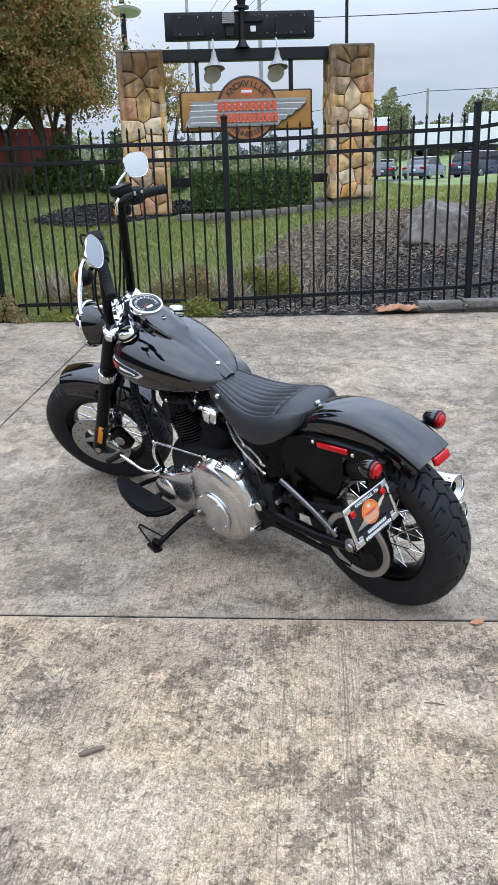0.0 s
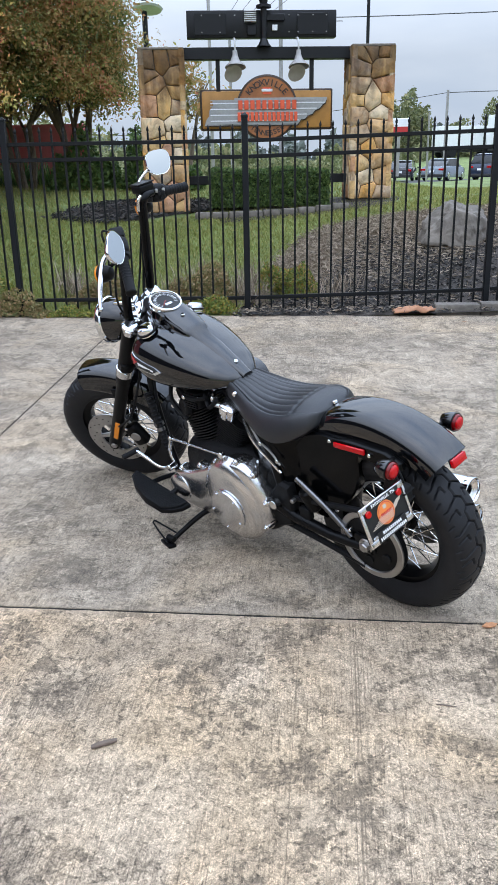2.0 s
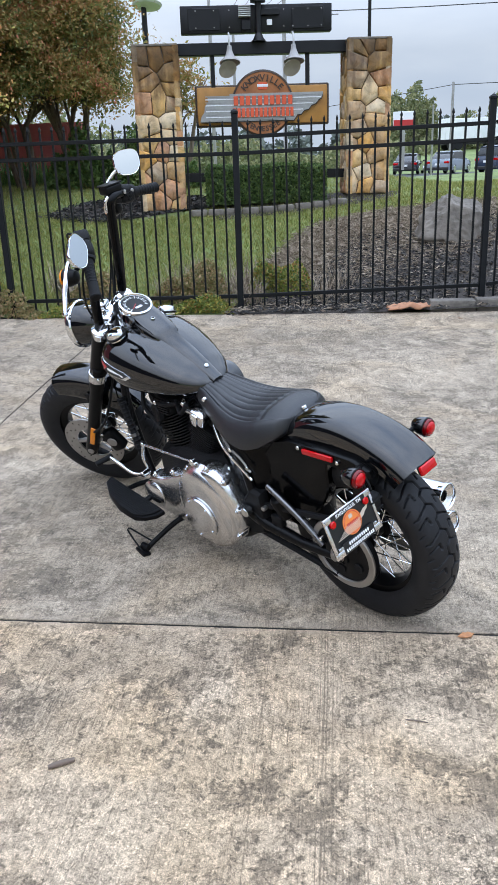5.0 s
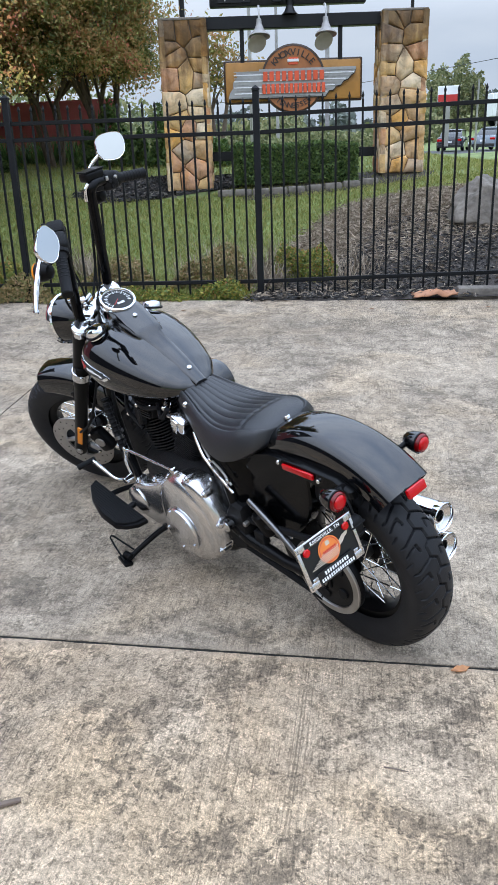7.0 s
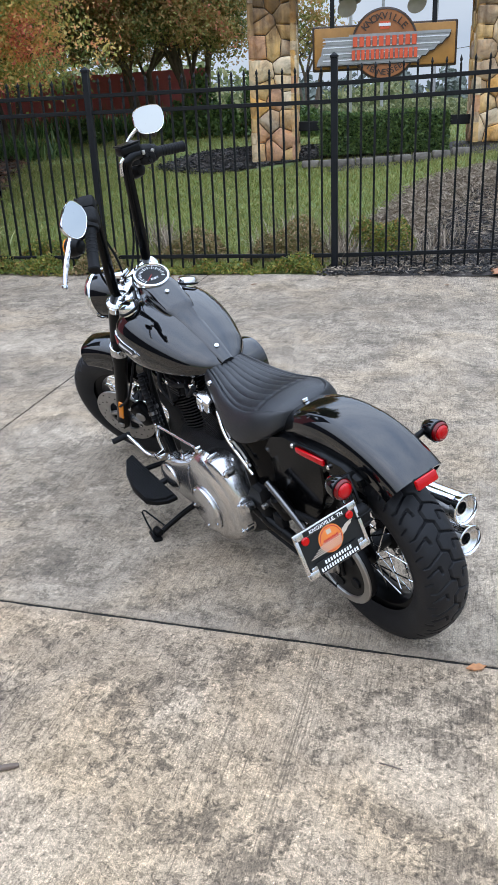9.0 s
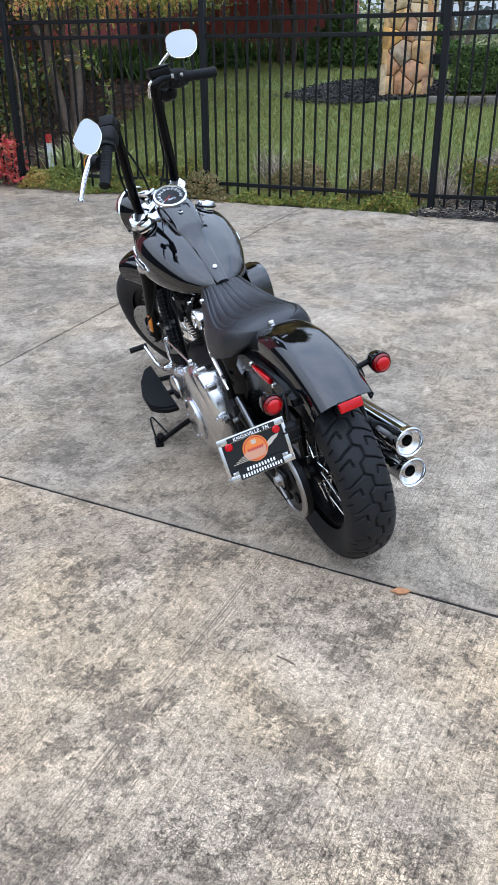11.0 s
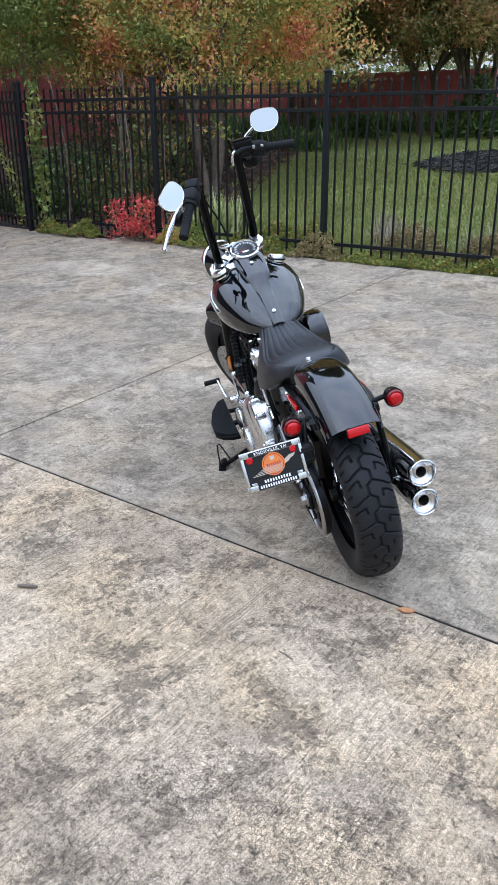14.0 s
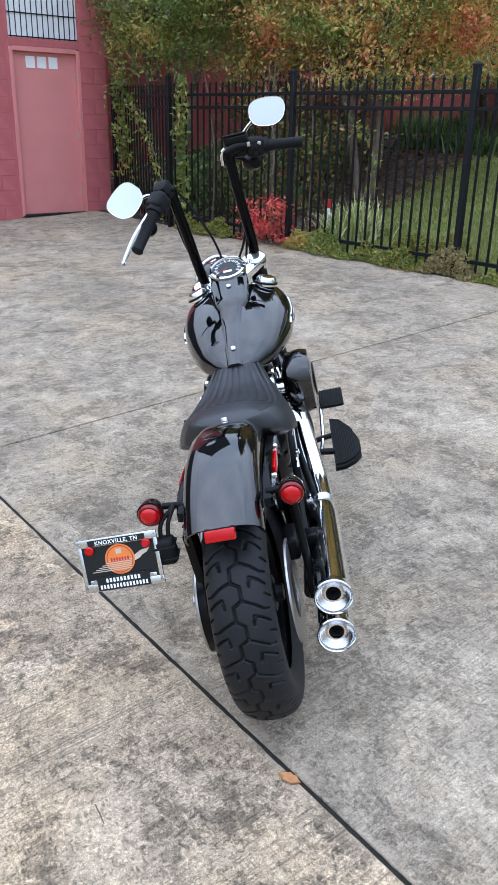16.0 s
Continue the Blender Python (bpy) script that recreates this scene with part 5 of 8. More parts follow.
part("intake", tube([(0.95, 0.0, 0.6), (0.96, -0.14, 0.6)], 0.035, 14, 1), M_CHROME, bike)
part("head_cover", box(0.84, -0.08, 0.66, 0.1, 0.07, 0.07, 0.02, 3), M_CHROME, bike)
for nm, z_end, x_end, y_end, start in (("upper_muffler", 0.394, -0.05, -0.216, (0.85, -0.13, 0.56)), ("lower_muffler", 0.29, -0.065, -0.205, (1.22, -0.1, 0.6))):
    x0 = x_end + 0.56
    mf = part(nm, tube([(x0, y_end + 0.015, z_end - 0.045), (x0 - 0.03, y_end + 0.0145, z_end - 0.0425), (x0 - 0.07, y_end + 0.013, z_end - 0.039), (x0 - 0.12, y_end + 0.0115, z_end - 0.035), (x_end, y_end, z_end)], [0.028, 0.04, 0.045, 0.046, 0.047], 32, 1, cap=False), M_CHROME, bike, "long chrome exhaust muffler")
    tip_ax = Vector((-1, -0.02, 0.06)).normalized()
    q = Vector((x_end, y_end, z_end))
    part("muffler_tip", lathe([(0.047, -0.02), (0.0495, -0.004), (0.05, 0.004), (0.047, 0.006), (0.044, 0.002), (0.0435, -0.004)], q, tip_ax, 36), M_CHROME, mf, "flared chrome tip")
    part("end_cone", lathe([(0.0438, -0.003), (0.042, -0.006), (0.032, -0.011), (0.026, -0.016), (0.023, -0.012), (0.0195, -0.012), (0.019, -0.02)], q, tip_ax, 36), M_SATIN, mf, "dished satin steel end round the outlet")
    # matte black inside of the outlet
    part("outlet", lathe([(0.0195, -0.016), (0.019, -0.05), (0.0, -0.052)], q, tip_ax, 24), M_MATTEBLACK, mf)
    if nm == "upper_muffler":
        pts = [(x0 + 0.01, y_end + 0.015, z_end - 0.046), (0.66, -0.18, 0.36), (0.76, -0.165, 0.43), (0.82, -0.15, 0.52), (0.83, -0.11, 0.56)]
    else:
        pts = [(x0 + 0.01, y_end + 0.015, z_end - 0.046), (0.85, -0.175, 0.23), (1.05, -0.165, 0.26), (1.18, -0.15, 0.36), (1.25, -0.13, 0.5), (1.21, -0.09, 0.58)]
    part("exhaust_header", tube(pts, 0.026, 18, 8), M_CHROME, bike, "curved chrome exhaust header")
part("heat_shield", tube([(0.5, -0.207, 0.365), (0.63, -0.195, 0.375), (0.74, -0.18, 0.44), (0.8, -0.17, 0.52)], [0.034, 0.037, 0.036, 0.03], 18, 6), M_CHROME, bike)
part("muffler_bracket", box(0.24, -0.17, 0.36, 0.05, 0.04, 0.12, 0.008, 2), M_BLACK, bike)
part("shock_link", tube([(0.14, -0.15, 0.58), (0.12, -0.155, 0.45), (0.09, -0.16, 0.33)], 0.012, 10), M_BLACK, bike)

# rider footboards, pedal, shifter, kickstand
def footboard(sd):
    outl = [(1.345, 0.0), (1.33, 0.028), (1.25, 0.062), (1.15, 0.082), (1.05, 0.08), (1.015, 0.06), (0.99, 0.03), (0.985, 0.0)]
    tilt = radians(8)
    m = Matrix.Translation((0, 0.25 * sd, 0.262)) @ Matrix.Translation((1.15, 0, 0)) @ Matrix.Rotation(-tilt, 4, "Y") @ Matrix.Translation((-1.15, 0, 0))
    o = [(x, y * sd * 1.3) for x, y in outl]
    fb = part("footboard", slab(o, -0.02, 0.0, 0.004), M_BLACK, bike, "black half-moon footboard with a ribbed rubber pad", m=m)
    c = Vector((1.16, 0.04 * sd * 1.3))
    part("pad", slab([tuple(c + (Vector(p) - c) * 0.93) for p in o], 0.0, 0.008, 0.003), M_GRIP, fb, "ribbed black rubber pad", m=m)
    for k in range(9):
        u = 0.010 + k * 0.0092
        x1 = float(np.interp(u / 1.3, (0.0, 0.028, 0.062, 0.082), (1.345, 1.33, 1.25, 1.15)))
        x0 = float(np.interp(u / 1.3, (0.0, 0.03, 0.06, 0.082), (0.985, 0.99, 1.015, 1.07)))
        part("rib", box((x0 + x1) / 2, u * sd, 0.0085, (x1 - x0) * 0.87, 0.004, 0.003, 0.0008, 1), M_GRIP, fb, m=m)
    part("bracket", tube([(1.06, 0.14 * sd, 0.3), (1.08, 0.2 * sd, 0.27), (1.1, 0.27 * sd, 0.25)], 0.013, 10), M_BLACK, fb)
    part("bracket", tube([(1.2, 0.13 * sd, 0.25), (1.22, 0.2 * sd, 0.26), (1.23, 0.27 * sd, 0.265)], 0.011, 10), M_BLACK, fb)


footboard(1)
footboard(-1)
shift = part("shift_lever", tube([(1.09, 0.235, 0.375), (1.14, 0.25, 0.37), (1.2, 0.258, 0.392), (1.275, 0.262, 0.415)], 0.0075, 10), M_CHROME, bike, "chrome gear shift lever")
part("shift_peg", tube([(1.275, 0.25, 0.415), (1.29, 0.325, 0.41)], 0.012, 12, 1), M_GRIP, shift)
part("pivot", disc((1.09, 0.225, 0.375), Y_AX, 0.014, 0.04, 0.003), M_CHROME, shift)
part("shift_arm", tube([(1.1, 0.2, 0.375), (1.115, 0.2, 0.43), (1.085, 0.2, 0.5)], 0.0075, 10), M_CHROME, bike)
part("shift_rod", tube([(1.085, 0.2, 0.497), (0.78, 0.2, 0.512)], 0.0055, 10, 1), M_CHROME, bike)
part("shift_rod_end", disc((0.775, 0.2, 0.512), Y_AX, 0.014, 0.02, 0.003), M_CHROME, bike)
part("shift_rod_end", disc((1.085, 0.2, 0.5), Y_AX, 0.011, 0.02, 0.003), M_CHROME, bike)
brake = part("brake_pedal", tube([(1.1, -0.2, 0.24), (1.22, -0.215, 0.26), (1.34, -0.222, 0.3), (1.43, -0.225, 0.335)], 0.008, 10), M_CHROME, bike, "chrome brake pedal with a rubber pad")
part("pedal_pad", box(1.44, -0.272, 0.34, 0.12, 0.1, 0.016, 0.006, 2, Euler((0, radians(-14), 0)).to_matrix().to_4x4()), M_GRIP, brake, "ribbed black pedal pad")
for k in range(8):
    part("rib", box(1.44, -0.272 - 0.042 + k * 0.012, 0.35, 0.108, 0.005, 0.004, 0.001, 1, Euler((0, radians(-14), 0)).to_matrix().to_4x4()), M_GRIP, brake)
stand = part("kickstand", tube([(0.9, 0.14, 0.2), (0.968, 0.205, 0.172), (1.02, 0.3, 0.115), (1.035, 0.345, 0.09)], [0.014, 0.012, 0.011, 0.011], 10), M_BLACK, bike, "black kickstand folded out on its foot")
part("foot", box(1.045, 0.365, 0.083, 0.075, 0.035, 0.014, 0.004, 2, Euler((radians(13.6), 0, radians(-10))).to_matrix().to_4x4()), M_BLACK, stand)
part("foot_pivot", disc((1.04, 0.35, 0.1), (1, 0, 0), 0.015, 0.04, 0.003), M_BLACK, stand)
part("wire_loop", tube([(1.04, 0.372, 0.092), (1.1, 0.364, 0.127), (1.138, 0.356, 0.149), (1.142, 0.348, 0.151), (1.135, 0.342, 0.149), (1.09, 0.332, 0.132), (1.035, 0.32, 0.112)], 0.004, 8, 1), M_BLACK, stand)

# front wheel
tyre("front_tyre", (XF, 0, RF), RF, 0.068, STEER, 700, 49)
front_rim = wheel("front", (XF, 0, RF), RF, 0.042, 36, STEER)
rotor = part("brake_disc", lathe([(0.085, 0.098), (0.148, 0.098), (0.15, 0.101), (0.15, 0.104), (0.148, 0.107), (0.085, 0.107)], (XF, 0, RF), Y_AX, 56, closed_profile=True), M_STEEL, bike, "drilled steel brake rotor", m=STEER)
for k in range(30):
    a = 2 * math.pi * k / 30
    r = 0.105 + 0.032 * ((k % 3) / 2)
    part("drill_hole", disc((XF + r * math.sin(a), 0.107, RF + r * math.cos(a)), Y_AX, 0.004, 0.002, 0.0005, 8), M_GRIP, rotor, m=STEER)
for k in range(5):
    a = 2 * math.pi * k / 5
    part("rotor_arm", tube([(XF + 0.03 * math.sin(a), 0.092, RF + 0.03 * math.cos(a)), (XF + 0.1 * math.sin(a + 0.25), 0.1, RF + 0.1 * math.cos(a + 0.25))], [0.014, 0.008], 8, 1), M_STEEL, rotor, m=STEER)
cal = part("brake_caliper", box(XF - 0.135, 0.115, RF + 0.035, 0.07, 0.055, 0.12, 0.016, 3, Euler((0, radians(20), 0)).to_matrix().to_4x4()), M_BLACK, bike, "black brake caliper", m=STEER)
part("caliper_badge", disc((XF - 0.14, 0.145, RF + 0.04), Y_AX, 0.024, 0.006, 0.002), M_STEEL, cal, m=STEER)
for dz in (-0.045, 0.06):
    part("bolt", disc((XF - 0.11, 0.146, RF + 0.03 + dz), Y_AX, 0.008, 0.01, 0.002, 8), M_CHROME, cal, m=STEER)


def fork_x(z):
    return XF - 0.577 * (z - RF)


for sd in (1, -1):
    y = 0.122 * sd
    leg = part("fork_leg", tube([(fork_x(RF - 0.035), y, RF - 0.035), (fork_x(RF + 0.0), y, RF), (fork_x(0.4), y, 0.4), (fork_x(0.68), y, 0.68)], [0.026, 0.031, 0.029, 0.029], 20, 4), M_BLACK, bike, "black telescopic fork leg", m=STEER)
    part("fork_cover", tube([(fork_x(0.68), y, 0.68), (fork_x(0.95), y, 0.95)], 0.033, 20, 1), M_BLACK, leg, m=STEER)
    part("fork_band", lathe([(0.034, -0.022), (0.038, -0.02), (0.038, 0.02), (0.034, 0.022)], (fork_x(0.735), y, 0.735), AXIS_DIR, 28), M_SATIN, leg, "silver clamp band", m=STEER)
    part("bolt", disc((fork_x(0.735) - 0.02, y + 0.034 * sd, 0.735), Y_AX, 0.008, 0.01, 0.002, 10), M_CHROME, leg, m=STEER)
    part("fork_reflector", box(fork_x(0.405) - 0.01, y + 0.031 * sd, 0.405, 0.024, 0.008, 0.112, 0.004, 2, Euler((0, radians(-30), 0)).to_matrix().to_4x4()), M_AMBER, leg, "amber side reflector", m=STEER)
    part("axle_cap", disc((XF, y + 0.029 * sd, RF - 0.01), Y_AX, 0.015, 0.012, 0.003), M_STEEL, leg, m=STEER)
    part("top_cap", lathe([(0.037, 0.0), (0.037, 0.012), (0.026, 0.022), (0.0, 0.024)], (fork_x(0.955), y, 0.955), AXIS_DIR, 28), M_CHROME, leg, m=STEER)
for z, mt, th in ((0.945, M_CHROME, 0.028), (0.77, M_BLACK, 0.036)):
    outl = [(-0.045, -0.06), (-0.012, -0.152), (0.03, -0.152), (0.05, -0.06), (0.05, 0.06), (0.03, 0.152), (-0.012, 0.152), (-0.045, 0.06)]
    m = STEER @ Matrix.Translation((fork_x(z) - 0.015, 0, z)) @ Matrix.Rotation(radians(-30), 4, "Y")
    part("triple_clamp", slab([tuple(q) for q in refined(outl, 3)], -th / 2, th / 2, 0.005), mt, bike, m=m)

# front fender
part("front_fender", fender_sheet(XF, RF, RF + 0.05, 0.078, radians(60), radians(-13), lambda u: 0.02 + 0.03 * math.sin(math.pi * u), 36), M_PAINT, bike, "gloss black front fender", angle=60, m=STEER)
for sd in (1, -1):
    part("fender_bracket", box(fork_x(0.55) + 0.01, 0.09 * sd, 0.56, 0.07, 0.012, 0.09, 0.004, 2), M_BLACK, bike, m=STEER)

# headlight
HC = Vector((fork_x(0.9) + 0.115, 0, 0.92))
h_ax = Vector((1, 0, -0.03)).normalized()
lamp = part("headlight", lathe([(0.0, -0.13), (0.03, -0.125), (0.065, -0.1), (0.088, -0.055), (0.094, -0.01), (0.094, 0.03)], HC, h_ax, 44), M_PAINT, bike, "round black headlight with a chrome rim", m=STEER)
part("headlight_rim", lathe([(0.095, 0.012), (0.1, 0.018), (0.1, 0.034), (0.094, 0.042), (0.086, 0.04)], HC, h_ax, 44), M_CHROME, lamp, "chrome rim", m=STEER)
part("lens", lathe([(0.088, 0.036), (0.06, 0.048), (0.0, 0.054)], HC, h_ax, 36), M_SATIN, lamp, m=STEER)
part("headlight_bracket", box(HC.x - 0.09, 0, HC.z + 0.085, 0.1, 0.05, 0.02, 0.006, 2), M_CHROME, bike, m=STEER)

# risers and handlebar
BL, BR = Vector((1.31, 0.112, 0.955)), Vector((1.405, -0.093, 1.0))
CL, CR = Vector((1.189, 0.136, 1.325)), Vector((1.302, -0.08, 1.397))
GL0, GL1 = Vector((1.125, 0.192, 1.265)), Vector((1.008, 0.268, 1.158))
GR0, GR1 = Vector((1.345, -0.21, 1.378)), Vector((1.352, -0.348, 1.361))
c_mid = (BL + BR) / 2
part("handlebar", tube([GL0 + (GL0 - GL1) * 0.02, CL + (GL0 - CL) * 0.35 + Vector((0, 0, 0.004)), CL + Vector((0.004, -0.004, -0.012)), CL.lerp(BL, 0.12), CL.lerp(BL, 0.5), BL.lerp(CL, 0.05), BL + Vector((0.0, -0.02, -0.03)), c_mid + Vector((0, 0, -0.03)), BR + Vector((0, 0.02, -0.03)), BR.lerp(CR, 0.05), CR.lerp(BR, 0.5), CR.lerp(BR, 0.12), CR + Vector((0.0, -0.006, -0.012)), CR + (GR0 - CR) * 0.35 + Vector((0, 0, 0.004)), GR0], 0.019, 16, 5), M_PAINT_DIM, bike, "tall black ape-hanger handlebar")
for q in (BL, BR):
    part("riser_clamp", box(q.x, q.y, q.z - 0.035, 0.055, 0.06, 0.06, 0.014, 3, Matrix.Rotation(radians(28), 4, "Z") @ Matrix.Rotation(radians(-20), 4, "Y")), M_CHROME, bike, "chrome handlebar riser")
cl = part("clamp_cover", box(c_mid.x, c_mid.y, c_mid.z - 0.02, 0.07, 0.17, 0.035, 0.012, 3, Matrix.Rotation(radians(28), 4, "Z") @ Matrix.Rotation(radians(-15), 4, "Y") @ Matrix.Rotation(radians(-9), 4, "X")), M_CHROME, bike, "chrome clamp cover")
for k in (-1, 1):
    part("bolt", disc((c_mid.x - 0.02 * k, c_mid.y + 0.05 * k, c_mid.z + 0.0), (0, 0, 1), 0.009, 0.02, 0.002, 10), M_CHROME, cl)
for g0, g1, sd in ((GL0, GL1, 1), (GR0, GR1, -1)):
    d = (g1 - g0).normalized()
    grip = part("grip", tube([g0 + d * 0.005, g0 + d * 0.02, g0 + d * 0.03, g1 - d * 0.012, g1 - d * 0.004, g1], [0.021, 0.022, 0.019, 0.019, 0.021, 0.018], 20, 1), M_GRIP, bike, "black rubber handlebar grip")
    for k in range(6):
        q = g0 + d * (0.04 + 0.014 * k)
        part("grip_ring", lathe([(0.0188, -0.003), (0.0202, 0.0), (0.0188, 0.003)], q, d, 20), M_GRIP, grip)
    hx = frame_of(g0 - d * 0.03, d, (0, 0, 1))
    sw = part("switch_housing", box(0, 0, 0, 0.072, 0.07, 0.066, 0.02, 4), M_CASE, bike, "black switch housing", m=hx)
    for q, rr in (((-0.012, 0.0, 0.034), 0.009), ((0.014, 0.012, 0.033), 0.007), ((0.0, -0.02, 0.032), 0.008)):
        part("button", disc(q, (0, 0, 1), rr, 0.012, 0.002, 14), M_STEEL if rr == 0.007 else M_GRIP, sw, m=hx)
    part("collar", lathe([(0.02, -0.012), (0.029, -0.01), (0.031, 0.0), (0.029, 0.01), (0.02, 0.012)], g0 + d * 0.004, d, 20), M_CASE, sw)
    part("switch", box(0.005, 0.0, 0.036, 0.018, 0.02, 0.008, 0.002, 2), M_GRIP, sw, m=hx)
    part("switch", box(-0.024, 0.012, 0.035, 0.012, 0.016, 0.008, 0.002, 2), M_STEEL, sw, m=hx)
    part("perch_clamp", box(0, 0, 0, 0.05, 0.06, 0.058, 0.012, 2), M_CASE, bike, m=frame_of(g0 - d * 0.088, d, (0, 0, 1)))
# brake reservoir, levers
res = part("brake_reservoir", box(0, 0, 0, 0.085, 0.05, 0.034, 0.01, 3), M_BLACK, bike, "black brake fluid reservoir", m=frame_of(Vector((1.33, -0.115, 1.42)), (0.1, -1, 0), (-1, -0.1, 0)))
part("reservoir_lid", box(0, 0, 0, 0.088, 0.053, 0.006, 0.002, 1), M_BLACK, res, m=frame_of(Vector((1.33, -0.115, 1.438)), (0.1, -1, 0), (-1, -0.1, 0)))
lever = part("clutch_lever", tube([(1.19, 0.19, 1.275), (1.195, 0.235, 1.245), (1.15, 0.3, 1.18), (1.112, 0.345, 1.12)], [0.011, 0.011, 0.0105, 0.007], 10), M_CHROME, bike, "polished clutch lever")
part("lever_ball", lathe([(0.0, -0.011), (0.008, -0.008), (0.011, 0), (0.008, 0.008), (0.0, 0.011)], (1.11, 0.348, 1.116), (0, 0, 1), 14), M_CHROME, lever)
lever = part("brake_lever", tube([(1.39, -0.14, 1.392), (1.42, -0.17, 1.385), (1.435, -0.26, 1.368), (1.43, -0.33, 1.355)], [0.009, 0.0085, 0.0085, 0.006], 10), M_CHROME, bike, "polished brake lever")
part("lever_ball", lathe([(0.0, -0.011), (0.008, -0.008), (0.011, 0), (0.008, 0.008), (0.0, 0.011)], (1.43, -0.335, 1.354), (0, 0, 1), 14), M_CHROME, lever)


ml_n = Vector((-0.86, -0.5, 0.26)).normalized()
ml_u = Vector((0.02, -0.8, 0.6))
ml_u = (ml_u - ml_n * ml_u.dot(ml_n)).normalized()
MLR, MLU = ml_u, ml_n.cross(ml_u)


def mirror(name, c, right, up, stem, sd):
    right, up = Vector(right).normalized(), Vector(up)
    m = frame_of(c, right, up)
    outl = [(-0.066, -0.012), (-0.06, 0.026), (-0.03, 0.044), (0.03, 0.046), (0.06, 0.036), (0.067, 0.008), (0.056, -0.024), (0.025, -0.045), (-0.02, -0.046), (-0.05, -0.036)]
    o = refined([(x * sd, y * 1.04) for x, y in outl], 4)
    if sd < 0:
        o = o[::-1]
    rings = [[(q.x * s, q.y * s, z) for q in o] for s, z in ((0.3, -0.026), (0.7, -0.022), (0.95, -0.01), (1.0, 0.0), (0.985, 0.004), (0.95, 0.003))]
    mr = part("mirror", loft(rings), M_CHROME, bike, "chrome oval rear-view mirror", m=m, angle=60)
    part("glass", loft([[(q.x * 0.95, q.y * 0.95, z) for q in o] for z in (0.0028, 0.0034)]), M_MIRROR, mr, m=m, smooth=False)
    part("stem", tube(stem, 0.0065, 10), M_CHROME, mr)


mirror("mirror", Vector((1.04, 0.267, 1.323)), MLR, MLU, [(1.165, 0.18, 1.30), (1.16, 0.215, 1.315), (1.11, 0.245, 1.305), (1.06, 0.265, 1.3)], -1)
mirror("mirror", Vector((1.366, -0.243, 1.487)), (0.08, -1, -0.1), (0.22, 0.0, 0.97), [(1.36, -0.13, 1.41), (1.385, -0.142, 1.43), (1.38, -0.17, 1.455), (1.37, -0.2, 1.475)], 1)

# front turn signals on the perches, cables
for q, sd in ((Vector((1.2, 0.25, 1.205)), 1), (Vector((1.42, -0.15, 1.33)), -1)):
    ax = (Vector((0.883, 0.47, 0.0)))
    sg = part("turn_signal", lathe([(0.0, -0.05), (0.012, -0.049), (0.024, -0.042), (0.032, -0.02), (0.034, 0.004), (0.0, 0.004)], q, ax, 28), M_BLACK, bike, "black bullet turn signal with an amber lens")
    part("lens", lathe([(0.0335, 0.003), (0.032, 0.012), (0.024, 0.018), (0.0, 0.022)], q, ax, 28), M_AMBER, sg, "amber lens")
    part("stalk", tube([q, q + Vector((-0.03, -0.05 * sd, 0.03))], 0.008, 8, 1), M_BLACK, sg)
for pts in ([(1.175, 0.15, 1.31), (1.24, 0.17, 1.34), (1.33, 0.12, 1.27), (1.36, 0.05, 1.1), (1.37, 0.03, 0.98)],
            [(1.31, -0.1, 1.37), (1.335, -0.09, 1.28), (1.4, -0.08, 1.1), (1.41, -0.05, 0.97)],
            [(1.305, -0.075, 1.34), (1.36, -0.07, 1.22), (1.42, -0.07, 1.08), (1.4, 0.0, 0.95)],
            [(1.2, 0.14, 1.28), (1.27, 0.15, 1.15), (1.33, 0.13, 1.02), (1.33, 0.09, 0.93)]):
    part("control_cable", tube(pts, 0.0045, 8), M_GRIP, bike)
part("brake_hose_fitting", tube([(1.3, -0.075, 1.40), (1.302, -0.06, 1.385), (1.31, -0.055, 1.345)], 0.007, 10), M_CHROME, bike)
for pts in ([(1.38, 0.03, 0.86), (1.36, 0.09, 0.7), (1.42, 0.15, 0.5), (1.52, 0.17, 0.42)], [(1.3, 0.06, 0.72), (1.27, 0.1, 0.6), (1.24, 0.13, 0.45), (1.18, 0.14, 0.3)]):
    part("brake_hose", tube(pts, 0.0055, 8), M_GRIP, bike)

# ---- walls and the building ----
def wall(name, a, b, z0, z1, thick, label, material=None):
    a, b = Vector(a), Vector(b)
    d = b - a
    m = Matrix.Translation((*((a + b) / 2), (z0 + z1) / 2)) @ Matrix.Rotation(math.atan2(d.y, d.x), 4, "Z")
    return tagged(part(name, box(0, 0, 0, d.length, thick, z1 - z0), material or M_RED, None, m=m, smooth=False), label, "wall", kind="structure")


BX = -9.5
# the wall with the door: an opening goes through it
wall("wall_west_near", (BX - 0.12, 3.9), (BX - 0.12, 5.97), -1.2, 5.0, 0.24, "red painted block wall of a long building")
# added walls out of view: colour and heights chosen for the bike's reflections
M_UNSEENDARK = plain("unseen_dark_wall", (0.028, 0.028, 0.032), 0.7, var=0.2, scale=3)
wall("unseen_wall_far", (BX - 0.12, -26), (BX - 0.12, 3.89), -1.2, 3.3, 0.24, "added dark wall out of view that shapes reflections", M_UNSEENDARK)
wall("unseen_wall_upper", (BX - 0.12, 3.9), (BX - 0.12, 7.38), 5.0, 9.5, 0.24, "added dark upper wall out of view that darkens reflections", M_UNSEENDARK)
wall("wall_west_jamb", (BX - 0.12, 6.97), (BX - 0.12, 7.38), -0.1, 5.0, 0.24, "red painted block wall beside the door")
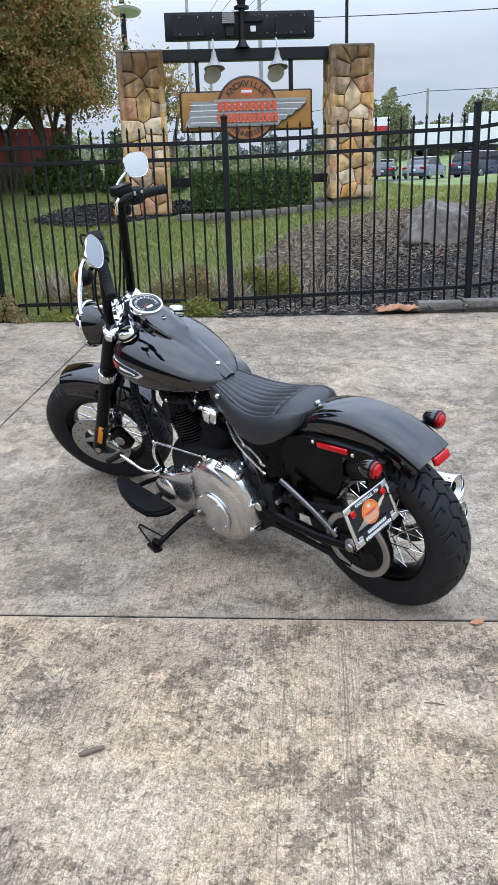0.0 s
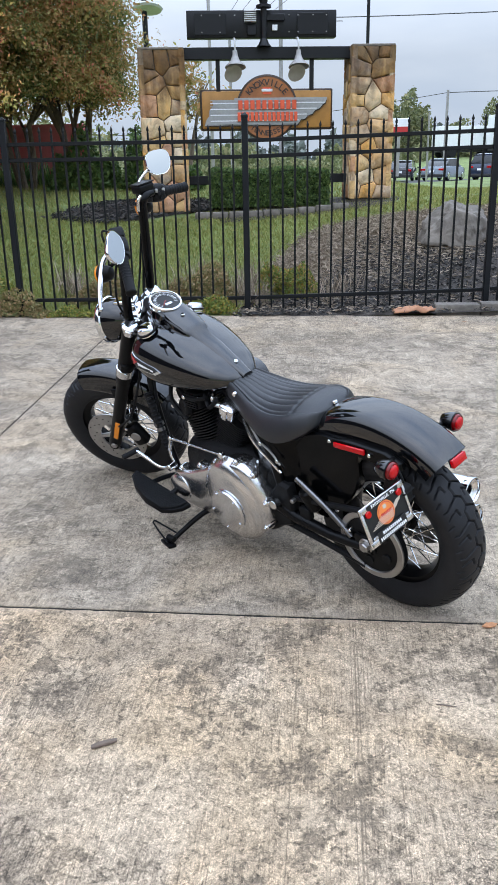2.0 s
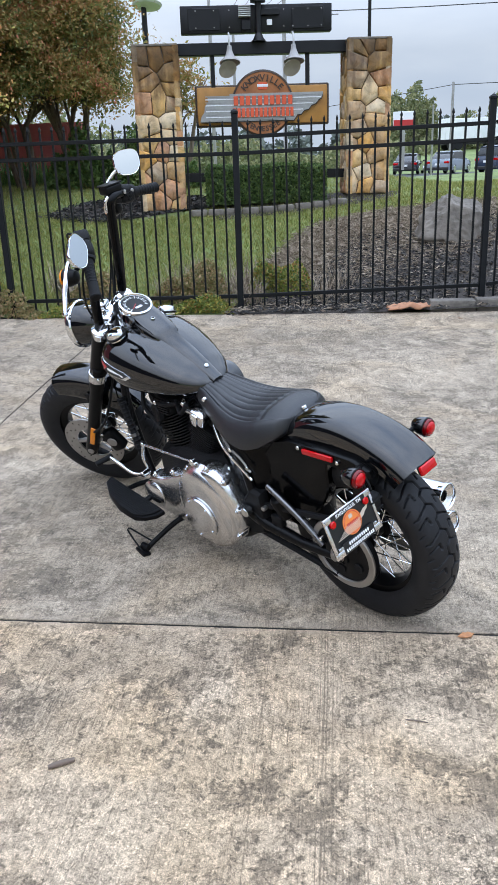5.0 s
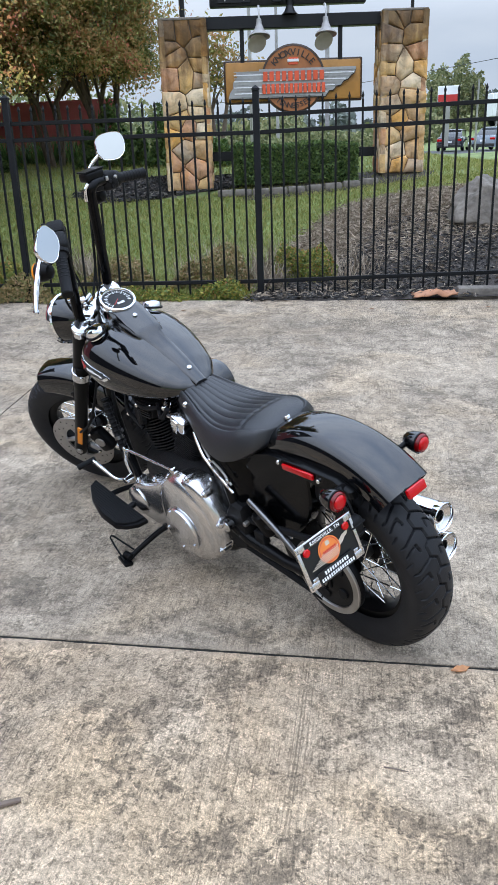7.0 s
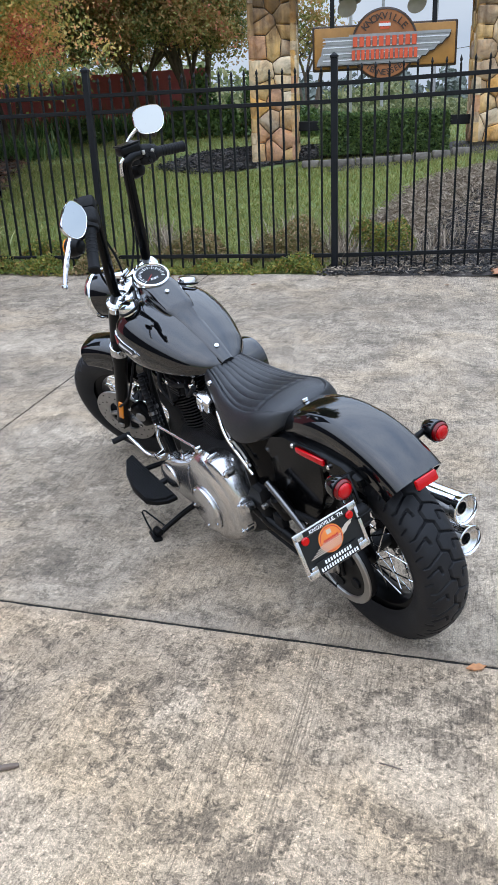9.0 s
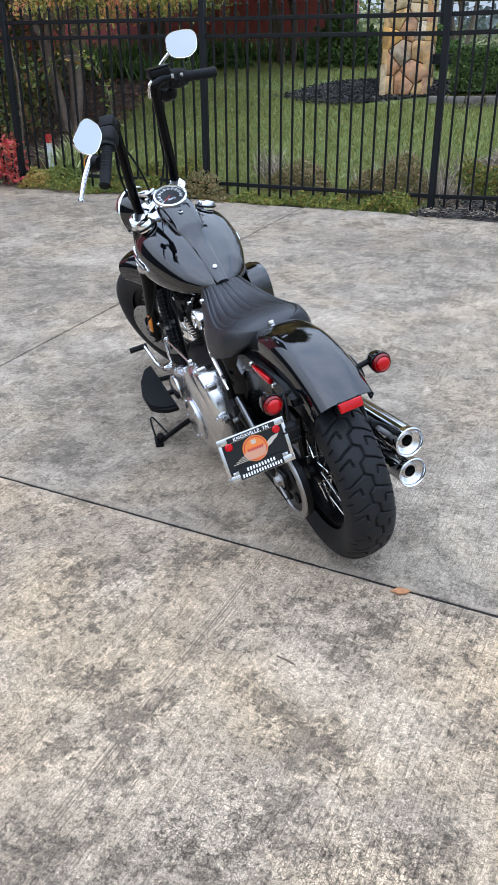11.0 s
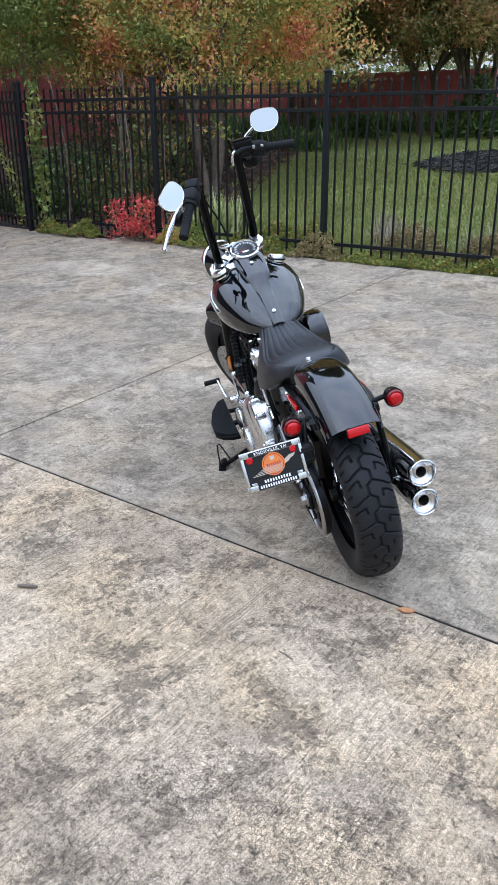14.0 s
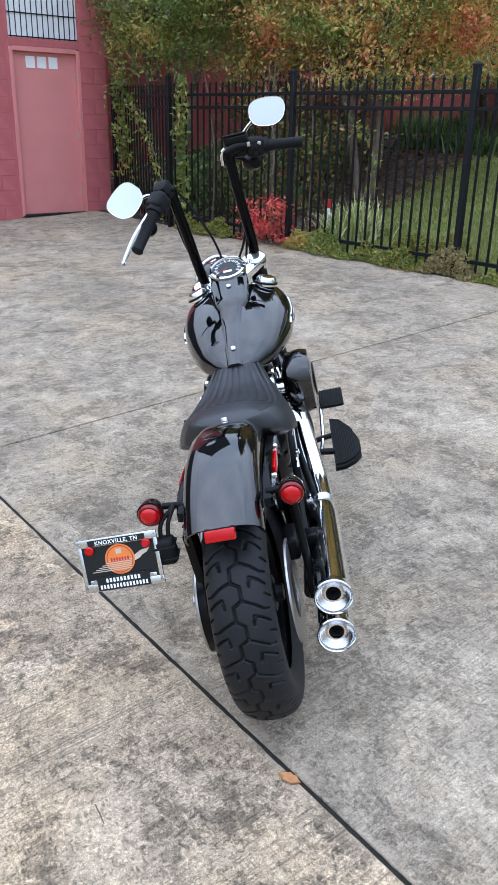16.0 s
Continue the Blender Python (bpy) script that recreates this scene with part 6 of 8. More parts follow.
wall("wall_west_over", (BX - 0.12, 5.97), (BX - 0.12, 6.97), 3.35, 5.0, 0.24, "red painted block wall above the barred window")
# its upper part is out of view, raised only to darken reflections
wall("wall_return", (-13.0, 7.26), (BX - 0.24, 7.26), -0.1, 9.5, 0.24, "red painted block side wall")
wall("wall_inner", (-13.0, 7.38), (-13.0, 16.6), 0.4, 3.3, 0.3, "dark red painted block wall behind the garden")
wall("wall_north", (-12.85, 16.6), (-4.95, 16.6), 0.8, 2.5, 0.3, "low red painted block wall behind the lawn")
tagged(part("trim_fascia", box(-13.0, 12.0, 3.47, 0.5, 9.4, 0.34, 0.01, 1), M_FASCIA, None), "cream fascia board along the roof edge", "trim", kind="structure")
tagged(part("roof_inner", box(-15.2, 12.0, 3.7, 4.6, 9.6, 0.12), M_FASCIA, None), "pale flat roof over the garden wing", "roof", kind="structure")

# blocks on the door wall, with shallow joints
jamb = bpy.data.objects["wall_west_jamb"]
near = bpy.data.objects["wall_west_near"]


def block_mesh(w, h):
    bm = box(0, 0, 0, 0.012, w - 0.004, h - 0.004, 0.003, 1)
    finish(bm, False)
    me = bpy.data.meshes.new("block")
    bm.to_mesh(me)
    bm.free()
    me.materials.append(M_RED)
    return me


FULL, HALF = block_mesh(0.4, 0.2), block_mesh(0.2, 0.2)
for r in range(17):
    z = 0.16 + r * 0.2
    y = 5.97 - 0.06
    off = 0 if r % 2 else 0.2
    for k in range(5):
        w = 0.4 if (k or not off) else 0.2
        blk = new("block", FULL if w == 0.4 else HALF)
        blk.parent = near
        blk.matrix_parent_inverse = near.matrix_world.inverted()
        blk.matrix_local = Matrix.Translation((BX + 0.003, y - w / 2, z + 0.1))
        y -= w
    y = 7.38
    for w in ((0.2, 0.2) if r % 2 else (0.4,)):
        blk = new("block", FULL if w == 0.4 else HALF)
        blk.parent = jamb
        blk.matrix_local = Matrix.Translation((BX + 0.003, y - w / 2, z + 0.1))
        y -= w

door = thing("door_1", "closed flat steel door painted salmon red", "door", Matrix.Translation((BX, 6.47, 0.21)), kind="structure")
part("door_leaf", box(-0.075, 0, 1.055, 0.045, 0.93, 2.11, 0.003, 1), M_DOOR, door)
for sy in (-0.485, 0.485):
    part("door_frame", box(-0.06, sy, 1.08, 0.14, 0.05, 2.17, 0.004, 1), M_DOOR, door)
part("door_frame", box(-0.06, 0, 2.145, 0.14, 0.92, 0.06, 0.004, 1), M_DOOR, door)
part("door_lintel", box(-0.07, 0, 2.225, 0.16, 1.02, 0.1, 0.003, 1), M_RED, door)
part("threshold", box(-0.05, 0, 0.0, 0.2, 0.95, 0.03, 0.003, 1), M_JOINT, door)
for hz in (0.3, 1.08, 1.83):
    part("hinge", box(-0.046, 0.455, hz, 0.02, 0.018, 0.11, 0.003, 1), M_STEEL, door)
for k, w in enumerate((0.13, 0.13, 0.13)):
    part("number_bar", box(-0.05, -0.2 + k * 0.165, 1.99, 0.006, w, 0.145, 0.001, 1), M_WHITE, door, "white painted number bar")
win = thing("window_1", "white window above the door behind black iron bars", "window", Matrix.Translation((BX, 6.47, 2.48)), kind="structure")
part("pane", box(-0.04, 0, 0.43, 0.02, 1.0, 0.86), plain("white_window_glass", (0.85, 0.86, 0.87), 0.12, var=0.03, scale=3, coat=1.0), win)
for k in range(13):
    part("bar", box(-0.01, -0.46 + k * 0.0767, 0.43, 0.01, 0.01, 0.86), M_BLACKSTEEL, win)
for z in (0.02, 0.3, 0.58, 0.85):
    part("cross_bar", box(-0.02, 0, z, 0.008, 0.99, 0.014), M_BLACKSTEEL, win)
part("sill", box(-0.08, 0, -0.015, 0.17, 1.0, 0.03, 0.004, 1), M_RED, win)


# ---- foliage ----
def leaf_mass(name, points, size, material, parent=None, label="", category="", seed=1, kind="", flat=0.0, long=1.7):
    """Many small folded leaves, one at each point."""
    rng = np.random.default_rng(seed)
    p = np.asarray(points)
    n = len(p)
    a = rng.normal(size=(n, 3))
    a[:, 2] *= 1 - flat
    a /= np.linalg.norm(a, axis=1)[:, None]
    b = rng.normal(size=(n, 3))
    b -= a * np.sum(a * b, axis=1)[:, None]
    b /= np.linalg.norm(b, axis=1)[:, None]
    c = np.cross(a, b)
    s = size * rng.uniform(0.6, 1.35, n)[:, None]
    tip, root = p + a * s * long * 0.5, p - a * s * long * 0.5
    l, r = p + b * s * 0.42 + c * s * 0.14, p - b * s * 0.42 + c * s * 0.14
    v = np.stack([root, r, tip, l], axis=1).reshape(-1, 3)
    f = [(4 * i, 4 * i + 1, 4 * i + 2) for i in range(n)] + [(4 * i, 4 * i + 2, 4 * i + 3) for i in range(n)]
    ob = raw(name, v.tolist(), f, material, parent, label)
    if category:
        tagged(ob, label, category, kind=kind)
    return ob


def blob_points(centre, radii, clumps, per, spread, rng, low=-1.0, dense=0.35):
    """Leaf points in clumps through an uneven crown, with gaps between."""
    out = []
    for _ in range(clumps):
        d = rng.normal(size=3)
        d /= np.linalg.norm(d)
        if d[2] < low:
            d[2] = abs(d[2])
        r = rng.uniform(dense, 1.0) ** 0.6 * rng.uniform(0.8, 1.12)
        c = np.array(centre) + d * np.array(radii) * r
        out.append(c + rng.normal(size=(per, 3)) * spread * np.array([1.0, 1.0, 0.6]) * rng.uniform(0.6, 1.3))
    return np.concatenate(out)


M_LEAF_AUTUMN = leafy("autumn_myrtle_leaves", [(0.0, (0.162, 0.225, 0.0613)), (0.28, (0.324, 0.372, 0.105)), (0.5, (0.568, 0.491, 0.149)), (0.68, (0.809, 0.503, 0.173)), (0.85, (0.889, 0.372, 0.173)), (1.0, (0.701, 0.212, 0.149))], 0.55, 0.42, 0.5)
M_LEAF_OLIVE = leafy("olive_leaves", [(0.0, (0.04, 0.064, 0.02)), (0.45, (0.1, 0.14, 0.036)), (0.7, (0.2, 0.2, 0.06)), (0.88, (0.32, 0.17, 0.06)), (1.0, (0.3, 0.1, 0.06))])
M_LEAF_RUST = leafy("rust_olive_leaves", [(0.0, (0.11, 0.14, 0.0451)), (0.3, (0.241, 0.25, 0.0753)), (0.5, (0.361, 0.271, 0.0953)), (0.72, (0.522, 0.281, 0.12)), (0.88, (0.381, 0.421, 0.131)), (1.0, (0.622, 0.231, 0.131))], 0.55, 0.42, 0.45)
M_LEAF_GREEN = leafy("green_leaves", [(0.0, (0.0851, 0.13, 0.0278)), (0.5, (0.199, 0.247, 0.0558)), (0.85, (0.383, 0.365, 0.0934)), (1.0, (0.568, 0.353, 0.112))], 0.55, 0.35, 0.5)
M_LEAF_HEDGE = leafy("hedge_leaves", [(0.0, (0.0298, 0.0638, 0.017)), (0.6, (0.085, 0.153, 0.0357)), (1.0, (0.17, 0.238, 0.0638))])
M_LEAF_COVER = leafy("ground_cover_leaves", [(0.0, (0.072, 0.123, 0.0256)), (0.5, (0.187, 0.23, 0.0432)), (0.8, (0.374, 0.317, 0.0576)), (1.0, (0.317, 0.13, 0.0504))])
M_LEAF_RED = leafy("red_shrub_leaves", [(0.0, (0.4, 0.0435, 0.0499)), (0.6, (0.761, 0.0904, 0.0904)), (1.0, (0.601, 0.24, 0.12))])
M_LEAF_STRAP = leafy("strap_leaves", [(0.0, (0.036, 0.081, 0.0216)), (0.6, (0.081, 0.162, 0.0396)), (1.0, (0.18, 0.252, 0.072))])
M_LEAF_PALE = leafy("pale_strap_leaves", [(0.0, (0.215, 0.273, 0.0878)), (0.6, (0.468, 0.507, 0.215)), (1.0, (0.731, 0.702, 0.41))])
M_LEAF_BROWN = leafy("brown_bush_leaves", [(0.0, (0.12, 0.128, 0.044)), (0.4, (0.224, 0.2, 0.068)), (0.75, (0.336, 0.232, 0.104)), (1.0, (0.464, 0.304, 0.176))])


def tree(name, base, height, trunks, crown_c, crown_r, clumps, per, leaf, size, seed, label, low=-0.45, tall=1.2):
    """Several bent trunks that fork into limbs, and a broken crown."""
    rnd = random.Random(seed)
    ob = thing(name, label, "tree", Matrix.Translation(base))
    cc = Vector(crown_c) - Vector(base)
    tips = []
    for k in range(trunks):
        a = 2 * math.pi * k / trunks + rnd.uniform(-0.4, 0.4)
        foot = Vector((0.09 * math.cos(a), 0.09 * math.sin(a), -0.15))
        fork = Vector((0.28 * math.cos(a) + cc.x * 0.25, 0.28 * math.sin(a) + cc.y * 0.25, height * rnd.uniform(0.42, 0.55)))
        mid = foot.lerp(fork, 0.5) + Vector((rnd.uniform(-0.07, 0.07), rnd.uniform(-0.07, 0.07), 0))
        part("trunk", tube([foot, mid, fork], [0.058, 0.048, 0.036], 9, 4), M_BARK, ob)
        for j in range(4):
            b = a + rnd.uniform(-1.1, 1.1)
            tip = cc + Vector((crown_r[0] * 0.75 * math.cos(b), crown_r[1] * 0.75 * math.sin(b), crown_r[2] * rnd.uniform(-0.5, 0.6)))
            m1 = fork.lerp(tip, 0.45) + Vector((0, 0, 0.16))
            part("limb", tube([fork - Vector((0, 0, 0.05)), m1, tip], [0.032, 0.02, 0.006], 7, 4), M_BARK, ob)
            tips.append((m1, tip))
            for q in range(3):
                s = m1.lerp(tip, rnd.uniform(0.1, 0.7))
                e = s + Vector((rnd.uniform(-0.5, 0.5), rnd.uniform(-0.5, 0.5), rnd.uniform(-0.15, 0.45)))
                part("twig", tube([s, s.lerp(e, 0.5) + Vector((0, 0, 0.05)), e], [0.011, 0.007, 0.003], 5, 2), M_BARK, ob)
    rng = np.random.default_rng(seed)
    pts = blob_points(tuple(cc), crown_r, clumps, per, 0.17, rng, low)
    up = pts[:, 2] - cc.z
    pts[:, 2] = cc.z + np.where(up > 0, up * min(tall, 1.6), up)
    leaf_mass("crown", pts, size, leaf, ob, seed=seed)
    # added crown out of view, in darker leaves, to darken the paint's reflections
    if tall > 2:
        top = (cc.x - 0.8, cc.y + 1.3, cc.z + crown_r[2] * tall * 0.62)
        leaf_mass("unseen_upper_crown", blob_points(top, (crown_r[0], crown_r[1] * 1.1, crown_r[2] * tall * 0.5), 520, 75, 0.3, rng), 0.13, M_LEAF_OLIVE, ob, seed=seed + 50)
    return ob


tree("myrtle_tree", (-5.65, 15.0, 1.25), 2.4, 4, (-6.0, 14.4, 3.75), (2.5, 1.8, 2.5), 1000, 135, M_LEAF_RUST, 0.038, 11, "multi-trunk crape myrtle with olive and rust autumn leaves", -0.52, 1.5)
tree("myrtle_tree", (-4.6, 15.0, 1.27), 2.3, 5, (-4.62, 14.3, 3.75), (1.3, 1.3, 2.4), 700, 130, M_LEAF_RUST, 0.036, 12, "multi-trunk crape myrtle with olive and rust autumn leaves", -0.52)
tree("myrtle_tree", (-6.15, 9.35, 0.75), 2.1, 5, (-6.6, 9.6, 3.25), (2.7, 1.5, 2.2), 980, 140, M_LEAF_AUTUMN, 0.032, 13, "crape myrtle with orange and green autumn leaves over the fence", -0.68, 4.2)
tree("myrtle_tree", (-8.3, 11.3, 0.95), 2.4, 4, (-8.8, 11.2, 3.5), (2.8, 1.7, 2.5), 920, 125, M_LEAF_AUTUMN, 0.035, 14, "crape myrtle with yellow, red and green autumn leaves", -0.55, 4.4)
tree("vine_tree", (-8.75, 8.0, 0.3), 2.2, 3, (-8.65, 7.85, 3.05), (1.2, 0.8, 1.1), 230, 85, M_LEAF_GREEN, 0.034, 15, "young green tree that hangs over the building's corner", -0.9, 2.2)
tree("myrtle_tree", (-8.6, 15.2, 1.25), 2.4, 4, (-8.6, 14.8, 3.8), (2.7, 1.4, 2.6), 720, 100, M_LEAF_RUST, 0.06, 17, "crape myrtle with brown and olive autumn leaves", -0.55)


# climbing vines on the left bays
def vine(pts, n, spread, seed, leaf, size=0.035):
    rng = np.random.default_rng(seed)
    line = curve_points(pts, 10)
    ob = thing("vine", "green leafy vine climbing on the steel fence", "vine", Matrix.Translation(line[0]))
    o = line[0]
    part("stem", tube([p - o for p in line], 0.006, 6, 1), M_BARK, ob)
    base = np.array([tuple(line[int(i)] - o) for i in rng.integers(0, len(line), n)])
    leaf_mass("leaves", base + rng.normal(size=(n, 3)) * spread, size, leaf, ob, seed=seed)


vine([(-7.0, 7.03, 0.2), (-6.97, 7.03, 0.9), (-7.02, 7.03, 1.4), (-6.99, 7.05, 1.95)], 420, (0.06, 0.03, 0.05), 21, M_LEAF_GREEN, 0.05)
vine([(-7.45, 7.08, 0.35), (-7.65, 7.1, 0.9), (-8.1, 7.18, 1.4), (-8.6, 7.25, 1.75)], 380, (0.06, 0.04, 0.05), 22, M_LEAF_GREEN, 0.04)
vine([(-5.0, 7.28, 1.3), (-4.4, 7.3, 1.5), (-4.05, 7.3, 1.25), (-4.0, 7.32, 0.85)], 120, (0.05, 0.03, 0.05), 23, M_LEAF_COVER, 0.04)
vine([(-8.8, 7.33, 0.9), (-8.9, 7.32, 1.3), (-8.95, 7.33, 1.9), (-9.0, 7.35, 2.5)], 900, (0.16, 0.08, 0.12), 24, M_LEAF_GREEN, 0.045)

# dense growth behind the left bays
rng = np.random.default_rng(40)
for i, (x0, x1, y0, y1, h, n, mt, nm, lb) in enumerate((
        (-9.3, -7.4, 7.6, 8.8, 1.0, 5200, M_LEAF_HEDGE, "shrub", "dark green shrub behind the fence"),
        (-7.4, -6.1, 7.7, 9.0, 1.9, 2800, M_LEAF_OLIVE, "shrub", "thin tangled dark red and green shrub"),
        (-9.0, -7.0, 8.8, 10.6, 2.3, 5600, M_LEAF_OLIVE, "shrub", "tangled dark shrub under the trees"))):
    px = rng.uniform(x0, x1, n)
    py = rng.uniform(y0, y1, n)
    top = h * (0.55 + 0.45 * np.sin(px * 3.1 + 1) * np.cos(py * 2.3))
    pz = np.array([lawn_z(a, b) for a, b in zip(px, py)]) + rng.uniform(0, 1, n) ** 0.7 * np.maximum(0.25, top)
    sh = thing(nm, lb, "shrub")
    leaf_mass("leaves", np.stack([px, py, pz], 1), 0.045, mt, sh, seed=50 + i)
    for k in range(9):
        bx, by = rng.uniform(x0, x1), rng.uniform(y0, y1)
        z = lawn_z(bx, by)
        part("stem", tube([(bx, by, z - 0.05), (bx + 0.05, by, z + h * 0.5), (bx + rng.uniform(-0.2, 0.2), by, z + h)], [0.014, 0.01, 0.004], 6, 2), M_BARK, sh)


def cover(x0, x1, y0, y1, h, n, mt, lb, size=0.035, seed=1, zf=lawn_z, nm="ground_cover", cat="ground cover"):
    """A low mound of small leaves."""
    r = np.random.default_rng(seed)
    px = r.uniform(x0, x1, n)
    u = r.uniform(-1, 1, n)
    edge = 0.75 + 0.25 * np.sin(px * 9.0 + seed) * np.sin(px * 3.7)
    py = (y0 + y1) / 2 + u * (y1 - y0) / 2 * edge
    env = np.sqrt(np.clip(1 - u * u, 0, 1)) * (0.6 + 0.4 * np.sin(px * 7 + seed * 2) * np.cos(px * 2.9))
    ends = np.clip(np.minimum(px - x0, x1 - px) / 0.15, 0.2, 1)
    pz = np.array([zf(a, b) for a, b in zip(px, py)]) + r.uniform(0.0, 1, n) ** 0.6 * h * np.maximum(0.15, env) * ends + 0.01
    return leaf_mass(nm, np.stack([px, py, pz], 1), size, mt, None, lb, cat, seed)


for i, (x0, x1, h, n, mt, lb) in enumerate((
        (-7.15, -6.05, 0.26, 2200, M_LEAF_COVER, "low green ground cover at the fence's foot"),
        (-5.15, -4.2, 0.3, 2200, M_LEAF_GREEN, "low green ground cover at the fence's foot"),
        (-4.2, -3.35, 0.22, 1900, M_LEAF_COVER, "low yellow-green ground cover at the fence's foot"),
        (-3.35, -2.72, 0.3, 1500, M_LEAF_BROWN, "brown dried-out ground cover at the fence's foot"),
        (-2.7, -2.15, 0.17, 1400, M_LEAF_COVER, "low yellow-green ground cover at the fence's foot"),
        (-2.15, -1.5, 0.18, 1600, M_LEAF_COVER, "low yellow-green ground cover at the fence's foot"),
        (-1.5, -0.85, 0.17, 1500, M_LEAF_COVER, "low yellow-green ground cover at the fence's foot"))):
    yc = fence_y((x0 + x1) / 2)
    cover(x0, x1, yc - 0.2, yc + 0.16, h, n * 2, mt, lb, 0.02, 60 + i)
for i, (x0, x1, y0, y1, h, n, mt, lb) in enumerate((
        (-4.3, -3.2, 7.65, 8.1, 0.34, 1700, M_LEAF_COVER, "bushy green and brown plant behind the fence"),
        (-2.7, -1.95, 7.75, 8.25, 0.3, 1400, M_LEAF_BROWN, "bushy green and brown plant behind the fence"),
        (-1.75, -0.95, 7.7, 8.3, 0.42, 2000, M_LEAF_BROWN, "bushy olive plant behind the fence"),
        (-0.85, -0.15, 7.95, 8.5, 0.45, 2000, M_LEAF_COVER, "bushy yellow-green plant behind the fence"))):
    cover(x0, x1, y0, y1, h, int(n * 2.6), mt, lb, 0.02, 80 + i, nm="bush", cat="bush")


def strap_clump(x, y, z, n, length, mt, lb, seed, spread=0.12, width=0.012, nm="strap_plant"):
    """Arching narrow leaves from one crown."""
    r = random.Random(seed)
    v, f = [], []
    for k in range(n):
        a = r.uniform(0, 2 * math.pi)
        ln = length * r.uniform(0.6, 1.1)
        out = r.uniform(0.25, 0.9)
        bx, by = r.gauss(0, spread), r.gauss(0, spread)
        sx, sy = -math.sin(a), math.cos(a)
        base = len(v)
        for q in range(5):
            t = q / 4
            d = ln * out * t
            h = ln * (t * 1.25 - 0.75 * out * t * t * 1.1)
            w = width * (1 - t) ** 0.6 * 0.5 + 0.001
            for s in (-1, 1):
                v.append((x + bx + math.cos(a) * d + sx * w * s, y + by + math.sin(a) * d + sy * w * s, z - 0.02 + max(0.0, h)))
        for q in range(4):
            f.append((base + 2 * q, base + 2 * q + 1, base + 2 * q + 3, base + 2 * q + 2))
    return tagged(raw(nm, v, f, mt, None), lb, "plant")


strap_clump(-4.98, 8.05, lawn_z(-4.98, 8.05), 340, 0.52, M_LEAF_PALE, "pale striped strap-leaved clump behind the fence", 31, 0.15, 0.022)
for k in range(26):
    x = -11.5 + k * 0.27
    strap_clump(x, 15.9 + 0.12 * math.sin(k * 2.1), lawn_z(x, 15.9) - 0.02, 60, 0.62, M_LEAF_STRAP, "dark green strap-leaved border plant at the wall", 100 + k, 0.16, 0.03, "border_plant")
for k in range(7):
    x = -7.9 + k * 0.3
    strap_clump(x, 12.3 + 0.2 * math.sin(k), lawn_z(x, 12.3), 55, 0.5, M_LEAF_STRAP, "dark green strap-leaved border plant under the trees", 140 + k, 0.16, 0.03, "border_plant")
for k in range(14):
    r = random.Random(900 + k)
    x, y = r.uniform(-2.9, 0.15), r.uniform(7.75, 8.6)
    strap_clump(x, y, lawn_z(x, y), 70, 0.34, M_STRAW, "tuft of dry straw-coloured grass on the bank", 160 + k, 0.07, 0.006, "grass_tuft")

# red shrub at the fence
rng = np.random.default_rng(77)
red = thing("red_shrub", "low shrub with bright red feathery leaves at the fence", "shrub")
pts = []
for k in range(26):
    c = np.array([-5.47 + rng.uniform(-0.33, 0.33), 7.1 + rng.uniform(-0.1, 0.2), 0.28 + rng.uniform(0, 0.5)])
    pts.append(c + rng.normal(size=(46, 3)) * (0.075, 0.06, 0.03))
    part("stem", tube([(c[0] * 0.6 - 5.47 * 0.4, 7.2, 0.2), (c[0], c[1] + 0.03, c[2] * 0.7 + 0.05), tuple(c)], [0.006, 0.004, 0.002], 5, 2), M_BARK, red)
leaf_mass("leaves", np.concatenate(pts), 0.03, M_LEAF_RED, red, seed=78)

# small red and white marker behind the fence
mk = thing("marker_post", "small white marker post with a red top", "marker", Matrix.Translation((-5.55, 8.15, lawn_z(-5.55, 8.15))))
part("post", box(0, 0, 0.14, 0.07, 0.03, 0.3, 0.004, 1), M_WHITE, mk)
part("red_top", box(0, 0, 0.335, 0.074, 0.034, 0.1, 0.004, 1), M_REDPRINT, mk)

# ---- beds, boulder, kerbs ----
def bed_sheet(name, outline, lift, material, label, n=34):
    poly = refined_outline(outline)
    bm = bmesh.new()
    c = sum(poly, Vector((0, 0))) / len(poly)
    rings = []
    for s in np.linspace(1.0, 0.02, 12):
        rings.append([bm.verts.new((q.x, q.y, lawn_z(q.x, q.y) + lift * min(1.0, (1.0 - s) * 6) + 0.012 * noise.noise(Vector((q.x * 4, q.y * 4, 0))) + 0.006)) for q in [c + (p - c) * s for p in poly]])
    for a, b in zip(rings, rings[1:]):
        for k in range(len(a)):
            bm.faces.new((a[k], a[(k + 1) % len(a)], b[(k + 1) % len(a)], b[k]))
    bm.faces.new(rings[-1])
    return tagged(part(name, bm, material, None), label, "mulch bed", kind="structure"), poly, c


def refined_outline(outl, n=5):
    p = curve_points([(*q, 0) for q in outl] + [(*outl[0], 0)], n)[:-1]
    return [Vector((q.x, q.y)) for q in p]


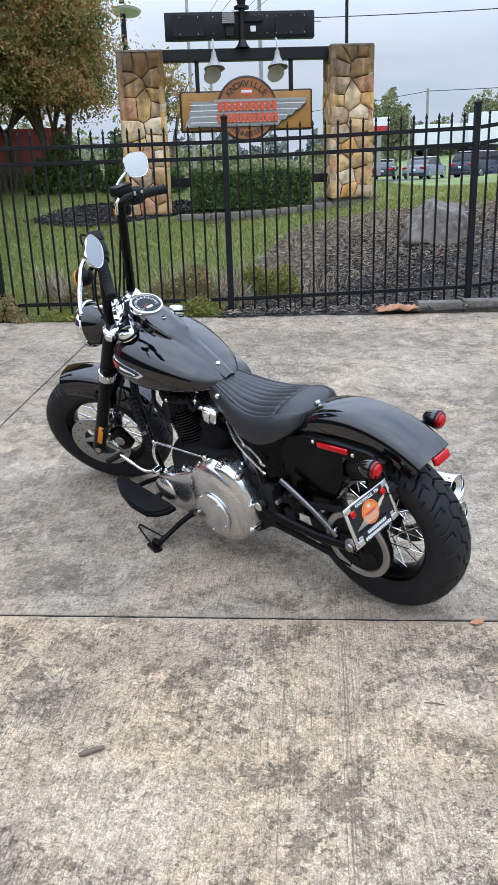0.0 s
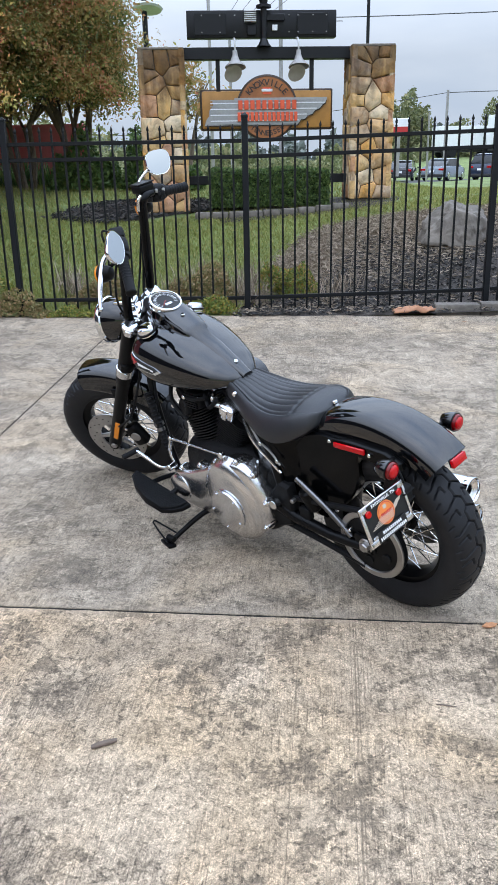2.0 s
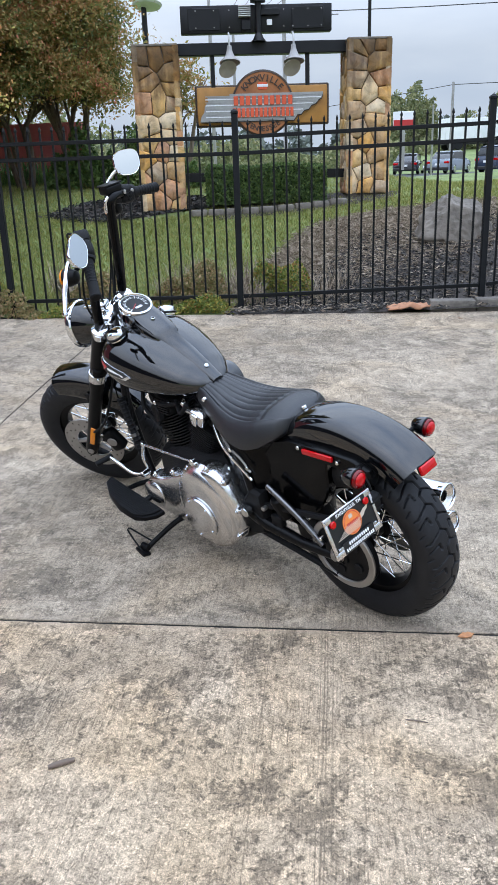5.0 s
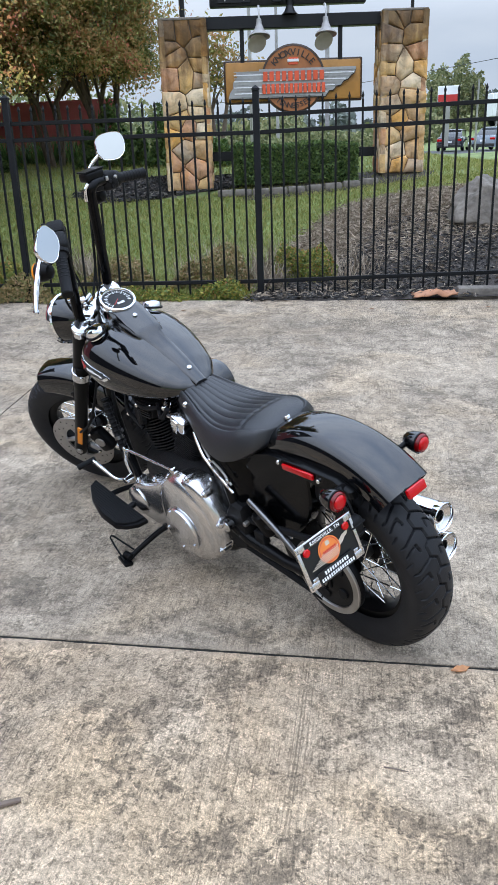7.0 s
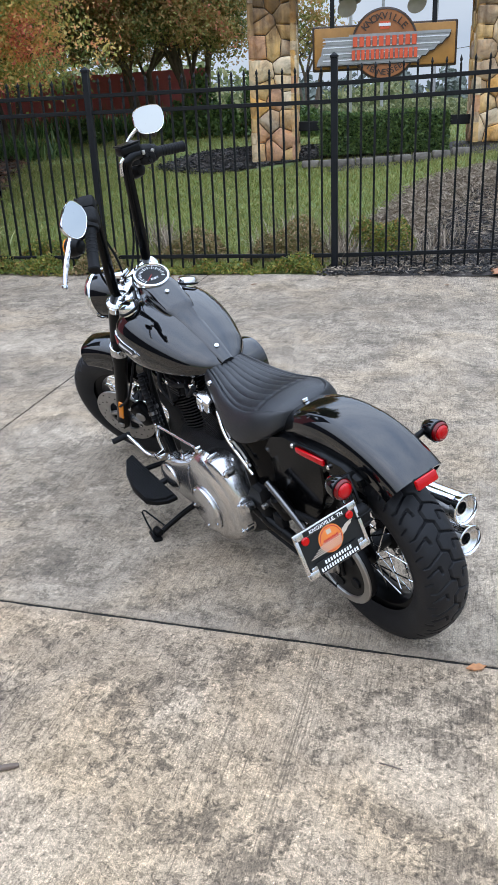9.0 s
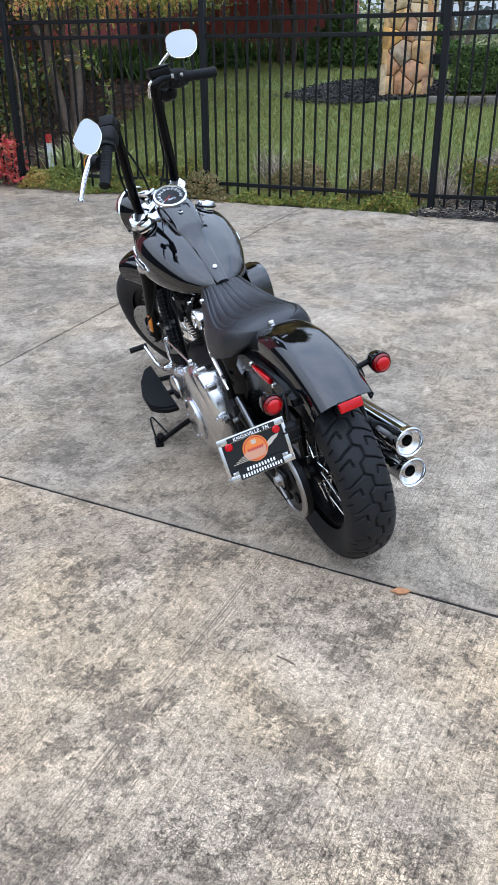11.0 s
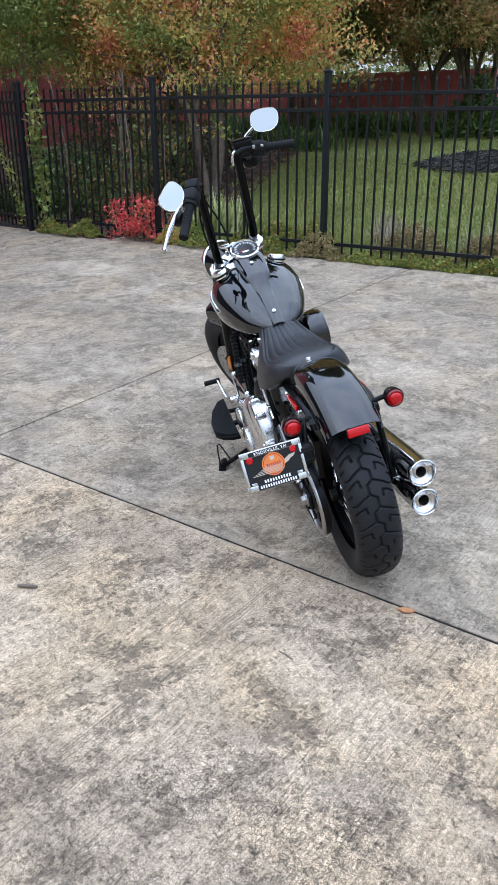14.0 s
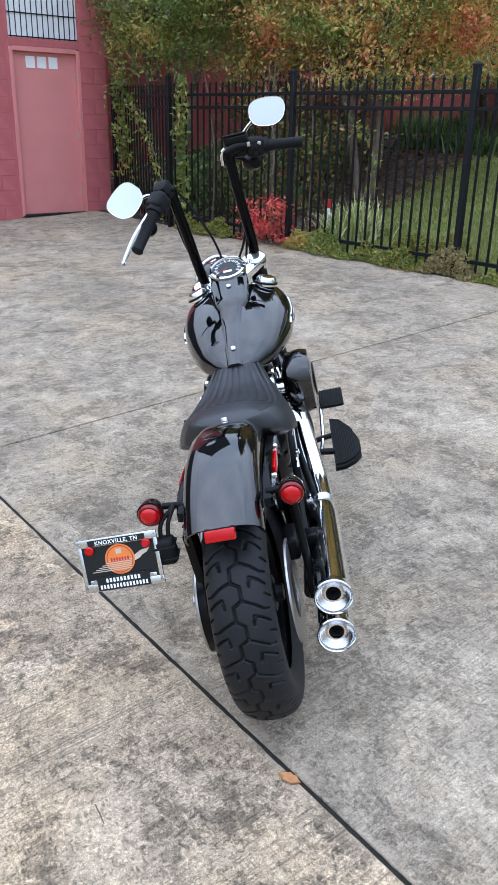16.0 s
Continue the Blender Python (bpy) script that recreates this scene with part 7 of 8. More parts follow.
def scatter_chips(name, poly, c, n, size, mt, label, seed, lift=0.02, long=2.6, thick_from=None):
    r = np.random.default_rng(seed)
    idx = r.integers(0, len(poly), n)
    s = np.sqrt(r.uniform(0, 1, n)) * 0.99
    P = np.array([tuple(q) for q in poly])[idx]
    P = np.array(tuple(c)) + (P - np.array(tuple(c))) * s[:, None] + r.normal(size=(n, 2)) * 0.04
    if thick_from is not None:
        # thick on the upper bank, thin below
        keep = r.uniform(0, 1, n) < np.clip((P[:, 1] - thick_from) * 1.1 + 0.3 + 0.25 * np.sin(P[:, 0] * 3.1), 0.12, 1.0)
        P, n = P[keep], int(keep.sum())
    z = np.array([lawn_z(a, b) for a, b in P]) + lift + r.uniform(0, 0.02, n)
    return leaf_mass(name, np.column_stack([P, z]), size, mt, None, label, "mulch", seed, "stuff", 0.75, long)


b1, poly1, c1 = bed_sheet("mulch_bed_right", [(-0.95, 7.45), (-0.75, 8.3), (-0.5, 9.2), (-0.1, 10.1), (0.6, 10.4), (1.2, 10.45), (2.2, 10.45), (4.2, 10.2), (5.5, 9.0), (5.2, 7.5), (3.0, 7.3), (1.0, 7.3), (-0.3, 7.3), (-0.9, 7.3)], 0.02, M_MULCH, "dark mulch bank with dry straw behind the fence")
scatter_chips("bark_chip", poly1, c1, 34000, 0.017, M_CHIP, "dark shredded bark mulch", 201)
scatter_chips("straw", poly1, c1, 30000, 0.011, M_STRAW, "dry straw strewn over the mulch", 202, 0.03, 7.0, 8.7)
band = [q for q in poly1 if q.y > 8.1]
r = np.random.default_rng(205)
P = np.array([tuple(q) for q in band])[r.integers(0, len(band), 24000)]
P = np.array(tuple(c1)) + (P - np.array(tuple(c1))) * (1.03 - 0.3 * r.uniform(0, 1, (24000, 1)) ** 1.8) + r.normal(size=(24000, 2)) * 0.06
leaf_mass("straw", np.column_stack([P, np.array([lawn_z(a, b) for a, b in P]) + 0.035 + r.uniform(0, 0.05, 24000)]), 0.012, M_STRAW, None, "band of dry tan grass at the edge of the mulch", "mulch", 205, "stuff", 0.5, 8.0)
b2, poly2, c2 = bed_sheet("mulch_bed_left", [(-3.95, 11.15), (-3.3, 10.9), (-2.7, 10.98), (-2.1, 11.3), (-1.6, 11.5), (-1.6, 12.2), (-2.6, 12.4), (-3.2, 12.25), (-3.65, 11.9)], 0.03, M_MULCH, "dark mulch bed round the stone pillar")
scatter_chips("bark_chip", poly2, c2, 5000, 0.035, M_CHIP, "dark shredded bark mulch", 203)
b3, poly3, c3 = bed_sheet("mulch_bed_sign", [(-1.5, 10.75), (-0.6, 10.95), (0.15, 11.2), (0.8, 11.5), (0.9, 12.6), (-0.3, 12.7), (-1.6, 12.3)], 0.02, M_MULCH, "dark mulch bed under the hedge")

b4, poly4, c4 = bed_sheet("mulch_bed_trees", [(-9.3, 7.3), (-7.0, 7.34), (-5.7, 7.42), (-5.5, 8.4), (-5.6, 9.4), (-6.0, 11.0), (-6.7, 12.6), (-8.0, 13.9), (-10.5, 14.6), (-12.4, 14.0), (-12.4, 9.0), (-10.6, 7.45)], 0.03, plain("brown_leaf_litter", (0.07, 0.045, 0.032), 0.95, var=0.5, scale=40, bump=0.8), "brown leaf litter bed under the trees")
scatter_chips("leaf_litter", poly4, c4, 9000, 0.04, leafy("fallen_brown_leaves", [(0.0, (0.05, 0.03, 0.02)), (0.6, (0.13, 0.07, 0.045)), (1.0, (0.26, 0.12, 0.07))], 0.8, 0.0), "brown fallen leaves on the bed", 204)
bm = bmesh.new()
bmesh.ops.create_icosphere(bm, subdivisions=5, radius=1.0)
# flat broken faces, each a plane at its own distance
FACES = [((0.1, -0.25, 1.0), 0.26), ((-0.7, -0.3, 0.7), 0.27), ((0.85, -0.2, 0.45), 0.35), ((-0.3, -1.0, 0.35), 0.27), ((0.55, -0.9, 0.2), 0.31), ((-1.0, 0.1, 0.1), 0.36), ((0.3, 1.0, 0.3), 0.3), ((-0.5, 0.8, 0.5), 0.3), ((0.9, 0.5, 0.2), 0.36), ((0.45, -0.5, 0.8), 0.31), ((0, 0, -1.0), 0.14)]
FACES = [(Vector(n).normalized(), d) for n, d in FACES]
for v in bm.verts:
    p = v.co.normalized()
    r = min(d / max(0.05, n.dot(p)) for n, d in FACES)
    r = min(r, 0.46) * (1 + 0.07 * noise.noise(p * 2.6) - 0.11 * abs(noise.noise(p * 4.2 + Vector((2, 5, 1)))) + 0.045 * noise.noise(p * 9.0) + 0.02 * noise.noise(p * 24.0))
    v.co = Vector((p.x * r * 1.08, p.y * r, p.z * r * 1.1))
tagged(part("boulder", bm, M_ROCK, None, m=Matrix.Translation((1.4, 9.55, lawn_z(1.4, 9.55) + 0.09)) @ pose(0, 0, 0, 0, 4, 12), angle=80), "large weathered grey boulder on the mulch bank", "boulder")

for i, (x0, x1, h) in enumerate(((0.93, 1.33, 0.09), (1.34, 2.5, 0.1), (1.9, 3.4, 0.2))):
    y = 7.42 + (0.12 if i == 2 else 0)
    kb = box((x0 + x1) / 2, y, ground_z(0, 7.4) + h / 2 - 0.03, x1 - x0, 0.16, h + 0.06, 0.012, 2)
    tagged(part("kerb_block", kb, M_KERB, None), "grey concrete kerb block at the edge of the bed", "kerb", kind="structure")
# heap of dead leaves, made as one crumpled sheet
rag = bmesh.new()
nx = 9
vv = [[rag.verts.new((0.55 + 0.36 * i / nx + 0.02 * math.sin(j * 2), 7.27 + 0.14 * j / 5, ground_z(0, 7.3) + 0.03 + 0.07 * abs(noise.noise(Vector((i * 0.7, j * 0.9, 2)))) + 0.03 * math.sin(math.pi * j / 5) * math.sin(math.pi * i / nx))) for i in range(nx + 1)] for j in range(6)]
for j in range(5):
    for i in range(nx):
        rag.faces.new((vv[j][i], vv[j][i + 1], vv[j + 1][i + 1], vv[j + 1][i]))
rg = part("dead_leaf_heap", rag, plain("rust_leaf", (0.42, 0.2, 0.11), 0.8, var=0.25, scale=20), None)
rg.modifiers.new("thickness", "SOLIDIFY").thickness = 0.006
tagged(rg, "heap of crumpled rust-orange dead leaves on the concrete's edge", "leaf")

# low edging stones before the hedge
for k in range(9):
    u = k / 8
    x = -1.75 + 1.85 * u
    y = 11.0 + 0.3 * u - 0.12 * math.sin(math.pi * u)
    tagged(part("edging_stone", box(0, 0, 0, 0.22, 0.12, 0.09, 0.02, 2), M_KERB, None, m=Matrix.Translation((x, y, lawn_z(x, y) + 0.045)) @ pose(0, 0, 0, 0, 0, 9)), "low grey edging stone of the sign bed", "edging stone", "edging stones")

# hedge
hm = Matrix.Translation((-0.9, 11.6, 1.06)) @ pose(0, 0, 0, 0, 0, 9)
hedge = thing("hedge", "clipped dense dark green box hedge", "hedge", hm)
# near-black core: the shade between the leaves as a colour
part("shaded_core", box(0, 0, 0.25, 1.5, 0.42, 0.46, 0.06, 3), plain("hedge_shade", (0.012, 0.022, 0.008), 0.9, var=0.4, scale=20, bump=0.8), hedge)
r = np.random.default_rng(5)
n = 17000
q = r.uniform(-1, 1, (n, 3))
face = r.integers(0, 5, n)
for i in range(n):
    if face[i] < 2:
        q[i, 1] = -1 + r.normal() * 0.06
    elif face[i] == 2:
        q[i, 2] = 1 + r.normal() * 0.05
    else:
        q[i, 0] = (1 if face[i] == 3 else -1) + r.normal() * 0.02
q[:, 2] += 0.07 * np.sin(q[:, 0] * 5.0) * (q[:, 2] > 0.9)
leaf_mass("leaves", q * (0.79, 0.25, 0.24) + (0, 0, 0.245), 0.024, M_LEAF_HEDGE, hedge, seed=6)

# grass on the bank and lawn
def grass(name, x0, x1, y0, y1, n, h, seed, label, bare=None):
    r = np.random.default_rng(seed)
    x, y = r.uniform(x0, x1, n), r.uniform(y0, y1, n)
    keep = np.ones(n, bool)
    for i in range(n):
        if x[i] > -0.7 + 0.25 * (y[i] - 7.5) and y[i] < min(10.4, 10.3 + 0.15 * x[i]) + 0.12 * math.sin(5 * x[i]):
            keep[i] = False
        if ((x[i] + 2.75) / 1.12) ** 2 + ((y[i] - 11.65) / 0.72) ** 2 < 1:
            keep[i] = False
        if y[i] < 14.2 and x[i] + 0.25 * abs(y[i] - 9.4) < -5.75:
            keep[i] = False
    x, y = x[keep], y[keep]
    n = len(x)
    z = np.array([lawn_z(a, b) for a, b in zip(x, y)])
    a = r.uniform(0, 2 * math.pi, n)
    hh = h * r.uniform(0.5, 1.3, n)
    w = 0.0045 + 0.0025 * r.uniform(size=n)
    dx, dy = r.normal(size=n) * 0.026, r.normal(size=n) * 0.026
    v = np.empty((n, 3, 3))
    v[:, 0] = np.stack([x - np.cos(a) * w, y - np.sin(a) * w, z - 0.005], 1)
    v[:, 1] = np.stack([x + np.cos(a) * w, y + np.sin(a) * w, z - 0.005], 1)
    v[:, 2] = np.stack([x + dx, y + dy, z + hh], 1)
    f = [(3 * i, 3 * i + 1, 3 * i + 2) for i in range(n)]
    return tagged(raw(name, v.reshape(-1, 3).tolist(), f, M_BLADE, None), label, "grass", kind="stuff")


grass("grass", -8, 4, 7.6, 11.5, 150000, 0.045, 301, "short green lawn grass")
grass("grass", -10, 6, 11.5, 16.3, 60000, 0.055, 302, "short green lawn grass")

# litter on the concrete
lf = bmesh.new()
ol = [(-0.034, -0.001), (-0.02, 0.009), (-0.006, 0.017), (0.002, 0.014), (0.012, 0.016), (0.02, 0.008), (0.03, 0.003), (0.018, -0.005), (0.01, -0.014), (0.0, -0.011), (-0.012, -0.013), (-0.022, -0.006)]
slab(ol, 0.003, 0.006, bm=lf)
for v in lf.verts:
    v.co.z += 0.012 * (v.co.x * 25) ** 2 * 0.3 + 0.15 * abs(v.co.y)
tagged(part("fallen_leaf", lf, plain("leaf_orange", (0.46, 0.2, 0.08), 0.7, var=0.35, scale=90), None, m=Matrix.Translation((0.535, 2.435, ground_z(0, 2.435) + 0.001)) @ pose(0, 0, 0, 0, 0, 20)), "curled orange-brown leaf beside the joint", "leaf")
M_DRYLEAF = plain("dry_brown_leaf", (0.24, 0.12, 0.06), 0.8, var=0.3, scale=80)
st = tube([(-0.035, -0.01, 0.008), (0, 0.002, 0.009), (0.035, 0.012, 0.008)], [0.006, 0.008, 0.006], 7, 3)
tagged(part("stick", st, M_BARK, None, m=Matrix.Translation((-0.654, 1.78, ground_z(0, 1.78))) @ pose(0, 0, 0, 0, 0, 12)), "short dark stick lying on the concrete", "stick")



tw = tube([(-0.03, 0.004, 0.003), (0.0, 0.0, 0.004), (0.034, -0.006, 0.003)], [0.0016, 0.0022, 0.0012], 6, 3)
tagged(part("twig", tw, M_BARK, None, m=Matrix.Translation((0.331, 2.016, ground_z(0, 2.016)))), "thin dark twig lying on the concrete", "twig")
for k, (lx, ly, la, ls) in enumerate(((-1.4, 6.95, 40, 0.9), (-3.2, 6.85, 110, 0.8), (0.2, 7.0, 10, 0.7), (-4.6, 6.7, 70, 1.0), (1.15, 7.05, 150, 0.8))):
    bl = bmesh.new()
    slab([(x * ls, y * ls) for x, y in ol], 0.002, 0.004, bm=bl)
    for v in bl.verts:
        v.co.z += 0.2 * abs(v.co.y)
    tagged(part("fallen_leaf", bl, M_DRYLEAF, None, m=Matrix.Translation((lx, ly, ground_z(lx, ly) + 0.001)) @ pose(0, 0, 0, 0, 0, la)), "small dry brown leaf near the fence's foot", "leaf", "dry leaves by the fence")


def pebble(x, y, r, seed):
    bm = bmesh.new()
    bmesh.ops.create_icosphere(bm, subdivisions=2, radius=1.0)
    for v in bm.verts:
        k = 1 + 0.3 * noise.noise(v.co * 1.6 + Vector((seed, 0, 0)))
        v.co = Vector((v.co.x * r * k, v.co.y * r * 0.8 * k, v.co.z * r * 0.55 * k))
    tagged(part("pebble", bm, M_PEBBLE, None, m=Matrix.Translation((x, y, ground_z(x, y) + r * 0.4)), angle=80), "small pale pebble lying on the concrete", "pebble", "pebbles on the concrete")


M_PEBBLE = plain("pale_pebble", (0.6, 0.55, 0.48), 0.85, var=0.2, scale=120)
for k, (px_, py_, r) in enumerate(((1.27, 1.209, 0.009), (1.297, 1.195, 0.007), (0.412, 1.069, 0.005))):
    pebble(px_, py_, r, k)
# ---- the sign between the pillars ----
SM = Matrix.Translation((-0.935, 11.78, 0.0)) @ pose(0, 0, 0, 0, 0, SIGN_YAW)
M_WOOD = plain("varnished_sign_wood", (0.42, 0.2, 0.045), 0.5, var=0.2, scale=9, bump=0.15)
M_WOODRED = plain("red_brown_sign_wood", (0.36, 0.13, 0.04), 0.5, var=0.25, scale=9, bump=0.15)
M_SLATE = plain("grey_ribbed_slab", (0.33, 0.33, 0.32), 0.6, var=0.15, scale=20)
M_SIGNRED = plain("orange_red_letters", (0.72, 0.1, 0.035), 0.5, var=0.08, scale=20)
M_DARKTXT = plain("dark_letters", (0.05, 0.03, 0.02), 0.5, scale=20)
M_BELL = plain("dull_grey_bell_enamel", (0.3, 0.29, 0.28), 0.55, var=0.2, scale=14)
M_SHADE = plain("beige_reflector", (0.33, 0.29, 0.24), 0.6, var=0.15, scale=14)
M_LAMPGREY = plain("grey_lamp_enamel", (0.5, 0.5, 0.5), 0.4, var=0.1, scale=10)

frame_ = thing("sign_gantry", "black steel beams that carry the sign between two pillars", "sign gantry", SM)
part("top_beam", box(0, 0.0, 3.03, 2.4, 0.16, 0.15, 0.008, 1), M_BLACKSTEEL, frame_)
part("lower_beam", box(0, 0.05, 1.42, 2.4, 0.12, 0.12, 0.008, 1), M_BLACKSTEEL, frame_)
for x in (-0.66, 0.62):
    part("hanger", box(x, 0.0, 2.72, 0.055, 0.055, 0.5, 0.004, 1), M_BLACKSTEEL, frame_)

sign = thing("sign_board", "wooden sign with an arched disc and a grey state-shaped slab", "sign", SM)
part("board", box(0, 0.0, 2.33, 1.78, 0.07, 0.48, 0.02, 2), M_WOOD, sign)
part("board_edge", box(0, 0.012, 2.33, 1.83, 0.05, 0.53, 0.022, 2), M_DARKTXT, sign)
part("disc", disc((0.0, -0.02, 2.35), (0, 1, 0), 0.40, 0.1, 0.012, 56), M_WOODRED, sign)
part("disc_edge", lathe([(0.395, -0.055), (0.42, -0.045), (0.42, 0.03), (0.395, 0.03)], (0.0, -0.02, 2.35), (0, 1, 0), 56, closed_profile=True), M_DARKTXT, sign)
st_out = [(-0.86, 2.13), (0.42, 2.13), (0.47, 2.2), (0.52, 2.2), (0.56, 2.25), (0.62, 2.26), (0.66, 2.31), (0.72, 2.33), (0.76, 2.38), (0.8, 2.4), (0.82, 2.46), (0.82, 2.475), (-0.45, 2.475), (-0.45, 2.45), (-0.75, 2.44), (-0.74, 2.38), (-0.79, 2.33), (-0.8, 2.25), (-0.84, 2.2)]
XZ = Matrix(((1, 0, 0, 0), (0, 0, -1, 0), (0, 1, 0, 0), (0, 0, 0, 1)))
part("slab_edge", slab([(x + 0.006, z - 0.012) for x, z in st_out], 0.06, 0.082), M_DARKTXT, sign, m=XZ, smooth=False)
part("state_slab", slab(st_out, 0.075, 0.1), M_SLATE, sign, "grey ribbed slab", m=XZ, smooth=False)
for k in range(9):
    z = 2.15 + k * 0.037
    x1 = 0.4 + 0.42 * smooth_step(2.13, 2.46, z)
    part("rib", box(((-0.78) + x1) / 2, -0.103, z, x1 + 0.78, 0.008, 0.012), M_WHITE if k % 2 else M_SLATE, sign)
# the business name as plain bars
for z, w, n in ((2.385, 0.82, 10), (2.235, 0.84, 14)):
    for k in range(n):
        cx = -w / 2 + (k + 0.5) * w / n
        part("name_bar", box(cx, -0.116, z, w / n * 0.7, 0.018, 0.115, 0.003, 1), M_SIGNRED, sign)


def arc_words(text, radius, centre, size, a0, a1, flip=False):
    for k, ch in enumerate(text):
        if ch == " ":
            continue
        a = a0 + (a1 - a0) * (k / max(1, len(text) - 1))
        x, z = centre[0] + radius * math.sin(a), centre[1] + radius * math.cos(a)
        rot = a if not flip else a + math.pi
        m = Matrix.Translation((x, -0.074, z)) @ Matrix.Rotation(rot, 4, "Y") @ Matrix.Rotation(radians(90), 4, "X")
        words("letter", ch, size, M_DARKTXT, sign, m, 0.004)


arc_words("KNOXVILLE", 0.315, (0, 2.35), 0.115, radians(-50), radians(50))
arc_words("TENNESSEE", 0.325, (0, 2.35), 0.095, radians(180 + 38), radians(180 - 38), True)
part("emblem", box(0, -0.072, 2.565, 0.12, 0.008, 0.09, 0.004, 1), M_SIGNRED, sign)
part("emblem_bar", box(0, -0.078, 2.57, 0.15, 0.008, 0.035, 0.003, 1), M_WHITE, sign)

board = thing("display_board", "black back of an electronic display board on a steel mast", "display board", SM)
part("case", box(-0.06, 0.0, 3.38, 2.0, 0.16, 0.33, 0.012, 2), M_BLACKSTEEL, board)
for x in (-0.75, 0.62):
    part("door_panel", box(x, -0.09, 3.38, 0.42, 0.015, 0.26, 0.004, 1), M_BLACKSTEEL, board)
part("mast", tube([(-0.04, -0.13, 3.1), (-0.04, -0.13, 3.75)], 0.04, 14, 1), M_BLACKSTEEL, board)
part("mast_head", lathe([(0.0, 0.0), (0.1, 0.0), (0.1, 0.03), (0.05, 0.05), (0.06, 0.1), (0.1, 0.13), (0.1, 0.17), (0, 0.17)], (-0.04, -0.13, 3.56), (0, 0, 1), 20), M_BLACKSTEEL, board)
part("mast_foot", lathe([(0.0, 0.0), (0.1, 0.0), (0.07, 0.03), (0.04, 0.1)], (-0.04, -0.13, 3.1), (0, 0, 1), 20), M_BLACKSTEEL, board)
for k in range(6):
    part("vent_rib", box(-0.22, -0.13, 3.4 + k * 0.024, 0.16, 0.1, 0.012, 0.004, 1), M_LAMPGREY, board)
part("junction_box", box(-0.2, -0.11, 3.3, 0.12, 0.06, 0.12, 0.006, 1), M_BLACKSTEEL, board)
part("label_plate", box(0.11, -0.1, 3.33, 0.07, 0.02, 0.07, 0.003, 1), M_WHITE, board)
part("clamp", box(0.1, -0.11, 3.45, 0.28, 0.05, 0.08, 0.006, 1), M_BLACKSTEEL, board)
for x in (-0.86, -0.62, -0.42, 0.3, 0.42, 0.62, 0.8):
    for z in (3.28, 3.48):
        part("rivet", disc((x, -0.101, z), (0, 1, 0), 0.008, 0.006, 0.002, 8), M_STEEL, board)
part("antenna", tube([(0.94, 0, 3.42), (1.04, 0, 3.42)], 0.005, 6, 1), M_BLACKSTEEL, board)

for x in (-0.44, 0.4):
    sl = thing("sign_light", "grey enamel bell lamp hung in front of the sign", "lamp", SM @ Matrix.Translation((x, -0.32, 2.95)))
    part("arm", tube([(0, 0.25, 0.25), (0, 0.1, 0.24), (0, 0.0, 0.16), (0, 0.0, 0.05)], 0.012, 8, 5), M_LAMPGREY, sl)
    part("socket", lathe([(0.0, 0.09), (0.03, 0.085), (0.036, 0.03), (0.045, 0.0)], (0, 0, 0), (0, 0.25, 1), 20), M_BELL, sl)
    part("bell", lathe([(0.045, 0.0), (0.06, -0.04), (0.1, -0.085), (0.132, -0.115), (0.137, -0.13), (0.128, -0.128), (0.09, -0.085), (0.05, -0.03)], (0, 0, 0), (0, 0.25, 1), 28), M_BELL, sl)
    part("reflector", lathe([(0.0, 0.03), (0.07, 0.025), (0.11, 0.008), (0.12, -0.01), (0.112, -0.01), (0.07, 0.008), (0.0, 0.014)], (-0.035, -0.06, -0.2), (-0.25, 0.75, 0.6), 28), M_SHADE, sl, "beige inner reflector")

# ---- the road and the distance ----
M_ASPHALT = plain("asphalt", (0.06, 0.06, 0.062), 0.9, var=0.2, scale=4)
tagged(raw("road", [(-80, 47, 0.78), (120, 47, 0.78), (120, 65, 0.79), (-80, 65, 0.79)], [(0, 1, 2, 3)], M_ASPHALT), "grey asphalt road beyond the lawn", "road", kind="structure")
M_GLASSDARK = plain("dark_car_glass", (0.015, 0.017, 0.02), 0.06, var=0.1, scale=3)
M_CARTRIM = plain("black_car_trim", (0.02, 0.02, 0.02), 0.5, scale=20)


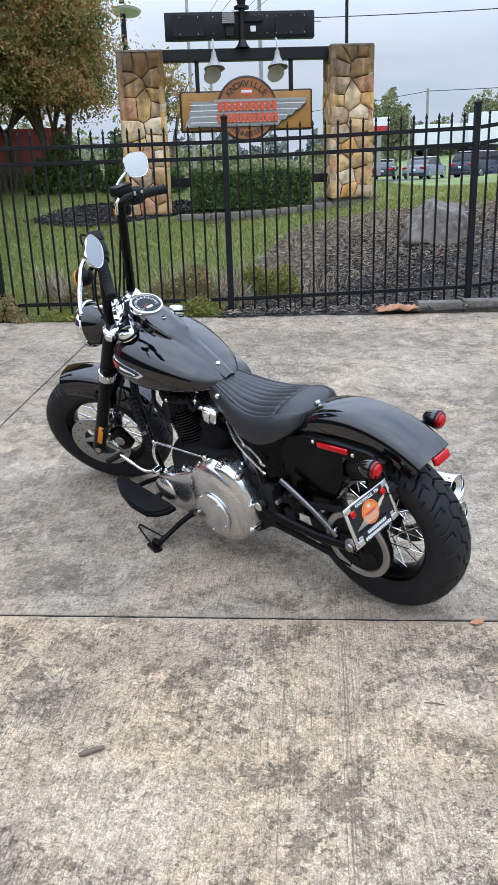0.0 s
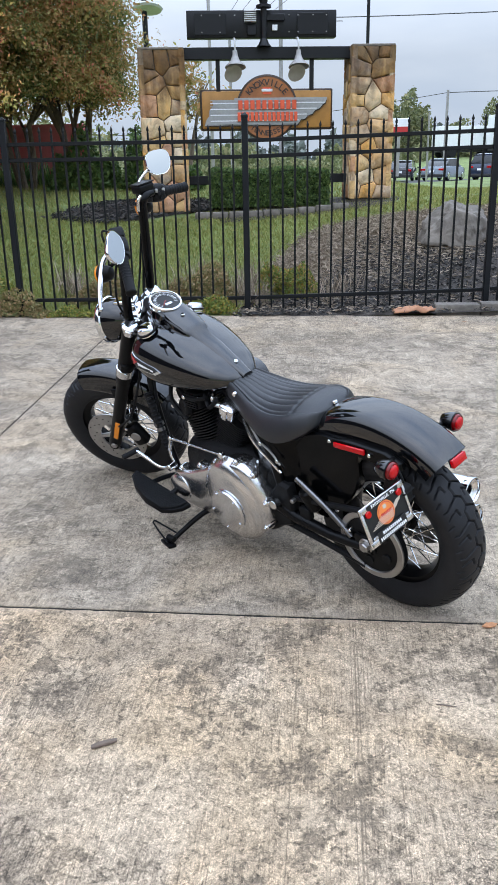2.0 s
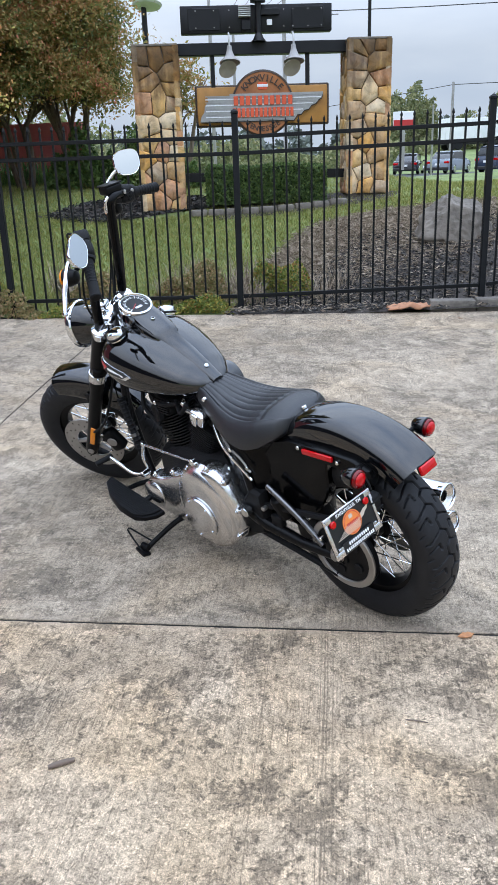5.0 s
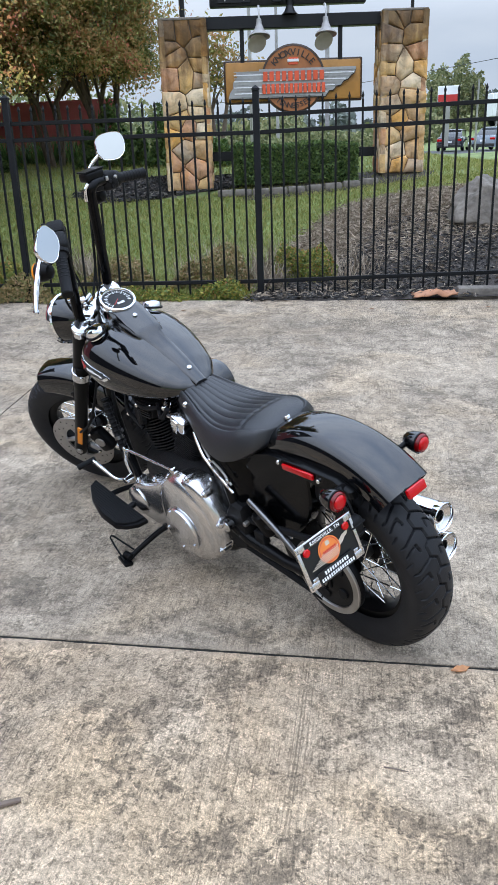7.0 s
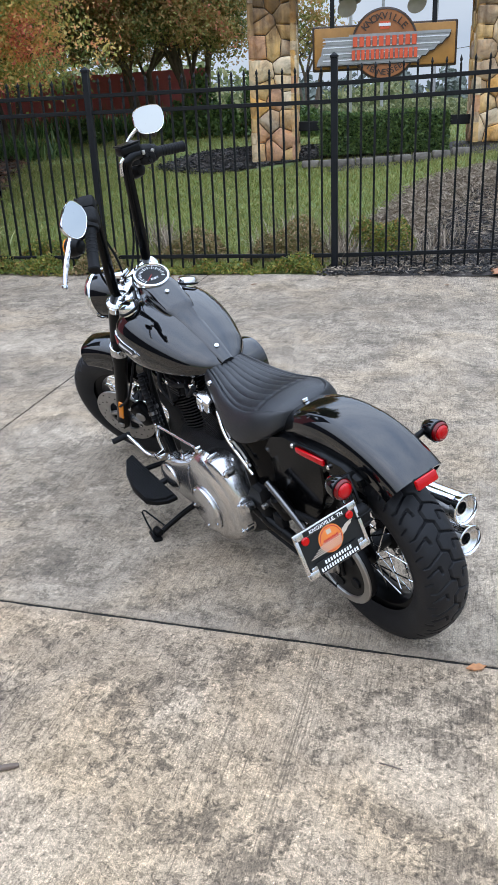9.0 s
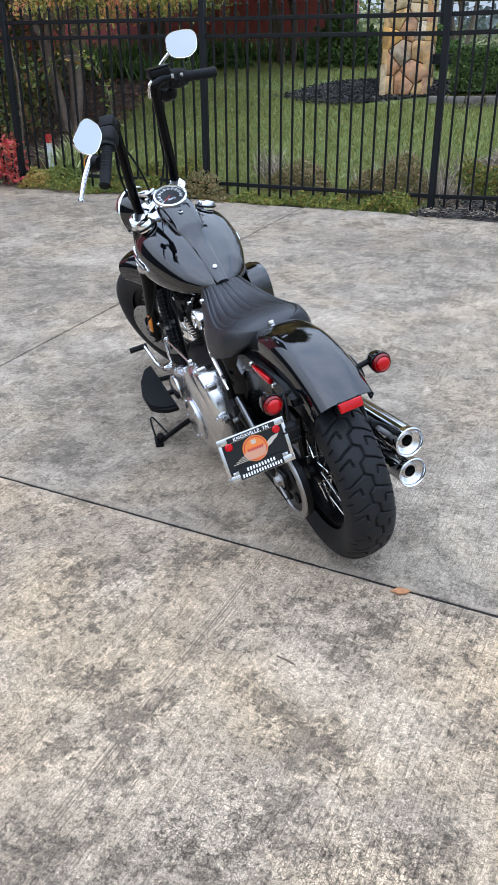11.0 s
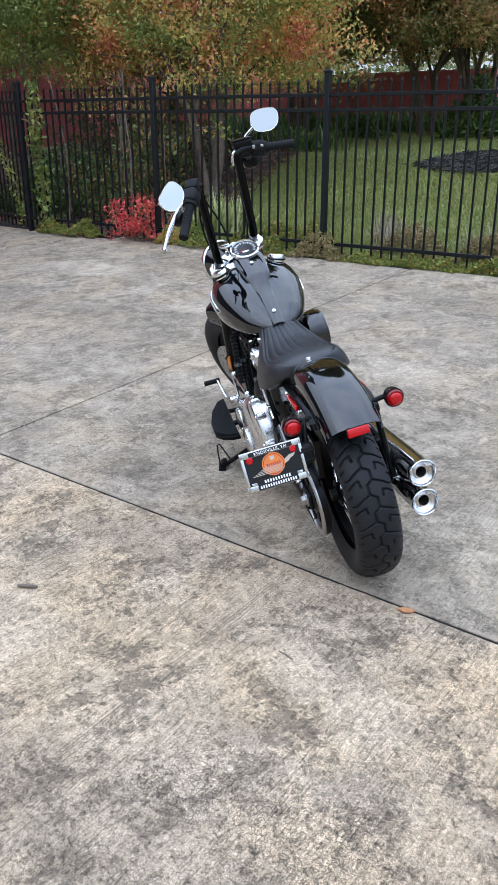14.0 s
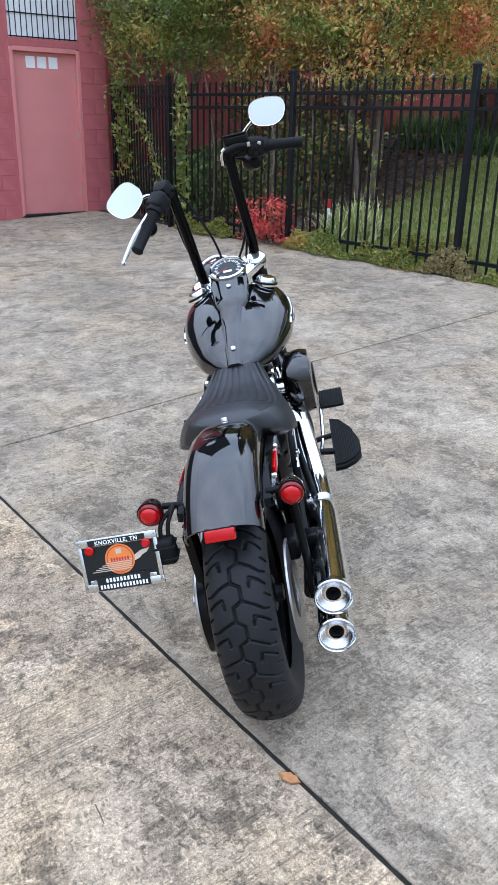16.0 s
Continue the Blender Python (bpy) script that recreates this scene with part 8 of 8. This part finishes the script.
def car(x, y, z, yaw, colour, ln, wd, ht, nm, label, roof=(0.16, 0.3, 0.78, 0.94)):
    m = Matrix.Translation((x, y, z)) @ pose(0, 0, 0, 0, 0, yaw)
    ob = thing("car", label, "car", m, "cars on the road")
    paint = plain(nm, colour, 0.2, var=0.05, scale=2, coat=1.0)
    w = wd / 2
    secs = []
    for u, zt, k in ((0.0, 0.5, 0.8), (0.03, 0.62, 0.93), (0.12, 0.66, 1.0), (0.5, 0.66, 1.0), (0.85, 0.62, 1.0), (0.96, 0.55, 0.93), (1.0, 0.42, 0.82)):
        X = -ln / 2 + ln * u
        h = ht * zt
        secs.append([(X, -w * k, 0.22), (X, -w * k, h * 0.7), (X, -w * k * 0.93, h * 0.95), (X, -w * k * 0.8, h), (X, w * k * 0.8, h), (X, w * k * 0.93, h * 0.95), (X, w * k, h * 0.7), (X, w * k, 0.22)])
    part("body", loft(secs), paint, ob)
    a, b, c, d = [-ln / 2 + ln * q for q in roof]
    g = [[(X, -ww, 0.62 * ht), (X, -ww * 0.97, zz), (X, ww * 0.97, zz), (X, ww, 0.62 * ht)] for X, ww, zz in ((a, w * 0.86, 0.66 * ht), (b, w * 0.76, 0.96 * ht), (c - 0.3, w * 0.76, 0.97 * ht), (c, w * 0.8, 0.66 * ht))]
    part("window_band", loft(g), M_GLASSDARK, ob)
    part("roof", loft([[(X, -w * 0.74, zz - 0.03), (X, -w * 0.6, zz + 0.03), (X, w * 0.6, zz + 0.03), (X, w * 0.74, zz - 0.03)] for X, zz in ((b - 0.05, 0.95 * ht), (b + 0.3, 0.985 * ht), (c - 0.5, 0.985 * ht), (c - 0.22, 0.93 * ht))]), paint, ob)
    for sx in (-0.31, 0.31):
        for sy in (-1, 1):
            wh = part("tyre", disc((sx * ln, sy * (w - 0.1), 0.32), (0, 1, 0), 0.32, 0.2, 0.04, 24), M_RUBBER, ob)
            part("rim", disc((sx * ln, sy * (w - 0.0), 0.32), (0, 1, 0), 0.21, 0.03, 0.01, 18), M_SATIN, wh)
    for sy in (-1, 1):
        part("tail_light", box(-ln / 2 + 0.05, sy * w * 0.7, ht * 0.5, 0.12, 0.34, 0.14, 0.02, 1), M_REDLENS, ob)
        part("headlight", box(ln / 2 - 0.08, sy * w * 0.66, ht * 0.4, 0.14, 0.3, 0.12, 0.02, 1), M_WHITE, ob)
    part("bumper", box(-ln / 2 + 0.06, 0, 0.34, 0.2, wd * 0.86, 0.2, 0.04, 1), M_CARTRIM, ob)
    part("number_plate", box(-ln / 2 - 0.02, 0, ht * 0.42, 0.02, 0.34, 0.13), M_WHITE, ob)
    for sy in (-1, 1):
        part("side_mirror", box(ln * 0.14, sy * (w + 0.06), ht * 0.64, 0.1, 0.14, 0.1, 0.02, 1), paint, ob)
    return ob


car(5.05, 60, 0.82, 78, (0.02, 0.022, 0.028), 4.5, 1.78, 1.36, "black_car_paint", "black sedan on the road seen from behind")
car(7.7, 59, 0.8, 62, (0.2, 0.24, 0.28), 4.4, 1.78, 1.45, "grey_blue_car_paint", "grey-blue hatchback on the road seen from behind")
car(11.2, 57.5, 0.78, 48, (0.02, 0.03, 0.06), 4.9, 1.9, 1.7, "dark_blue_car_paint", "dark blue sport utility car on the road", (0.03, 0.1, 0.74, 0.94))
car(15.6, 59, 0.8, 60, (0.7, 0.7, 0.7), 4.7, 1.85, 1.6, "white_car_paint", "white car on the road")
for x, y, ln, h in ((13.6, 92, 5.5, 3.0), (19.5, 90, 6.5, 3.9)):
    tr = thing("box_truck", "white box truck parked beyond the road", "truck", Matrix.Translation((x, y, 2.72)) @ pose(0, 0, 0, 0, 0, 12))
    part("cargo_box", box(0, 0, 0.9 + h / 2 - 0.4, ln, 2.4, h - 0.8, 0.05, 1), M_WHITE, tr)
    part("chassis", box(0, 0, 0.7, ln, 1.6, 0.3), M_CARTRIM, tr)
    part("cab", box(ln / 2 + 1.0, 0, 1.4, 1.8, 2.2, 1.9, 0.2, 2), M_WHITE, tr)
    for sx in (-0.35, -0.22, 0.5):
        for sy in (-1, 1):
            part("tyre", disc((sx * ln, sy * 1.0, 0.48), (0, 1, 0), 0.48, 0.3, 0.05, 20), M_RUBBER, tr)

M_POLE = plain("weathered_pole", (0.3, 0.29, 0.28), 0.8, var=0.2, scale=6)


def pole(x, y, z, h, r, label, arms=(), mt=None, nm="utility_pole"):
    ob = thing(nm, label, "pole", Matrix.Translation((x, y, z)))
    part("shaft", tube([(0, 0, -0.3), (0, 0, h)], [r, r * 0.75], 12, 1), mt or M_POLE, ob)
    for hz, w in arms:
        part("cross_arm", box(0, 0, hz, w, 0.12, 0.12), M_POLE, ob)
        for k in (-0.45, -0.2, 0.2, 0.45):
            part("insulator", disc((k * w, 0, hz + 0.12), (0, 0, 1), 0.05, 0.14, 0.02, 8), M_WHITE, ob)
    return ob


pole(9.4, 72, 0.9, 6.8, 0.14, "grey wooden utility pole")
pole(-4.0, 28, 1.2, 10, 0.06, "thin grey flag pole", (), M_STEEL, "flag_pole")
pole(1.05, 28, 1.2, 10, 0.06, "thin dark flag pole", (), M_BLACKSTEEL, "flag_pole")
pole(-3.6, 60, 1.15, 16, 0.16, "tall grey utility pole", ((15, 2.4), (13.5, 2.0)))
pole(-8.3, 70, 1.15, 12, 0.14, "grey utility pole with a cross arm", ((11.0, 2.6),))
pole(4.2, 38, 0.9, 3.0, 0.05, "short grey sign post", (), M_STEEL, "sign_post")
lampost = pole(-5.1, 23.5, 1.2, 5.6, 0.09, "dark street lamp post with a flat round head", (), M_BLACKSTEEL, "street_lamp")
part("lamp_head", lathe([(0.0, 0.14), (0.18, 0.12), (0.36, 0.05), (0.4, 0.0), (0.36, -0.05), (0.0, -0.08)], (0.1, 0, 4.55), (0, 0.2, 1), 28), M_LAMPGREY, lampost)
tl = thing("traffic_light", "black traffic signal hung from a wire", "traffic light", Matrix.Translation((1.75, 36, 4.75)))
part("housing", box(0, 0, 0, 0.36, 0.25, 1.0, 0.03, 1), M_BLACKSTEEL, tl)
for k in (-0.3, 0, 0.3):
    part("lens", disc((0, -0.13, k), (0, 1, 0), 0.11, 0.03, 0.01, 16), M_GLASSDARK, tl)
bb = thing("roadside_sign", "red and white roadside sign on a post", "sign", Matrix.Translation((4.2, 55, 1.15)))
part("panel", box(0, 0, 3.0, 1.3, 0.12, 1.0, 0.03, 1), M_WHITE, bb)
part("red_band", box(0, -0.07, 2.8, 1.24, 0.03, 0.4), M_REDPRINT, bb)
part("post", box(0, 0, 1.2, 0.25, 0.1, 2.4), M_STEEL, bb)

# overhead wires
def wire(a, b, sag, r=0.012, nm="overhead_wire"):
    a, b = Vector(a), Vector(b)
    pts = [a.lerp(b, t) - Vector((0, 0, sag * 4 * t * (1 - t))) for t in np.linspace(0, 1, 15)]
    o = pts[0].copy()
    w = part(nm, tube([p - o for p in pts], r, 5, 1), M_CARTRIM, None)
    w.matrix_world = Matrix.Translation(o)
    tagged(w, "thin black overhead wire between poles", "wire")


wire((-8.3, 70, 13.2), (60, 56, 13.5), 1.2, 0.035)
wire((9.4, 72, 7.5), (70, 60, 9.0), 0.6, 0.03)
wire((9.4, 72, 7.5), (-40, 84, 5.0), 0.9, 0.025)
for k in range(5):
    wire((-9.5 + k * 0.6, 70, 12.3), (2.0 + k * 1.1, 12.0, 9.5 + 0.15 * k), 0.8, 0.014)

# distant woods and shrubs
def far_wood(name, x0, x1, y0, y1, zb, h, n, size, leaf, label, seed):
    r = np.random.default_rng(seed)
    x, y = r.uniform(x0, x1, n), r.uniform(y0, y1, n)
    top = h * (0.62 + 0.25 * np.sin(x * 0.35 + seed) + 0.13 * np.sin(x * 1.13 + 2) + 0.1 * np.sin(x * 2.7))
    z = zb + r.uniform(0, 1, n) ** 0.75 * top
    return leaf_mass(name, np.stack([x, y, z], 1), size, leaf, None, label, "woods", seed, "stuff", long=1.3)


M_FARLEAF = leafy("far_leaves", [(0.0, (0.1, 0.12, 0.055)), (0.6, (0.2, 0.22, 0.095)), (1.0, (0.33, 0.3, 0.15))], 0.8, 0.2)
# distance haze is put into these leaf colours; the air itself is clear
M_HAZELEAF = leafy("hazy_far_leaves", [(0.0, (0.1, 0.12, 0.11)), (1.0, (0.17, 0.19, 0.16))], 0.9, 0.1)
far_wood("far_woods", 6, 48, 108, 124, 2.2, 9.5, 45000, 0.36, M_FARLEAF, "yellow-green far woods beyond the road", 401)
far_wood("far_woods", -60, 12, 95, 120, 0.9, 4.5, 15000, 0.55, M_FARLEAF, "yellow-green far woods beyond the road", 402)
far_wood("distant_woods", -260, 300, 300, 360, 0.8, 16, 26000, 2.2, M_HAZELEAF, "wooded ridge on the horizon with haze painted into its colour", 403)
far_wood("far_woods", -60, -12, 30, 50, 1.0, 6, 11000, 0.3, M_FARLEAF, "far trees behind the red building", 404)
far_wood("far_bushes", -3.4, 0.5, 27, 31, 1.1, 1.0, 4200, 0.09, M_FARLEAF, "green bushes beyond the sign", 405)
tree("small_tree", (-3.2, 17.6, 1.35), 2.0, 3, (-3.1, 17.6, 2.85), (0.75, 0.7, 0.8), 46, 45, M_LEAF_RUST, 0.06, 19, "small rust-leaved tree behind the pillar")
cover(-3.6, -2.2, 13.6, 14.6, 1.1, 3600, M_LEAF_HEDGE, "dark green rounded bush behind the pillar", 0.06, 410, nm="bush", cat="bush")
cover(-5.0, -3.7, 14.0, 14.9, 1.15, 3200, M_LEAF_HEDGE, "dark green rounded bush under the trees", 0.06, 412, nm="bush", cat="bush")
cover(-7.2, -6.2, 14.2, 14.9, 0.5, 1300, M_LEAF_HEDGE, "dark green low bush under the trees", 0.06, 411, nm="bush", cat="bush")
